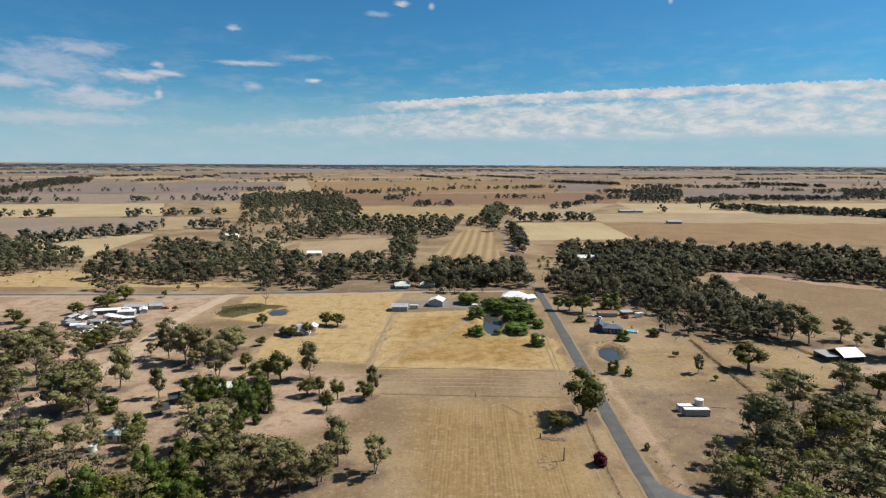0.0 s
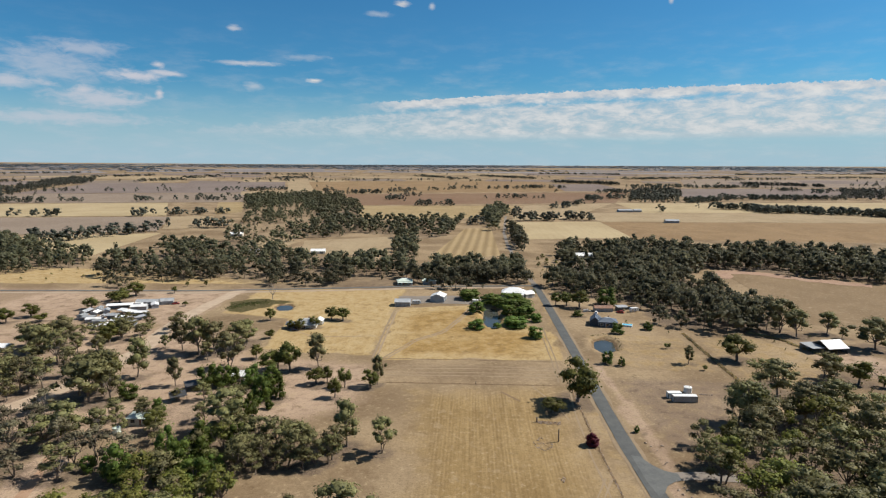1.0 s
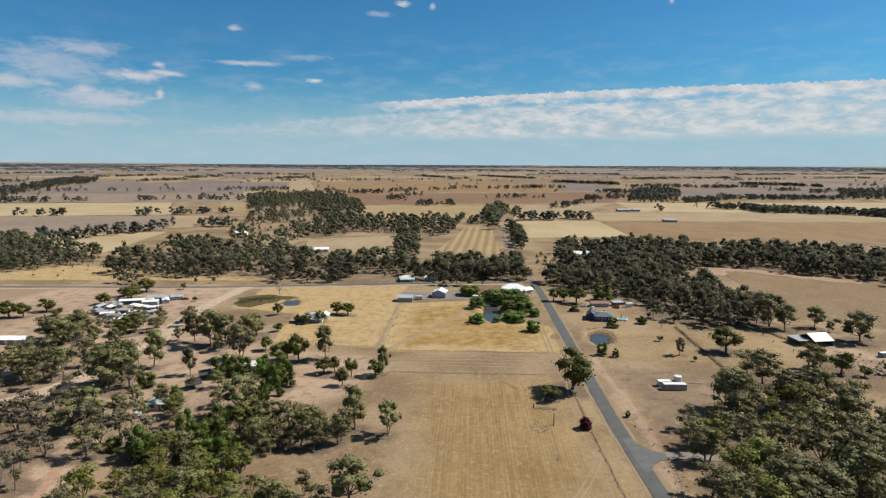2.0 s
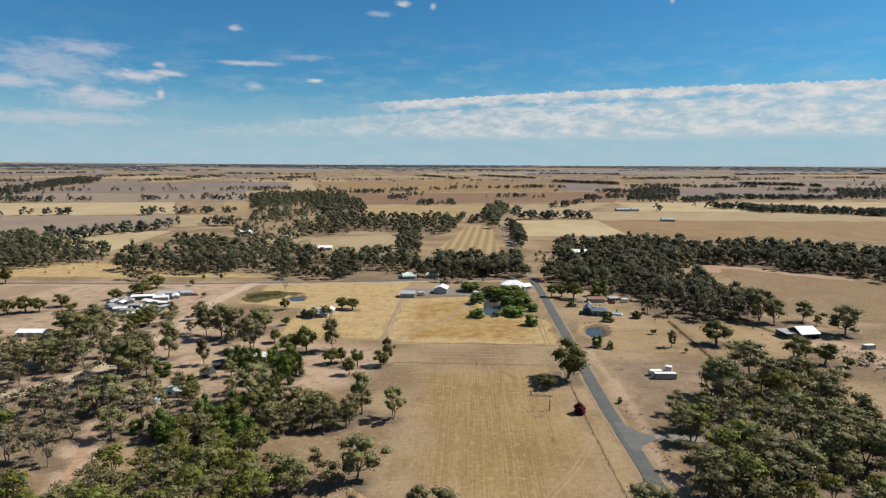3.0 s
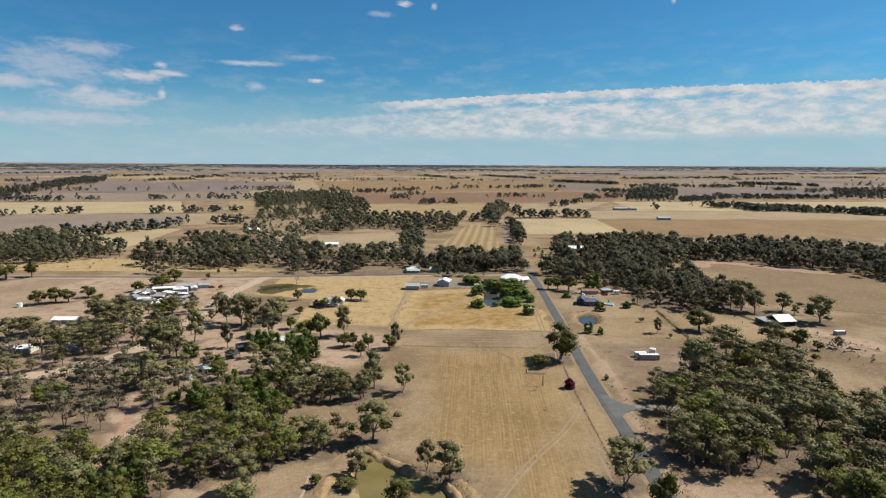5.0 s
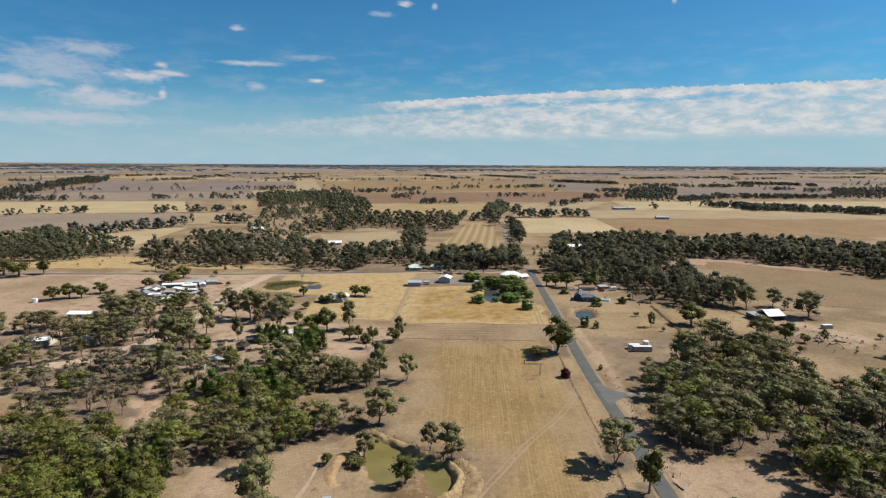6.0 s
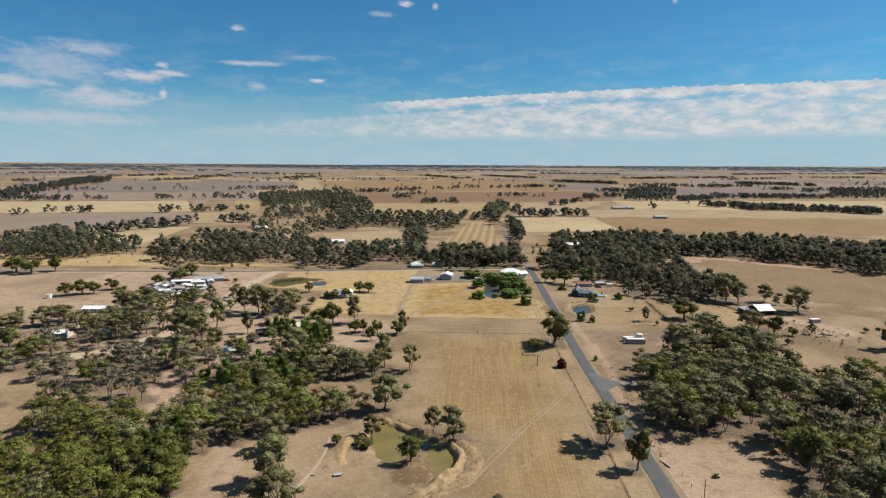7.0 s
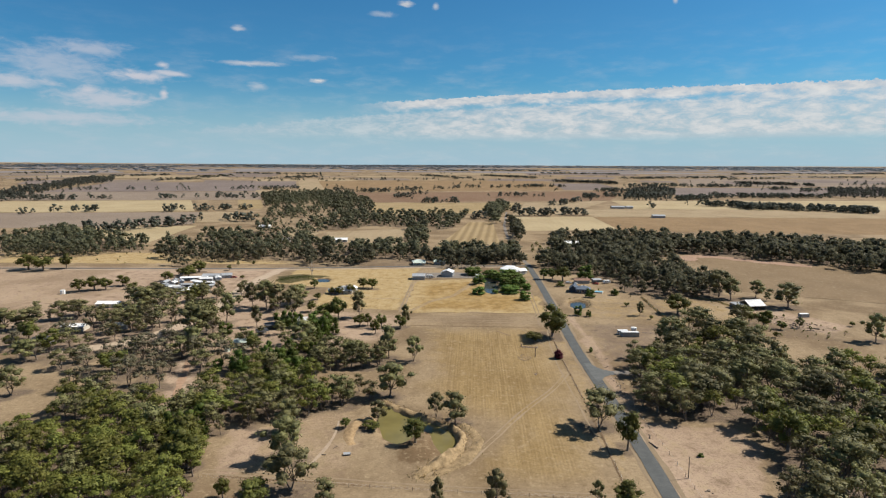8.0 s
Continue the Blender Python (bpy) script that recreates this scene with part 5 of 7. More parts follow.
def scatter(outline, apart, tries=4000, keep_off=()):
    """Places within an outline, none nearer to another than apart."""
    xs, ys = [p[0] for p in outline], [p[1] for p in outline]
    px = rng.uniform(min(xs), max(xs), tries)
    py = rng.uniform(min(ys), max(ys), tries)
    good = inside(px, py, outline)
    for line, gap in keep_off:
        good &= line_distance(px, py, line) > gap
    cells, out = {}, []
    for x, y in zip(px[good], py[good]):
        i, j = int(x // apart), int(y // apart)
        gap = apart * rng.uniform(0.75, 1.25)
        if all((x - a) ** 2 + (y - b) ** 2 > gap * gap for di in (-1, 0, 1) for dj in (-1, 0, 1) for a, b in cells.get((i + di, j + dj), ())):
            cells.setdefault((i, j), []).append((x, y))
            out.append((x, y))
    return out


CLEAR = (LANE_WEST, 6.0)
CLEAR_WOOD = ([(-128.7, 158.0), (-125.2, 146.9), (-120.6, 133.1), (-115.0, 118.5), (-111.8, 112.9), (-107.2, 100.7)], 5.5)
for outline, apart, mix, size, group, label in (
    (WOOD_YOUNG, 5.0, (("young", 0.85), ("gum", 0.15)), (9.2, 7.6), "stand of young gums", "slim young olive-green gum in a close stand"),
    (WOOD_STAND, 6.6, (("young", 0.65), ("gum", 0.35)), (9.8, 8.6), "west wood", "grey-olive gum among others over bare soil"),
    (WOOD_CORNER, 7.6, (("young", 0.7), ("gum", 0.3)), (9.4, 8.2), "west wood", "grey-olive gum among others over bare soil"),
    (WOOD_YARD, 13.0, (("grey", 0.8), ("gum", 0.2)), (9.5, 7.0), "house grove", "thin grey gum near houses on bare soil"),
    (WOOD_SHADY, 21, (("grey", 0.75), ("box", 0.25)), (9.5, 9.0), "house grove", "thin grey gum near houses on bare soil"),
    (WOOD_SCREEN, 9.0, (("gum", 1.0),), (8.5, 7.0), "yard screen", "grey gum screening a crowded yard"),
    (WOOD_GARDEN, 14.0, (("gum", 0.7), ("green", 0.3)), (8.0, 7.0), "garden trees", "green-grey tree in a dry garden"),
    (WOOD_GROVE, 7.5, (("gum", 0.8), ("young", 0.2)), (9.5, 7.2), "paddock grove", "grey gum in a close grove at the paddock's edge"),
    (WOOD_EAST, 9.4, (("gum", 0.66), ("young", 0.3), ("box", 0.04)), (12.6, 11.2), "east wood", "tall gum in the roadside wood, leaf litter below"),
):
    kinds, odds = [k for k, _ in mix], [o for _, o in mix]
    for x, y in scatter(outline, apart, 5000, (CLEAR, CLEAR_WOOD)):
        s = rng.uniform(0.62, 1.25)
        tree(str(rng.choice(kinds, p=odds)), x, y, size[0] * s, size[1] * s * rng.uniform(0.85, 1.2), label, group)


# woods and tree rows further off: uncountable, joined
def tree_cloud(count_leaves, clumps, size, squat, cage=CAGE, core=0.7, crown=0.36):
    """A unit tree, one metre high: domes of leaf sprays on a spread of limbs, over a bare trunk."""
    balls, limbs = [], []
    lean = rng.normal(size=2) * 0.06
    fork = (lean[0] * 0.4, lean[1] * 0.4, 0.3)
    for k in range(clumps):
        a = k * 2.4 + rng.uniform(-0.6, 0.6)
        rank = k / max(1, clumps - 1)
        r = rng.uniform(0.14, 0.22) * squat * (1.0 if clumps > 4 else 1.25)
        up = 0.84 - (0.84 - crown) * rank ** 1.3 + rng.normal() * 0.03
        out = 0.30 * squat * math.sqrt(rank) * rng.uniform(0.75, 1.15)
        spot = (math.cos(a) * out + lean[0], math.sin(a) * out + lean[1], min(up, 1.0 - 0.7 * r))
        balls.append((*spot, r))
        if k % 2 == 0:
            limbs.append([(fork, 0.009), (spot, 0.004)])
    points, faces, normals = leaf_cards(balls, count_leaves, size, 0.85, under=0.4, core=core, cage=cage, ruffled=1.2)
    tp, tf = tubes([[((0, 0, -0.03), 0.017), (fork, 0.012)]] + limbs[:2])
    return points, faces, normals, tp, tf


def woodland(name, places, pattern, leaf, label):
    """Joins trees (rows of x, y, height, drawn-in scale) into a crown mesh and a trunk mesh under one thing of kind stuff."""
    ob = tagged(new(name), label, "trees", kind="stuff")
    crown_p, crown_f, crown_n, trunk_p, trunk_f = [], [], [], [], []
    at_c = at_t = 0
    for x, y, h, *belt in places:
        lp, lf, ln, tp, tf = pattern[rng.integers(len(pattern))]
        a = rng.uniform(0, 6.2832)
        turn = np.array([[math.cos(a), -math.sin(a), 0], [math.sin(a), math.cos(a), 0], [0, 0, 1]])
        sx, sy, k = (float(v) for v in drawn_in(np.float64(x), np.float64(y)))
        base = np.array([sx, sy, height(sx, sy)])
        wide = h * k * rng.uniform(0.8, 1.2)
        long = belt[0] * k if belt else wide
        grow = np.array([long, wide, h * k])
        if belt:
            turn = np.eye(3)
        crown_p.append((lp * grow) @ turn.T + base)
        crown_n.append(ln @ turn.T)
        crown_f.append(lf + at_c)
        at_c += len(lp)
        trunk_p.append((tp * grow) @ turn.T + base)
        trunk_f.append(tf + at_t)
        at_t += len(tp)
    for piece, p, f, m in (("crowns", crown_p, crown_f, leaf), ("trunks", trunk_p, trunk_f, BARK)):
        me = quick_mesh(piece, np.concatenate(p), np.concatenate(f))
        me.materials.append(m)
        if piece == "crowns":
            me.normals_split_custom_set_from_vertices(np.concatenate(crown_n).tolist())
        new(piece, me).parent = ob
    return ob


MIDDLE_TREES = [tree_cloud(225, k, 0.094, s, BLOCK_CAGE, 0.62, c) for k, s, c in ((8, 1.0, 0.26), (7, 1.15, 0.3), (9, 1.3, 0.26), (7, 1.1, 0.24), (9, 1.4, 0.3), (6, 0.85, 0.22), (7, 0.8, 0.24), (8, 1.2, 0.36), (6, 0.95, 0.28), (8, 1.5, 0.36))]
LOOSE_TREES = [tree_cloud(84, k, 0.128, s, BLOCK_CAGE, 0.7, c) for k, s, c in ((8, 1.0, 0.26), (7, 1.15, 0.3), (9, 1.3, 0.26), (7, 1.1, 0.24), (9, 1.4, 0.3), (6, 0.85, 0.22), (7, 0.8, 0.24), (8, 1.2, 0.36), (6, 0.95, 0.28), (8, 1.5, 0.36))]
FAR_TREES = [tree_cloud(40, 6, 0.145, s, BLOCK_CAGE, 0.82, c) for s, c in ((1.2, 0.24), (1.4, 0.28), (1.3, 0.22), (1.05, 0.26), (1.5, 0.28), (0.9, 0.2))]
BELT_TREES = [tree_cloud(12, 3, 0.36, s, BLOCK_CAGE, 0.78) for s in (1.1, 1.3, 1.2)]


def near_and_far(places, split, leaf, label):
    """A wood in two stuffs: fine crowns this side of the split, coarser ones beyond it."""
    for rows, pattern in (([p for p in places if p[1] < split], MIDDLE_TREES), ([p for p in places if p[1] >= split], LOOSE_TREES)):
        if rows:
            woodland("woodland", rows, pattern, leaf, label)


def sized(spots, low, high, thin=0.0):
    """Gives each place a tree's height, one in four a sapling's; thin leaves gaps of some 40 m."""
    return [(x, y, rng.uniform(low, high) if rng.uniform() > 0.25 else rng.uniform(0.4, 0.7) * low) for x, y in spots if value_noise(np.float64(x), np.float64(y), 42, 6) >= thin]


ROAD_LINE = [(52, 0), (51, 300), (49, 420), (44, 520), (42, 650), (44, 800), (60, 1000)]
CROSS_LINE = [(-900, 340), (-357, 380), (-186, 391), (-103, 404), (-42, 415), (46, 424)]
off_roads = ((ROAD_LINE, 9.0), (CROSS_LINE, 9.0))
near_and_far(sized(scatter(WOOD_NORTH_EAST, 7.8, 30000, off_roads + (([(99, 512), (108, 556)], 11.0),)), 9, 17, 0.1), 450, WOOD_LEAF, "close dark gum wood beyond the house")
near_and_far(sized([p for p in scatter(WOOD_MIDDLE, 8.6, 18000, off_roads) if value_noise(np.array([p[0]]), np.array([p[1]]), 38, 31)[0] > 0.3], 7.5, 16, 0.26), 450, WOOD_LEAF, "loose grey-green gum wood along the cross road")
near_and_far(sized(scatter([(-30, 402), (46, 430), (43, 500), (-20, 490), (-60, 470)], 8.5, 3000, ((ROAD_LINE, 3.5), (CROSS_LINE, 8.0))), 10, 16), 450, WOOD_LEAF, "tall gums at the crossroads")
near_and_far(sized(scatter(WOOD_FAR_WEST, 8.6, 8000, off_roads), 8, 15, 0.12), 450, WOOD_LEAF, "dark gum wood along the paddocks")
near_and_far(sized(scatter(WOOD_ROAD_EAST, 8.0, 4000, off_roads), 10, 16), 450, WOOD_LEAF, "tall gums lining the road north")
near_and_far(sized(scatter(WOOD_ROAD_WEST, 9.0, 4000, off_roads), 11, 18), 450, WOOD_LEAF, "dark clump of gums beside a striped paddock")
near_and_far(sized(scatter(WOOD_VILLAGE, 11.0, 7000), 8, 15, 0.3), 450, WOOD_LEAF, "scattered gums among far village houses")
woodland("woodland", sized(scatter(WOOD_NORTH, 11.5, 22000), 10, 17, 0.2), FAR_TREES, WOOD_LEAF, "dark gum woods north of the cross road")
SHRUBS = sized(scatter([(-330, 480), (-350, 408), (-190, 415), (-150, 440), (-300, 470)], 14.0, 120), 1.2, 2.6)
SHRUBS += sized(scatter([(60, 440), (75, 440), (80, 520), (66, 560), (58, 500)], 9.0, 300), 2.0, 6.0)
SHRUBS += sized(scatter([(86, 330), (140, 318), (150, 300), (190, 300), (175, 250), (160, 250), (150, 285), (95, 305)], 12.0, 160), 0.8, 2.0)
SHRUBS += sized(scatter([(160, 250), (185, 262), (205, 225), (185, 205), (160, 215)], 5.5, 300), 0.8, 2.6)
woodland("scrub", SHRUBS, MIDDLE_TREES, BOX_LEAF, "low dry scrub on bare ground")

ROWS_WEST = [(-526, 669, -475, 633, 7), (-466, 628, -443, 658, 12), (-453, 675, -409, 732, 16), (-741, 923, -717, 926, 2), (-701, 927, -662, 943, 7), (-753, 868, -755, 889, 3), (-508, 970, -443, 1002, 11), (-438, 990, -428, 1016, 4), (-425, 783, -402, 794, 3), (-396, 811, -336, 784, 9), (-1038, 1214, -926, 1247, 22), (-945, 1307, -943, 1307, 1), (-887, 1272, -857, 1276, 5), (-756, 1309, -725, 1357, 7), (-693, 1339, -661, 1365, 3), (-630, 1347, -528, 1360, 13), (-1264, 1685, -1150, 1702, 10), (-1108, 1708, -1103, 1746, 3), (-1024, 1720, -982, 1727, 3), (-913, 1737, -911, 1775, 3), (-844, 1785, -833, 1787, 1), (-784, 1794, -725, 1842, 7), (-552, 943, -536, 980, 7)]
ROWS_NORTH = [(-670, 1773, -589, 1905, 16), (-853, 2614, -852, 2784, 4), (-787, 2797, -213, 3011, 16), (-1049, 2835, -1009, 2942, 6), (-473, 1803, -409, 1775, 5), (-390, 1674, -241, 1695, 24), (-267, 1760, -179, 1885, 14), (-198, 1424, -176, 1427, 5), (-165, 1383, -157, 1644, 8), (-114, 1231, -43, 1240, 12), (-70, 2030, 147, 2064, 18), (160, 2114, 263, 2179, 18), (257, 2129, 336, 2142, 7), (36, 1503, 183, 1522, 10), (-63, 2769, 114, 2982, 7), (163, 1165, 210, 1234, 8), (216, 1270, 271, 1352, 6), (155, 949, 174, 983, 4), (64, 930, 201, 944, 20), (3, 867, 15, 868, 4), (65, 940, 87, 1058, 5), (-150, 1851, -67, 1943, 4)]
ROWS_EAST = [(402, 1857, 489, 1799, 18), (283, 1462, 326, 1491, 7), (349, 1518, 388, 1548, 5), (481, 1377, 603, 1479, 20), (623, 1528, 741, 1544, 18), (756, 1545, 926, 1543, 28), (487, 1201, 529, 1205, 8), (539, 1206, 558, 1121, 14), (558, 1121, 614, 1127, 16), (620, 1128, 642, 1079, 16), (660, 1106, 733, 1041, 34), (779, 2263, 1095, 2315, 26), (1018, 2025, 1089, 2077, 8), (1065, 1880, 1237, 2057, 9), (1372, 3241, 1789, 3545, 14), (2145, 3877, 2530, 3964, 20), (581, 2231, 817, 2379, 18), (424, 1553, 485, 1511, 14), (360, 1142, 362, 1142, 1), (1544, 2501, 1762, 2599, 5)]
for name_rows, thick in ((ROWS_WEST, 1.3), (ROWS_NORTH, 1.6), (ROWS_EAST, 2.0)):
    spots = []
    for ax, ay, bx, by, count in name_rows:
        for s in rng.uniform(0, 1, int(count * thick * (1.5 if thick > 1.9 else 1))):
            wide = 0.0035 * math.hypot(ax, ay) * thick + 2
            spots.append((ax + (bx - ax) * s + rng.normal() * wide, ay + (by - ay) * s + rng.normal() * wide, rng.uniform(9, 16)))
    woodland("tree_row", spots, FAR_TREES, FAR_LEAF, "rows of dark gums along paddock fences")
# belts and scattered trees on the far plain
WOOD_PLAIN_WEST = [(-1199, 1343), (-1402, 1664), (-1537, 1983), (-1824, 2502), (-2048, 3036), (-1836, 2864), (-1552, 2403), (-1427, 2001), (-1239, 1586), (-1126, 1376), (-1038, 1214), (-1015, 1127)]
WOOD_PLAIN_EAST = [(951, 1570), (1241, 2058), (1423, 2085), (1509, 2018), (1135, 1499), (1060, 1536)]
WOOD_BEND = [(373, 1406), (525, 1951), (670, 2147), (652, 1893), (524, 1516), (424, 1331)]
BELTS = [(379, 2774, 620, 2528, 60), (52, 3974, 361, 3350, 40), (-108, 3136, -25, 3265, 8), (-1469, 2573, -1344, 2773, 22), (-1476, 3053, -1509, 3572, 12), (-2035, 3162, -1925, 3621, 24), (-1991, 2391, -1862, 2417, 8), (-1781, 4227, -1068, 4029, 40), (-354, 3869, -115, 3362, 20), (-992, 3050, -912, 3433, 10), (526, 4916, 1144, 4640, 30), (828, 3338, 1621, 3757, 24), (1165, 2625, 1384, 2417, 50), (2106, 4905, 3747, 5606, 30), (-3147, 3819, -2800, 4376, 34), (-735, 5687, 965, 6300, 40)]
woodland("far_wood", sized(scatter(WOOD_PLAIN_WEST, 17, 16000), 12, 18), FAR_TREES, FAR_LEAF, "dense dark wood on the plain")
woodland("far_wood", sized(scatter(WOOD_PLAIN_EAST, 17, 9000), 11, 17, 0.15), FAR_TREES, FAR_LEAF, "dense dark wood beyond straw paddocks")
woodland("far_wood", sized(scatter(WOOD_BEND, 15, 6000), 11, 18, 0.2), FAR_TREES, FAR_LEAF, "loose dark wood beside a farm track")
spots = []
for ax, ay, bx, by, count in BELTS:
    length = math.hypot(bx - ax, by - ay)
    for s in rng.uniform(0, 1, int(count * (2.1 if ax > 0 else 1.5))):
        away = 0.004 * math.hypot(ax, ay)
        spots.append((ax + (bx - ax) * s + rng.normal() * away, ay + (by - ay) * s + rng.normal() * away, rng.uniform(11, 17), max(16.0, length / count * rng.uniform(0.8, 1.5))))
woodland("tree_belt", spots, FAR_TREES, FAR_LEAF, "dense dark shelter belts on the plain")
spots = []
for _ in range(190):
    d, a = rng.uniform(1500, 5000), rng.uniform(-0.95, 0.85)
    spots.append((d * math.sin(a), d * math.cos(a), rng.uniform(9, 14)))
woodland("far_trees", spots, FAR_TREES, FAR_LEAF, "scattered trees out on the plain")
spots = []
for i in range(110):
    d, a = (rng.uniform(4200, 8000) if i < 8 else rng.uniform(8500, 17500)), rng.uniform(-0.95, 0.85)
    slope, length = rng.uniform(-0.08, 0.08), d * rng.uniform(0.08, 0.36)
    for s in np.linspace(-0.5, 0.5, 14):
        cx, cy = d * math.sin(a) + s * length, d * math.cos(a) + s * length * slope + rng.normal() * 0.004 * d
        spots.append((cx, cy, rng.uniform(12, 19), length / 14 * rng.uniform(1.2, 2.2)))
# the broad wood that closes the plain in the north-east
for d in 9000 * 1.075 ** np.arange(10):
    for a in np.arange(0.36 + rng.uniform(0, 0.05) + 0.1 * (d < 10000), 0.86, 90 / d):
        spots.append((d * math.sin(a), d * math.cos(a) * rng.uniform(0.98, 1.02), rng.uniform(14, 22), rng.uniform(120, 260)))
woodland("shelter_belt", spots, BELT_TREES, HAZED_BELT_LEAF, "long dark belts of trees out to the horizon")


# ---- buildings ----
def slab(corners, thick):
    """A flat plate from corners in order, thickened downwards."""
    bm = bmesh.new()
    top = [bm.verts.new(c) for c in corners]
    low = [bm.verts.new((c[0], c[1], c[2] - thick)) for c in corners]
    bm.faces.new(top)
    bm.faces.new(list(reversed(low)))
    for i in range(len(corners)):
        j = (i + 1) % len(corners)
        bm.faces.new((top[i], low[i], low[j], top[j]))
    bmesh.ops.recalc_face_normals(bm, faces=bm.faces)
    return bm


def opening(parent, x, y, z, w, h, face, m=None, name="window"):
    """A window or door set proud on a wall: a frame with its pane. face: 0 front, 1 back, 2 left, 3 right."""
    wide = (w, 0.10) if face < 2 else (0.10, w)
    frame_ob = part(name, block(x, y, z, wide[0] + (0.16 if face < 2 else 0), wide[1] + (0.16 if face > 1 else 0), h + 0.16, 0.02), TANK_WHITE, parent)
    out = {0: (0, -0.06), 1: (0, 0.06), 2: (-0.06, 0), 3: (0.06, 0)}[face]
    part("pane" if name == "window" else "leaf", block(x + out[0], y + out[1], z + 0.08, wide[0] - (0.08 if face < 2 else 0.04), wide[1] - (0.04 if face < 2 else 0.08), h), m or GLASS, frame_ob)
    return frame_ob


def gable_shed(x, y, turn, w, d, eave, ridge, wall_m, roof_m, label, open_front=False, doors=1, name="shed", open_end=False):
    """A steel shed: ridge along its length w (local x), gables at both ends; the long front looks to local -y."""
    ob = thing(name, x, y, turn, label, "shed")
    over = 0.35
    for s in (1,) if open_end else (-1, 1):
        part("gable_wall", moved(prism([(-d / 2, -0.3), (d / 2, -0.3), (d / 2, eave), (0, ridge), (-d / 2, eave)], 0.12), s * (w / 2 - 0.06), 0, 0), wall_m, ob)
    part("back_wall", block(0, d / 2 - 0.06, -0.3, w - 0.26, 0.12, eave + 0.3), wall_m, ob)
    if open_front:
        count = max(2, int(w / 4))
        for i in range(count + 1):
            part("post", block(-w / 2 + 0.3 + (w - 0.6) * i / count, -d / 2 + 0.15, -0.3, 0.2, 0.2, eave + 0.2), DARK_STEEL, ob)
    else:
        part("front_wall", block(0, -d / 2 + 0.06, -0.3, w - 0.26, 0.12, eave + 0.3), wall_m, ob)
        for i in range(doors):
            cx = -w / 2 + w * (i + 0.5) / doors
            door = part("roller_door", block(cx, -d / 2 - 0.03, 0, min(3.0, w / doors * 0.7), 0.06, min(2.8, eave - 0.3)), DARK_STEEL, ob)
            for k in range(4):
                part("slat", block(cx, -d / 2 - 0.075, 0.2 + k * 0.6, min(2.9, w / doors * 0.66), 0.03, 0.5), GREY_WALL, door)
    rise = (ridge - eave) / (d / 2)
    for s in (-1, 1):
        roof = part("roof", slab([(-w / 2 - over, 0, ridge + 0.12), (w / 2 + over, 0, ridge + 0.12), (w / 2 + over, s * (d / 2 + over), eave + 0.12 - rise * over), (-w / 2 - over, s * (d / 2 + over), eave + 0.12 - rise * over)], 0.10), roof_m, ob)
        for k in range(int(w / 1.5) + 1):
            rx = -w / 2 + k * 1.5
            part("sheet_rib", slab([(rx - 0.04, s * 0.1, ridge + 0.17), (rx + 0.04, s * 0.1, ridge + 0.17), (rx + 0.04, s * (d / 2 + over), eave + 0.17 - rise * over), (rx - 0.04, s * (d / 2 + over), eave + 0.17 - rise * over)], 0.05), roof_m, roof)
    part("ridge_cap", prism([(-0.3, ridge + 0.06), (0.3, ridge + 0.06), (0, ridge + 0.26)], w + 2 * over), roof_m, ob)
    return ob


def moved(bm, x, y, z):
    bmesh.ops.translate(bm, verts=bm.verts, vec=(x, y, z))
    return bm


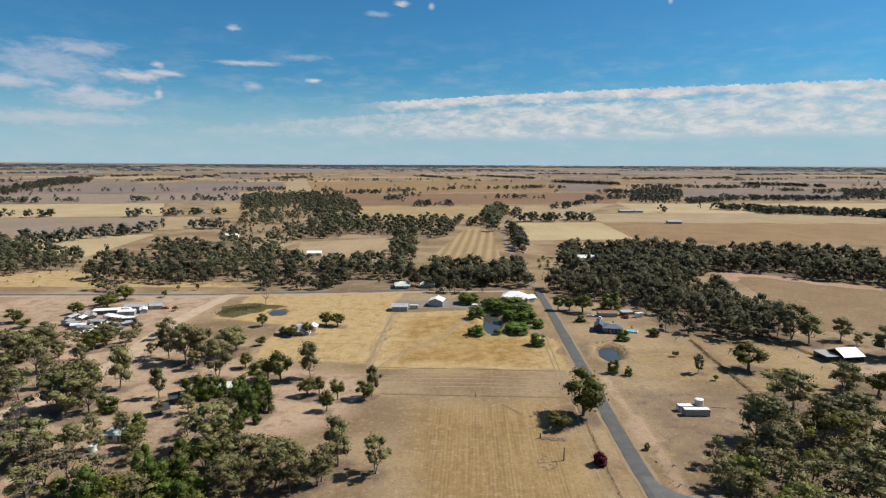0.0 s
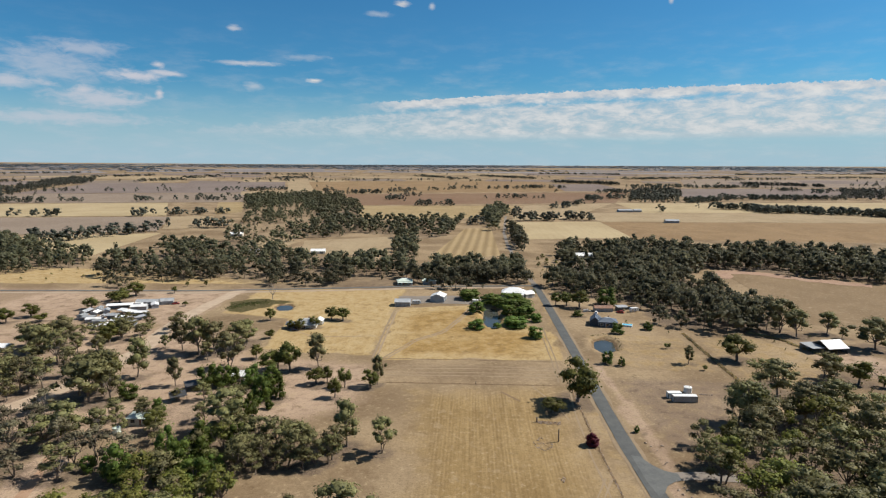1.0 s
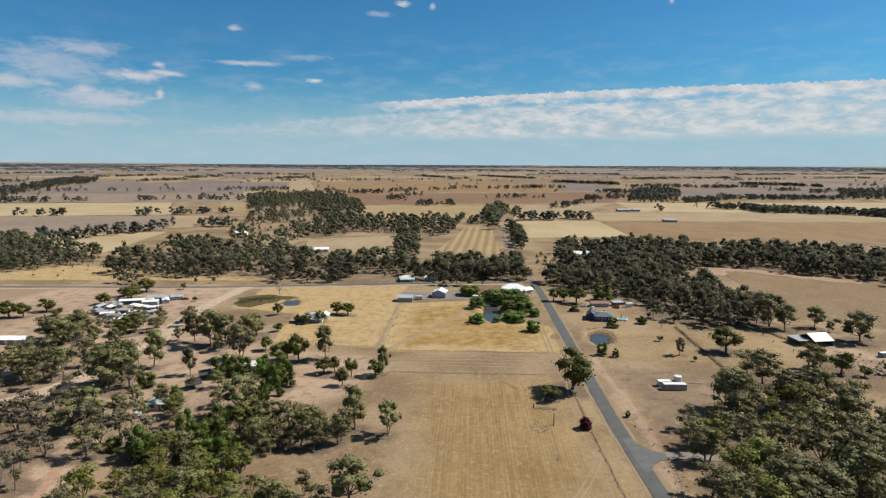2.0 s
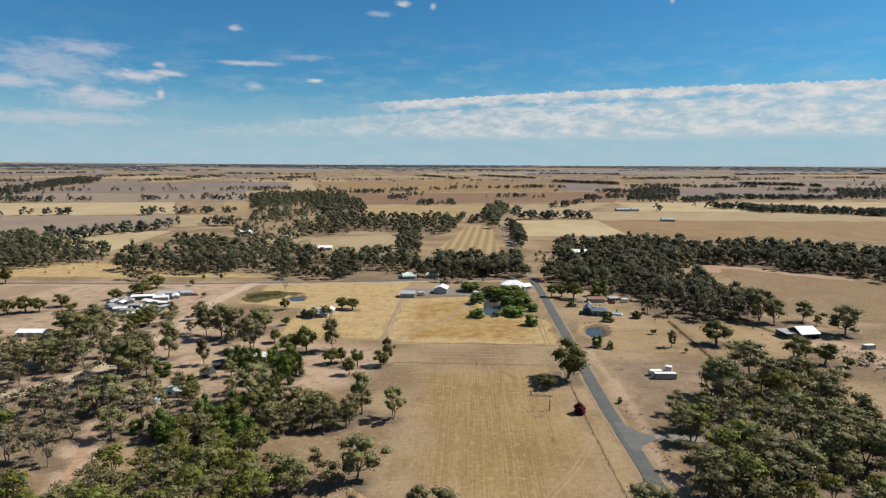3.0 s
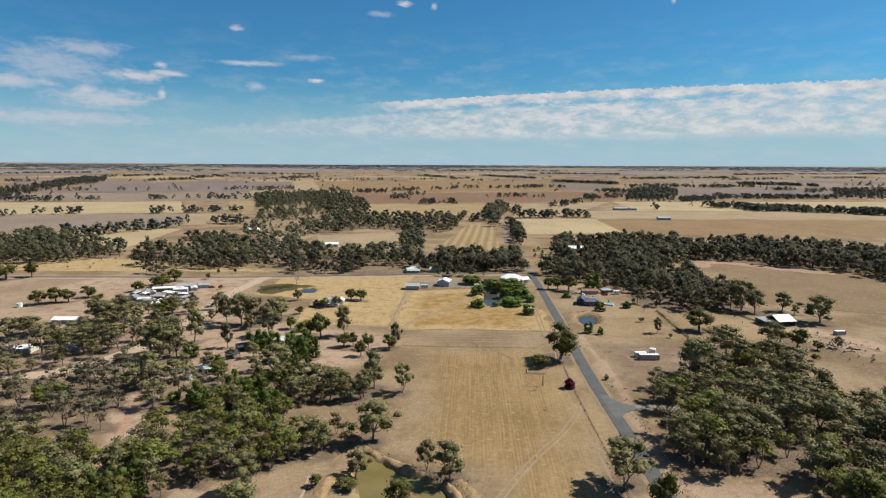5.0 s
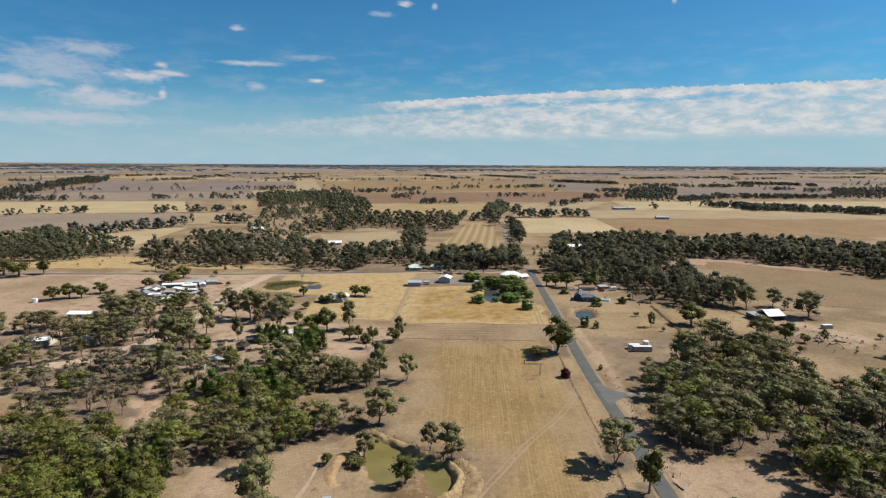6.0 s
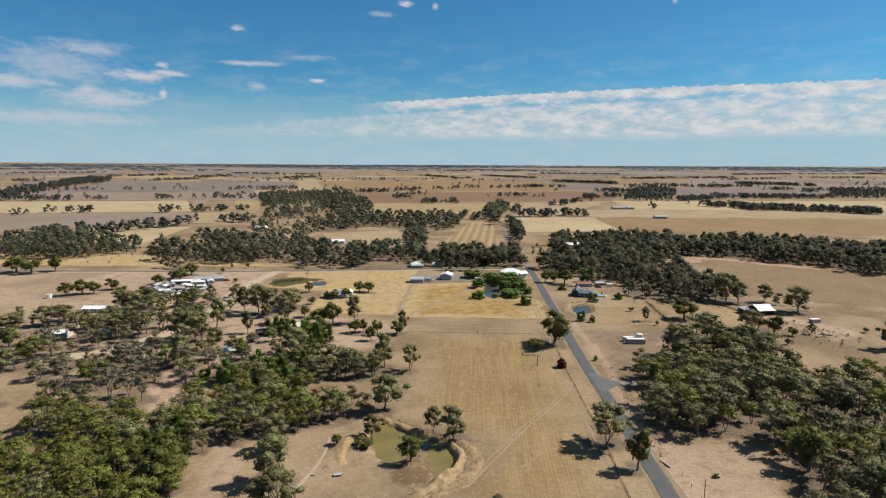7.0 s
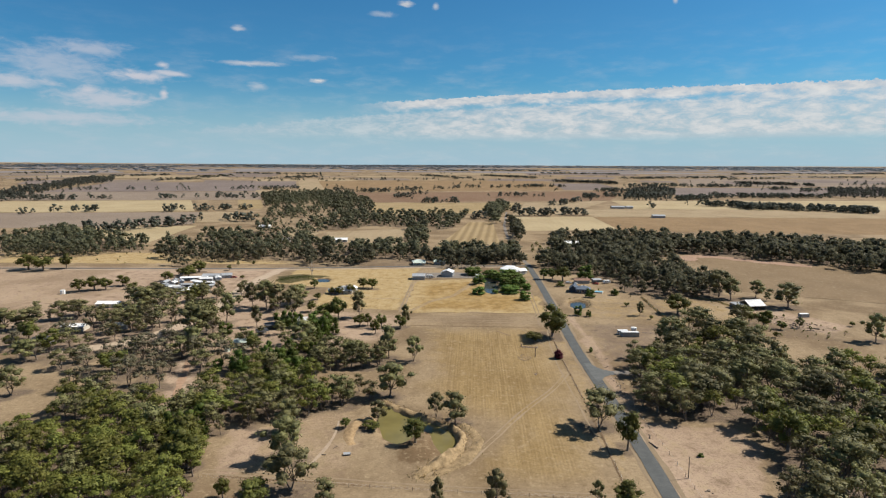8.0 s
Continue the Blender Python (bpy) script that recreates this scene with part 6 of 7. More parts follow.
def hip_house(x, y, turn, w, d, eave, ridge, wall_m, roof_m, label, veranda=True, windows=3):
    """A house with a hipped roof, front to local -y, verandah along the front."""
    ob = thing("house", x, y, turn, label, "house")
    wall = part("wall", block(0, 0, -0.3, w, d, eave + 0.3, 0.03), wall_m, ob)
    over, half = 0.5, d / 2
    run = max(0.6, w / 2 - half)
    bm = bmesh.new()
    low = [bm.verts.new(c) for c in ((-w / 2 - over, -half - over, eave), (w / 2 + over, -half - over, eave), (w / 2 + over, half + over, eave), (-w / 2 - over, half + over, eave))]
    up = [bm.verts.new(c) for c in ((-w / 2 - over, -half - over, eave + 0.16), (w / 2 + over, -half - over, eave + 0.16), (w / 2 + over, half + over, eave + 0.16), (-w / 2 - over, half + over, eave + 0.16))]
    a, b = bm.verts.new((-run, 0, ridge)), bm.verts.new((run, 0, ridge))
    bm.faces.new(list(reversed(low)))
    for i in range(4):
        bm.faces.new((low[i], low[(i + 1) % 4], up[(i + 1) % 4], up[i]))
    bm.faces.new((up[0], up[1], b, a))
    bm.faces.new((up[1], up[2], b))
    bm.faces.new((up[2], up[3], a, b))
    bm.faces.new((up[3], up[0], a))
    bmesh.ops.recalc_face_normals(bm, faces=bm.faces)
    roof = part("roof", bm, roof_m, ob)
    part("ridge_cap", prism([(-0.22, ridge - 0.10), (0.22, ridge - 0.10), (0, ridge + 0.1)], 2 * run + 0.3), WHITE_ROOF, roof)
    part("chimney", block(run * 0.5, half * 0.4, ridge - 1.2, 0.7, 0.7, 1.9, 0.03), BRICK_WALL, roof)
    for i in range(windows):
        opening(ob, -w / 2 + w * (i + 0.5) / windows, -half - 0.02, 0.9, 1.5, 1.2, 0)
    opening(ob, -w / 2 + w * 0.66 / windows + 1.9, -half - 0.02, 0.0, 0.9, 2.05, 0, BRICK_WALL, "door")
    for i in range(2):
        opening(ob, w / 2 + 0.02, -half + d * (i + 0.5) / 2, 0.9, 1.4, 1.2, 3)
        opening(ob, -w / 2 - 0.02, -half + d * (i + 0.5) / 2, 0.9, 1.4, 1.2, 2)
    if veranda:
        deep = 2.2
        part("verandah_roof", slab([(-w / 2, -half - 0.35, eave - 0.05), (w / 2, -half - 0.35, eave - 0.05), (w / 2, -half - deep, eave - 0.55), (-w / 2, -half - deep, eave - 0.55)], 0.08), roof_m, ob)
        for i in range(5):
            part("post", block(-w / 2 + 0.2 + (w - 0.4) * i / 4, -half - deep + 0.15, -0.3, 0.13, 0.13, eave - 0.38), TANK_WHITE, ob)
        part("floor_deck", block(0, -half - deep / 2, -0.3, w, deep - 0.1, 0.5), POST_WOOD, ob)
    return ob


def carport(x, y, turn, w, d, h, roof_m, label):
    """A flat-roofed open shelter on posts with a back wall."""
    ob = thing("carport", x, y, turn, label, "carport")
    part("roof", slab([(-w / 2, -d / 2, h), (w / 2, -d / 2, h), (w / 2, d / 2, h + 0.45), (-w / 2, d / 2, h + 0.45)], 0.12), roof_m, ob)
    for sx in (-1, 0, 1):
        for sy in (-1, 1):
            part("post", block(sx * (w / 2 - 0.2), sy * (d / 2 - 0.2), -0.3, 0.12, 0.12, h + (0.5 if sy > 0 else 0.2)), DARK_STEEL, ob)
    part("back_wall", block(0, d / 2 - 0.35, -0.3, w - 0.8, 0.08, h + 0.25), GREY_WALL, ob)
    part("fascia", block(0, -d / 2 - 0.03, h - 0.2, w, 0.05, 0.22), roof_m, ob)
    return ob


def water_tank(x, y, r, h, m, label):
    ob = thing("water_tank", x, y, rng.uniform(0, 360), label, "tank")
    part("wall", drum(0, 0, -0.2, r, h + 0.2), m, ob)
    for k in range(4):
        part("hoop", drum(0, 0, 0.2 + k * (h - 0.4) / 3, r + 0.03, 0.08), m, ob)
    lid = part("lid", drum(0, 0, h, r + 0.08, 0.35, r2=0.3), m, ob)
    part("hatch", drum(r * 0.4, 0, h + 0.1, 0.3, 0.2), DARK_STEEL, lid)
    part("pipe", block(r + 0.06, 0, 0, 0.08, 0.08, h), GREY_WALL, ob)
    return ob


def container(x, y, turn, length, wide, h, side_m, roof_m, label):
    """A steel storage box with ribbed sides, doors at one end."""
    ob = thing("storage_container", x, y, turn, label, "container")
    part("body", block(0, 0, 0.12, length, wide, h - 0.2, 0.03), side_m, ob)
    part("roof", block(0, 0, h - 0.08, length + 0.06, wide + 0.06, 0.12, 0.02), roof_m, ob)
    for i in range(int(length / 0.6)):
        for s in (-1, 1):
            part("side_rib", block(-length / 2 + 0.3 + i * 0.6, s * (wide / 2 + 0.02), 0.2, 0.22, 0.06, h - 0.4), side_m, ob)
    for s in (-1, 1):
        leaf = part("door", block(length / 2 + 0.04, s * wide / 4, 0.2, 0.07, wide / 2 - 0.06, h - 0.4, 0.01), side_m, ob)
        part("lock_rod", block(length / 2 + 0.1, s * wide / 4, 0.25, 0.05, 0.05, h - 0.5), ZINC, leaf)
    for sx in (-1, 1):
        for sy in (-1, 1):
            part("corner_post", block(sx * (length / 2 - 0.06), sy * (wide / 2 - 0.06), -0.15, 0.18, 0.18, h + 0.1), DARK_STEEL, ob)
    return ob


def wheel(parent, x, y, r, wide=0.22):
    bm = bmesh.new()
    bmesh.ops.create_cone(bm, cap_ends=True, segments=16, radius1=r, radius2=r, depth=wide, matrix=pose(x, y, r, 90, 0, 0))
    bmesh.ops.bevel(bm, geom=[e for e in bm.edges if e.is_manifold and len(e.link_faces[0].verts) != len(e.link_faces[1].verts)], offset=0.03, segments=1, affect="EDGES")
    tyre = part("wheel", bm, TYRE, parent)
    bm = bmesh.new()
    bmesh.ops.create_cone(bm, cap_ends=True, segments=12, radius1=r * 0.6, radius2=r * 0.6, depth=wide + 0.03, matrix=pose(x, y, r, 90, 0, 0))
    part("rim", bm, ZINC, tyre)


def car(x, y, turn, paint, label, tray=False):
    """A parked car or utility: body, cabin, glass, four wheels, lamps."""
    ob = thing("utility" if tray else "car", x, y, turn, label, "car")
    side = [(-2.25, 0.35), (2.2, 0.35), (2.28, 0.75), (1.2, 0.98), (-2.2, 1.0), (-2.3, 0.6)]
    bm = prism([(a, u) for a, u in side], 1.74, "y")
    bmesh.ops.bevel(bm, geom=bm.edges[:], offset=0.06, segments=2, affect="EDGES")
    body = part("body", bm, paint, ob)
    cab = [(-0.35, 0.95), (1.15, 0.95), (0.55, 1.5), (-0.25, 1.52)] if tray else [(-1.9, 0.95), (1.15, 0.95), (0.5, 1.46), (-1.4, 1.48)]
    bm = prism(cab, 1.5, "y")
    bmesh.ops.bevel(bm, geom=bm.edges[:], offset=0.07, segments=2, affect="EDGES")
    part("cabin_glass", bm, GLASS, ob)
    part("cabin_roof", block(0.15 if tray else -0.45, 0, 1.47, 0.75 if tray else 1.8, 1.4, 0.07, 0.03), paint, ob)
    if tray:
        part("tray", block(-1.35, 0, 0.95, 1.8, 1.8, 0.35, 0.02), ZINC, ob)
    for sx in (-1.4, 1.4):
        for sy in (-0.8, 0.8):
            wheel(ob, sx, sy, 0.34)
    for sy in (-0.6, 0.6):
        part("headlight", block(2.24, sy, 0.62, 0.08, 0.3, 0.14, 0.02), TANK_WHITE, body)
        part("tail_light", block(-2.27, sy, 0.68, 0.06, 0.25, 0.16, 0.02), PAINT_RED, body)
    part("bumper", block(2.28, 0, 0.36, 0.12, 1.6, 0.16, 0.03), DARK_STEEL, body)
    return ob


def caravan(x, y, turn, label):
    ob = thing("caravan", x, y, turn, label, "caravan")
    bm = prism([(-2.6, 0.5), (2.5, 0.5), (2.75, 1.4), (2.4, 2.6), (-2.5, 2.65), (-2.75, 1.5)], 2.3, "y")
    bmesh.ops.bevel(bm, geom=bm.edges[:], offset=0.12, segments=2, affect="EDGES")
    shell = part("shell", bm, PAINT_WHITE, ob)
    part("stripe", block(0, 0, 1.05, 4.9, 2.34, 0.18), GREY_WALL, shell)
    for i in range(3):
        opening(shell, -1.6 + 1.6 * i, -1.16, 1.45, 0.9, 0.6, 0)
    part("door", block(1.9, -1.17, 0.6, 0.65, 0.05, 1.8), CREAM_WALL, shell)
    for sy in (-1.0, 1.0):
        wheel(ob, -0.2, sy, 0.33)
    part("drawbar", block(3.2, 0, 0.42, 1.5, 0.12, 0.1), DARK_STEEL, ob)
    part("jockey_wheel", block(3.7, 0, -0.02, 0.12, 0.12, 0.5), DARK_STEEL, ob)
    return ob


# sheds on the gravel yard by the cross road
gable_shed(-42.2, 358.5, 2, 9.6, 8.2, 2.9, 4.1, GREY_WALL, ZINC, "grey steel farm shed on a gravel yard", doors=2)
gable_shed(-20.2, 372.0, 82, 9.5, 9.0, 3.6, 5.2, GREY_WALL, WHITE_ROOF, "pale steel shed with a gabled front", doors=2)
caravan(-34.0, 361.5, 8, "white caravan parked beside a grey shed")
car(-33.5, 365.5, 20, PAINT_WHITE, "white utility parked at the sheds", True)
# house with the white roofs behind the green shrubs
hip_house(30.0, 388.0, -8, 15.0, 10.0, 3.2, 6.4, CREAM_WALL, WHITE_ROOF, "cream house with a bright white hipped roof")
gable_shed(39.5, 386.0, 30, 7.0, 6.0, 2.8, 4.4, CREAM_WALL, WHITE_ROOF, "small white-roofed shed beside a house")
water_tank(3.8, 366.0, 1.9, 2.4, TANK_WHITE, "round white water tank by the shrubs")
# blue-roofed house with its yard
hip_house(77.0, 316.0, -6, 10.0, 7.5, 2.8, 4.8, SHADE_NAVY_WALL, BLUE_ROOF, "house with shade-dark walls and a blue-grey hipped roof", False, windows=3)
gable_shed(71.2, 319.6, 76, 10.0, 5.4, 2.8, 4.8, SHADE_NAVY_WALL, BLUE_ROOF, "blue-grey roofed wing beside a house with shade-dark walls")
gable_shed(82.0, 350.0, 2, 11.0, 5.0, 2.4, 3.4, GREY_WALL, RUST_ROOF, "low shed with a rusty brown roof")
carport(94.0, 353.0, 12, 7.0, 4.5, 2.3, ZINC, "zinc-roofed carport in a cluttered yard")
car(76.5, 343.0, 70, PAINT_WHITE, "white car parked in the house yard")
car(72.0, 347.5, 15, PAINT_WHITE, "white utility parked in the house yard", True)
car(91.5, 345.5, 150, PAINT_RED, "red car parked beside a shed")
caravan(100.5, 349.0, 20, "white caravan under the edge of the wood")
# house in the gold paddock
hip_house(-89.0, 304.5, 6, 10.5, 7.0, 2.8, 4.8, CREAM_WALL, ZINC, "zinc-roofed house shaded by trees in a paddock")
carport(-97.0, 302.0, 10, 6.0, 5.0, 2.4, BLUE_ROOF, "blue-grey carport beside a zinc-roofed house")
gable_shed(-84.0, 310.5, 90, 5.0, 4.5, 2.4, 3.6, CREAM_WALL, WHITE_ROOF, "small cream shed behind a house")
car(-94.0, 296.0, 5, PAINT_BLUE, "dark blue car parked by the house")
# hay shed
# dark walls put the shade of the open inside into their colour
gable_shed(175.2, 277.0, 12.0, 10.5, 11.0, 2.9, 5.4, DARK_STEEL, WHITE_ROOF, "open hay shed with a bright white roof", True, name="hay_shed", open_end=True)
carport(166.4, 276.2, 12, 6.8, 9.0, 2.8, GREY_WALL, "dull grey lean-to beside the hay shed")
container(196.5, 257.5, 10, 5.5, 2.3, 2.2, GREY_WALL, WHITE_ROOF, "low pale storage box on bare soil")
# container and tank on the bare block
container(82.4, 209.2, 2, 9.0, 2.5, 2.5, GREY_WALL, WHITE_ROOF, "long grey storage container with a white roof")
container(79.6, 212.8, 4, 5.2, 2.4, 2.3, TANK_WHITE, WHITE_ROOF, "short white storage container")
water_tank(86.9, 218.6, 1.5, 2.3, TANK_WHITE, "round white water tank near the containers")
# green shed and its neighbours in the western garden
hip_house(-113.0, 180.0, 4, 8.0, 5.5, 2.5, 3.9, CREAM_WALL, GREEN_ROOF, "small hut with a pale green roof", False, 2)
carport(-110.0, 199.5, 35, 6.0, 5.0, 2.4, DARK_STEEL, "dark-roofed carport on bare soil")
carport(-108.5, 211.0, 35, 8.0, 5.5, 2.6, DARK_STEEL, "long dark-roofed carport among shrubs")
gable_shed(-96.0, 222.0, 10, 7.0, 5.0, 2.5, 3.8, CREAM_WALL, WHITE_ROOF, "cream shed behind green shrubs")
water_tank(-117.0, 171.5, 1.3, 2.0, GREEN_ROOF, "pale green water tank by the hut")
# western houses
gable_shed(-226.0, 253.5, 4, 14.0, 6.5, 2.4, 3.4, CREAM_WALL, WHITE_ROOF, "long white-roofed house among gums", doors=3)
gable_shed(-213.3, 202.5, 5, 12.0, 6.5, 2.4, 3.3, CREAM_WALL, WHITE_ROOF, "low white-roofed building among gums", doors=3)
hip_house(-213.0, 176.0, 12, 9.5, 7.0, 2.7, 4.4, CREAM_WALL, DARK_STEEL, "small dark-roofed house in deep shade", True, 2)
water_tank(-279.0, 286.0, 1.6, 2.6, TANK_WHITE, "white water tank at a paddock's edge")
gable_shed(-190.0, 206.0, 20, 6.0, 4.5, 2.4, 3.4, GREY_WALL, ZINC, "small zinc shed by the grove")
# long shed and the crowded salvage yard
gable_shed(-203.0, 349.0, 6, 13.0, 6.5, 2.6, 3.5, GREY_WALL, ZINC, "long zinc-roofed shed at the yard", doors=4)
gable_shed(-192.5, 352.5, 18, 7.5, 5.5, 2.4, 3.6, GREY_WALL, ZINC, "zinc gabled shed at the yard's corner", doors=1)
car(-186.5, 351.5, 20, PAINT_RED, "red car parked beside a zinc shed")
yard = np.random.default_rng(3)
YARD = [(-229, 324), (-220, 308), (-203, 291), (-184, 298), (-187, 314), (-196, 328), (-192, 343), (-216, 346)]
carport(-214.5, 337.5, 16, 15.0, 4.5, 2.6, WHITE_ROOF, "long white-roofed open shelter in a crowded yard")
gable_shed(-201.5, 336.0, 14, 9.0, 4.5, 2.5, 3.3, GREY_WALL, WHITE_ROOF, "white-roofed shed in a crowded yard")
placed = [(-214.5, 337.5, 7.0), (-201.5, 336.0, 5.0)]
for i in range(400):
    bx, by = yard.uniform(-229, -184), yard.uniform(291, 346)
    room = 3.4 if i < 150 else 2.4
    if len(placed) > 74 or not inside(bx, by, YARD) or any(math.hypot(bx - a, by - b) < room + r for a, b, r in placed):
        continue
    k = len(placed)
    t = 14 + yard.normal() * 14 + 90 * (k % 3 == 1)
    if i < 150:
        placed.append((bx, by, 3.0))
        w, d = yard.uniform(5.0, 8.5), yard.uniform(3.0, 4.2)
        roof_m = (ZINC, WHITE_ROOF, WHITE_ROOF, GREY_WALL)[k % 4]
        if k % 3 == 0:
            carport(bx, by, t, w, d, 2.2, roof_m, "pale-roofed open shelter in a crowded yard")
        else:
            gable_shed(bx, by, t, w, d, 2.2, 2.8, GREY_WALL, roof_m, "low pale-roofed shed in a crowded yard", k % 2 == 0)
    else:
        placed.append((bx, by, 1.4))
        if k % 6 == 0:
            caravan(bx, by, t, "old white caravan in a crowded yard")
        else:
            car(bx, by, t, (PAINT_WHITE, PAINT_WHITE, GREY_WALL, PAINT_BLUE, PAINT_WHITE)[k % 5], "old disused car in a crowded yard", k % 2 == 0)
# far houses and sheds
gable_shed(108.0, 556.0, 4, 17.0, 9.0, 3.2, 5.4, CREAM_WALL, WHITE_ROOF, "white-roofed house deep in the wood", doors=3)
gable_shed(288.0, 1118.0, 3, 26.0, 12.0, 3.2, 5.0, GREY_WALL, ZINC, "long zinc farm shed on far straw", doors=6)
gable_shed(312.0, 1122.0, 3, 14.0, 9.0, 3.0, 5.0, GREY_WALL, ZINC, "zinc farm shed on far straw", doors=3)
gable_shed(308.0, 915.0, -4, 20.0, 11.0, 3.4, 5.2, GREY_WALL, ZINC, "zinc farm shed alone in a paddock", doors=3)
gable_shed(-150.0, 568.0, 10, 14.0, 7.0, 2.8, 4.6, CREAM_WALL, WHITE_ROOF, "pale-roofed house among the middle woods", doors=2)
hip_house(-48.0, 423.0, 8, 11.0, 7.0, 2.8, 4.6, CREAM_WALL, GREEN_ROOF, "green-roofed house by the cross road", True, 3)
gable_shed(-30.0, 426.0, 4, 10.0, 6.0, 2.7, 4.0, GREY_WALL, GREEN_ROOF, "green-roofed shed by the cross road", doors=2)
gable_shed(-284.0, 700.0, 10, 15.0, 8.0, 2.8, 4.6, CREAM_WALL, WHITE_ROOF, "pale-roofed house beyond the woods", doors=2)
gable_shed(-213.0, 560.0, 10, 13.0, 7.0, 2.8, 4.6, CREAM_WALL, ZINC, "zinc-roofed house among gums", doors=2)


# ---- fences, posts, stones and small things ----
def fence(line, gap, label):
    """Posts with three wires, along a line on the plan."""
    ax, ay = line[0]
    ob = thing("fence", ax, ay, 0, label, "fence")
    base = height(ax, ay)
    post_me = bpy.data.meshes.new("post")
    bm = drum(0, 0, -0.3, 0.07, 1.5, 6, 0.06)
    bm.to_mesh(post_me)
    bm.free()
    post_me.materials.append(POST_WOOD)
    spots = []
    for (px, py), (qx, qy) in zip(line[:-1], line[1:]):
        count = max(1, int(math.hypot(qx - px, qy - py) / gap))
        spots += [(px + (qx - px) * i / count, py + (qy - py) * i / count) for i in range(count)]
    spots.append(line[-1])
    tops = []
    for x, y in spots:
        p = new("post", post_me)
        p.parent = ob
        p.matrix_basis = pose(x - ax, y - ay, height(x, y) - base, rng.uniform(-3, 3), rng.uniform(-3, 3), 0)
        tops.append((x - ax, y - ay, height(x, y) - base))
    for level in (0.4, 0.75, 1.1):
        points, faces = tubes([[((x, y, z + level), 0.006) for x, y, z in tops]])
        me = quick_mesh("wire", points, faces)
        me.materials.append(ZINC)
        new("wire", me).parent = ob
    return ob


FENCE_EAST = [(114, 303), (113.4, 270), (113, 233)]
FENCE_SHED = [(150, 306), (160, 295), (165, 278), (170, 262)]
fence([(41, 222), (41.5, 188), (41.8, 155), (43.6, 96), (43.3, 30)], 6.0, "post and wire fence along the road verge")
fence([(59.6, 140), (60.5, 110), (62.0, 80), (63.2, 40)], 6.0, "post and wire fence beside a bare block")
fence(FENCE_EAST, 6.0, "post and wire fence in rank dry grass")
fence(FENCE_SHED, 6.0, "post and wire fence below the hay shed")
fence([(-78, 57.2), (-40, 55.4), (-10, 53.9), (42, 52.4)], 6.0, "post and wire fence along a farm track")


def tufts(name, line, wide, count, tall, m, label):
    """Upright sprays of grass along a line."""
    pts = np.array(line, float)
    seg = rng.integers(0, len(pts) - 1, count)
    s = rng.uniform(0, 1, count)[:, None]
    base = pts[seg] * (1 - s) + pts[seg + 1] * s + rng.normal(size=(count, 2)) * wide
    z = terrain(base[:, 0], base[:, 1])
    a = rng.uniform(0, 6.2832, count)
    h = tall * rng.uniform(0.5, 1.3, count)
    w = h * 0.35
    cx, cy = np.cos(a) * w, np.sin(a) * w
    lean = rng.normal(size=(count, 2)) * 0.25 * h[:, None]
    p = np.stack([np.stack([base[:, 0] - cx * 0.5, base[:, 1] - cy * 0.5, z - 0.05], -1), np.stack([base[:, 0] + cx * 0.5, base[:, 1] + cy * 0.5, z - 0.05], -1),
                  np.stack([base[:, 0] + cx + lean[:, 0], base[:, 1] + cy + lean[:, 1], z + h], -1), np.stack([base[:, 0] - cx + lean[:, 0], base[:, 1] - cy + lean[:, 1], z + h * 0.8], -1)], 1)
    me = quick_mesh(name, p.reshape(-1, 3), np.arange(count * 4).reshape(-1, 4))
    me.materials.append(m)
    return tagged(new(name, me), label, "grass", kind="stuff")


tufts("tall_grass", FENCE_EAST, 0.4, 1500, 0.6, DRY_GRASS, "rank brown grass along a fence")
tufts("tall_grass", FENCE_SHED, 0.5, 1500, 0.65, DRY_GRASS, "rank brown grass along a fence")
tufts("tall_grass", [(41, 222), (41.8, 155), (43.6, 96), (43.3, 40)], 0.25, 420, 0.35, DRY_GRASS, "rank brown grass along the road fence")
tufts("tall_grass", [(-36, 223), (0, 222.6), (40, 223)], 0.3, 200, 0.3, DRY_GRASS, "brown grass along a paddock fence")
tufts("tall_grass", DAM_BANK, 1.7, 900, 0.5, DRY_GRASS, "dry grass on the bank of a dam")
tufts("rushes", [(-147.4, 342.4), (-144.9, 351.5), (-137.7, 356.5), (-129.7, 360.2)], 3.0, 900, 0.5, RUSH, "green rushes round a small dam")
tufts("tall_grass", DAM_BERM, 1.2, 350, 0.35, DRY_GRASS, "dry grass on the outer bank of a dam")
tufts("rushes", [(63, 292), (70, 296), (76, 288), (74, 272), (66, 265)], 0.6, 160, 0.35, RUSH, "green rushes round the house dam")


def stone_mesh(seed):
    """A rough stone about a metre across."""
    bm = bmesh.new()
    bmesh.ops.create_icosphere(bm, subdivisions=2, radius=0.5)
    for v in bm.verts:
        v.co *= 0.8 + 0.45 * noise.noise(v.co * 2.3 + Vector((seed * 7.1, 0, 0)))
        v.co.z *= 0.65
    me = bpy.data.meshes.new("stone")
    bm.to_mesh(me)
    bm.free()
    me.materials.append(STONE)
    return me


STONES = [stone_mesh(i) for i in range(4)]


def stone_heap(name, label, places):
    """Loose stones lying together: rows of x, y, size."""
    ob = thing(name, places[0][0], places[0][1], 0, label, "stones")
    bx, by, bz = ob.matrix_basis.translation
    for x, y, s in places:
        p = new("stone", STONES[rng.integers(4)])
        p.parent = ob
        p.matrix_basis = pose(x - bx, y - by, height(x, y) - bz + 0.12 * s, rng.uniform(-20, 20), rng.uniform(-20, 20), rng.uniform(0, 360)) @ Matrix.Diagonal((s, s * rng.uniform(0.7, 1.2), s * 0.8, 1))
    return ob


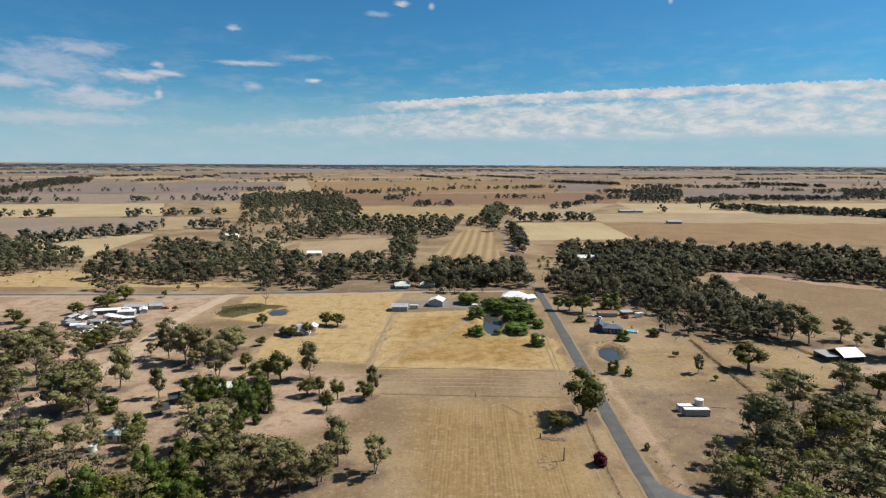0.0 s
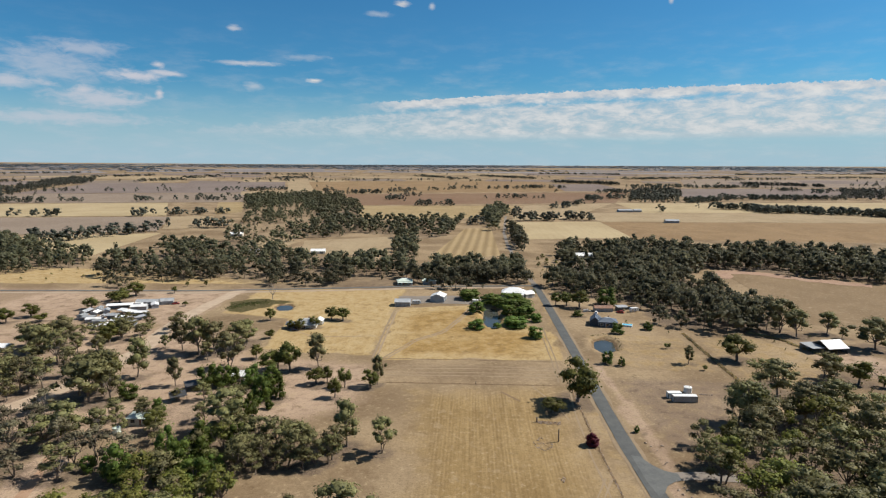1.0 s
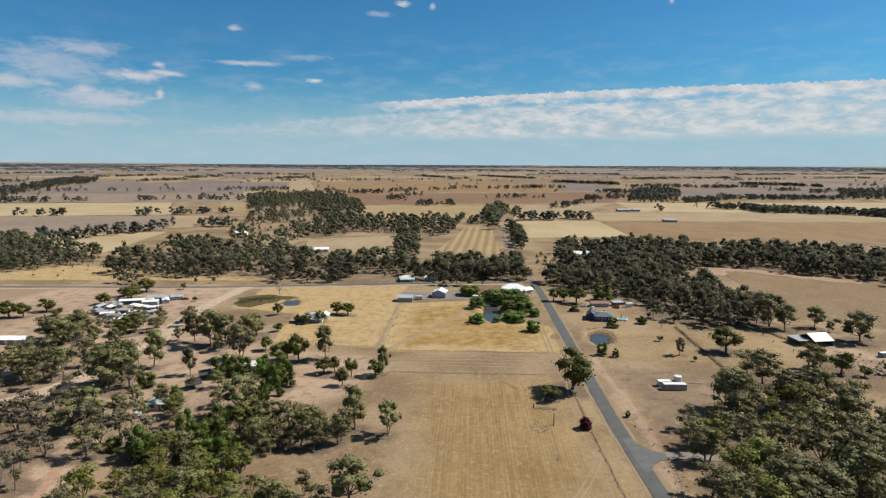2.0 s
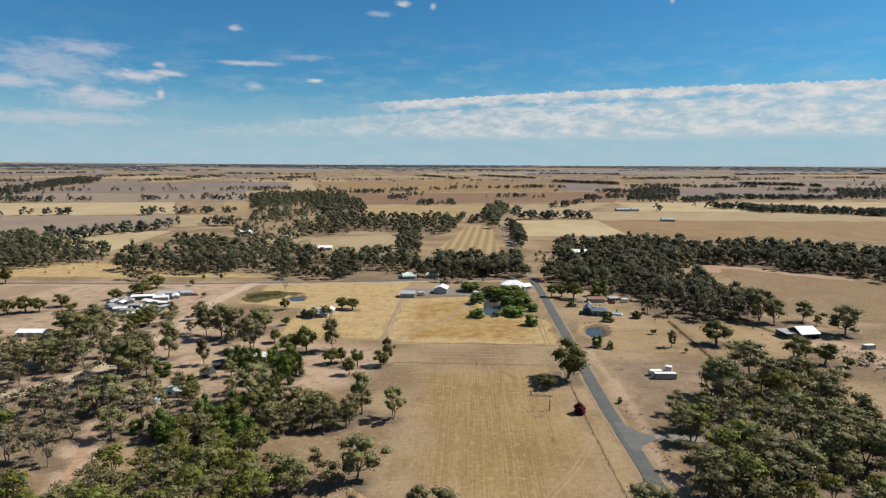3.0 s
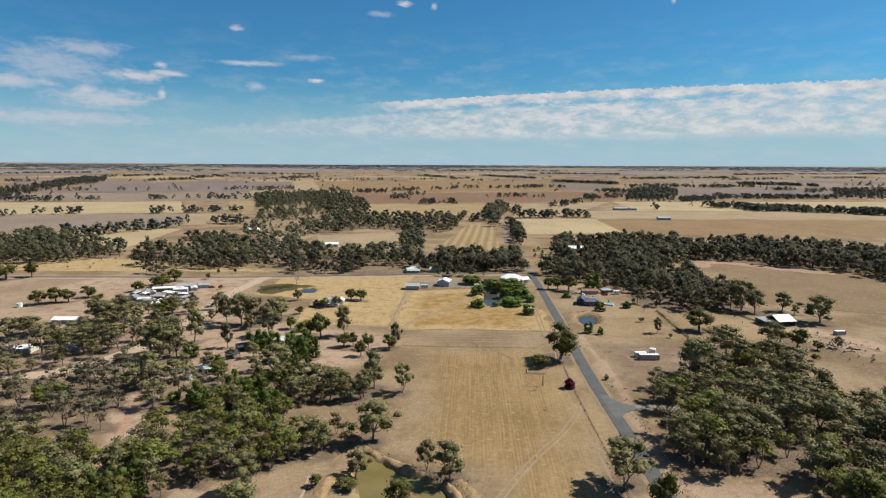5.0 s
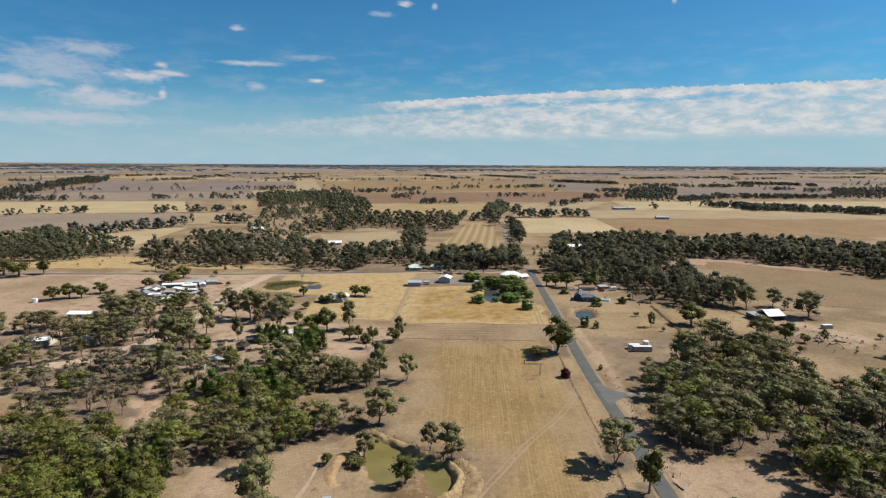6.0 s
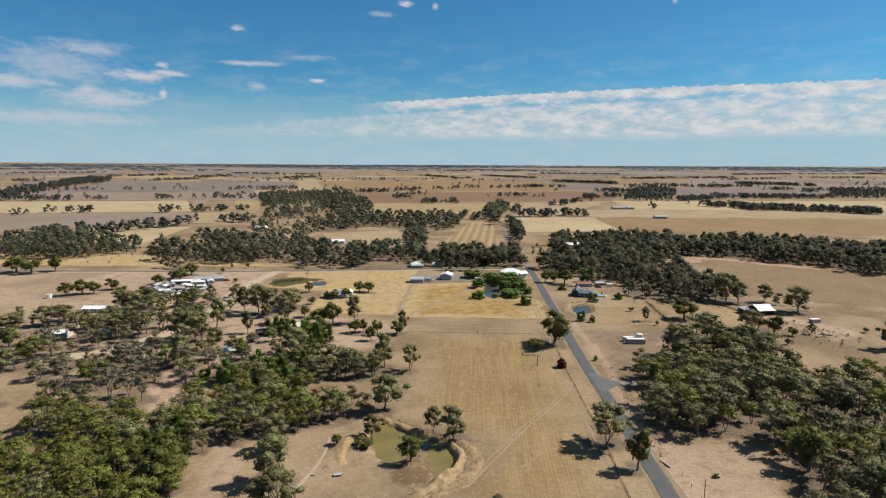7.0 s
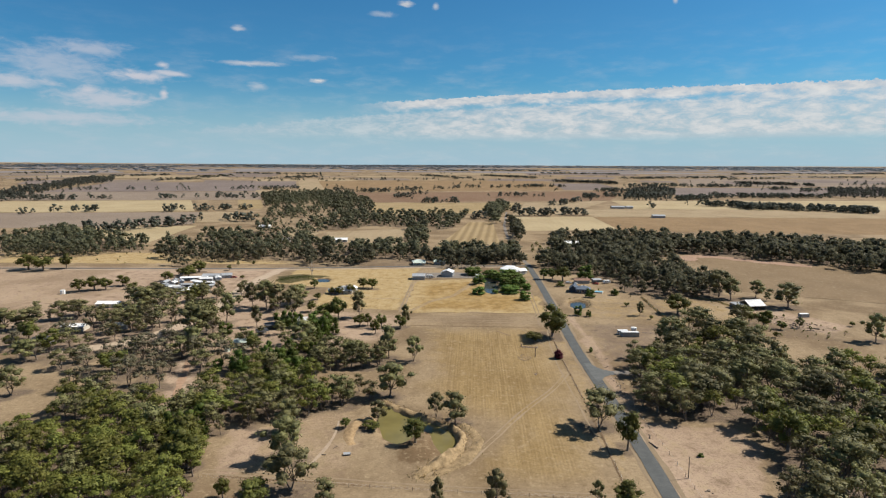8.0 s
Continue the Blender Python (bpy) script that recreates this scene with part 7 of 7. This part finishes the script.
stone_heap("stone_ring", "ring of field stones round ashy ground", [(24.6 + rng.uniform(2.2, 3.2) * math.cos(a), 171.5 + rng.uniform(3.4, 4.8) * math.sin(a), rng.uniform(0.25, 0.75)) for a in np.arange(1.6, 6.6, 0.2)] + [(24.6 + rng.normal() * 1.2, 171.5 + rng.normal() * 2.0, rng.uniform(0.2, 0.6)) for _ in range(22)])
stone_heap("rubble_strip", "low strip of broken brown rubble", [(rng.uniform(24.5, 32.5), 187.6 + rng.normal() * 0.8, rng.uniform(0.4, 0.9)) for _ in range(46)])
stone_heap("stone_heap", "scattered stones and rubble below the hay shed", [(rng.uniform(172, 196), 246 - 0.6 * rng.uniform(0, 24) + rng.normal() * 3, rng.uniform(0.5, 1.5)) for _ in range(60)])
stone_heap("stone_heap", "pale rock debris along the road cutting", [(60 + rng.normal() * 1.2, rng.uniform(120, 175), rng.uniform(0.4, 1.1)) for _ in range(45)])
stone_heap("stone_heap", "few stones lying on stubble", [(27.8 + rng.normal() * 0.7, 149.5 + rng.normal() * 0.8, rng.uniform(0.4, 0.8)) for _ in range(9)])
stone_heap("white_rock", "pale boulder on bare soil by the fence", [(66.3, 59.4, 1.6), (65.4, 59.0, 0.8), (66.9, 58.2, 0.7)])
stone_heap("stone_heap", "dark stones and wood beside the water tank", [(rng.uniform(91, 96), 216.5 + rng.normal() * 0.8, rng.uniform(0.5, 1.2)) for _ in range(14)])
stone_heap("stone_heap", "white rubble laid in a paddock", [(rng.uniform(124, 132), 240 + rng.normal() * 3.5, rng.uniform(0.4, 0.8)) for _ in range(24)])


def pole(x, y, h, r, label, arm=True):
    ob = thing("power_pole", x, y, rng.uniform(0, 30), label, "pole")
    part("shaft", drum(0, 0, -0.4, r, h + 0.4, 10, r * 0.75), POST_WOOD, ob)
    if arm:
        part("cap", drum(0, 0, h, r * 0.85, 0.08, 10), DARK_STEEL, ob)
    return ob


pole(-154.2, 173.1, 8.2, 0.16, "pale timber power pole beside a gravel lane")
pole(62.9, 65.9, 6.4, 0.14, "bare timber pole beside the roadside fence")
pole(29.6, 173.4, 4.2, 0.24, "stout old timber post in the stubble")
pole(3.1, 221.8, 1.6, 0.14, "short pale timber post on the paddock line")
pole(24.2, 188.2, 1.6, 0.3, "short dark stump at the end of rubble")


def trough(x, y, turn, label):
    ob = thing("stock_trough", x, y, turn, label, "trough")
    part("wall", block(0, 0, -0.1, 1.9, 1.0, 0.6, 0.05), DARK_STEEL, ob)
    part("lid", moved(slab([(-1.05, -0.6, 0.52), (1.05, -0.6, 0.52), (1.05, 0.6, 0.66), (-1.05, 0.6, 0.66)], 0.05), 0, 0, 0.0), ZINC, ob)
    part("float_box", block(1.1, 0, 0, 0.35, 0.5, 0.6, 0.03), ZINC, ob)
    return ob


trough(-38.4, 73.3, 12, "stock trough with a pale sheet lid")


def fallen_log(x, y, turn, length, r, label):
    ob = thing("fallen_log", x, y, turn, label, "log")
    h = r * 0.9
    points, faces = tubes([[((-length / 2, 0, h), r), ((-length / 6, 0.1, h), r * 0.95), ((length / 5, -0.08, h * 0.95), r * 0.8), ((length / 2, 0.1, h * 0.8), r * 0.5)]])
    me = quick_mesh("stem", points, faces)
    me.materials.append(BARK)
    new("stem", me).parent = ob
    points, faces = tubes([[((length / 6, 0, h), r * 0.5), ((length / 3, length * 0.16, h * 1.6), r * 0.3), ((length * 0.4, length * 0.25, h * 1.8), r * 0.12)]])
    me = quick_mesh("branch", points, faces)
    me.materials.append(BARK)
    new("branch", me).parent = ob
    return ob


for x, y, t, s, r in ((-43.0, 78.1, 60, 2.2, 0.14), (-45.5, 72.8, 10, 1.4, 0.2), (58.8, 86, 110, 4.5, 0.25), (59.5, 92, 70, 3.0, 0.2), (100, 150, 20, 6, 0.25), (112, 140, 75, 5, 0.2), (120, 128, 140, 6, 0.25), (96, 78, 30, 5, 0.2), (103, 70, 95, 4.5, 0.2), (146, 233, 15, 6, 0.3), (150, 236, 50, 5, 0.25), (188, 232, 160, 6, 0.35), (184, 228, 20, 5, 0.3), (181, 238, 100, 5, 0.25)):
    fallen_log(x, y, t, s, r, "fallen dead timber lying on dry soil")


def pool(x, y, turn):
    ob = thing("swimming_pool", x, y, turn, "small blue swimming pool beside the house", "pool")
    bm = bmesh.new()
    for s in (-1, 1):
        box(bm, s * 2.7, 0, -0.1, 0.3, 3.6, 1.0)
        box(bm, 0, s * 1.65, -0.1, 5.1, 0.3, 1.0)
    part("wall", bm, TANK_WHITE, ob)
    part("water", block(0, 0, -0.1, 5.1, 3.0, 0.9), POOL_BLUE, ob)
    return ob


pool(88.0, 316.0, -20)
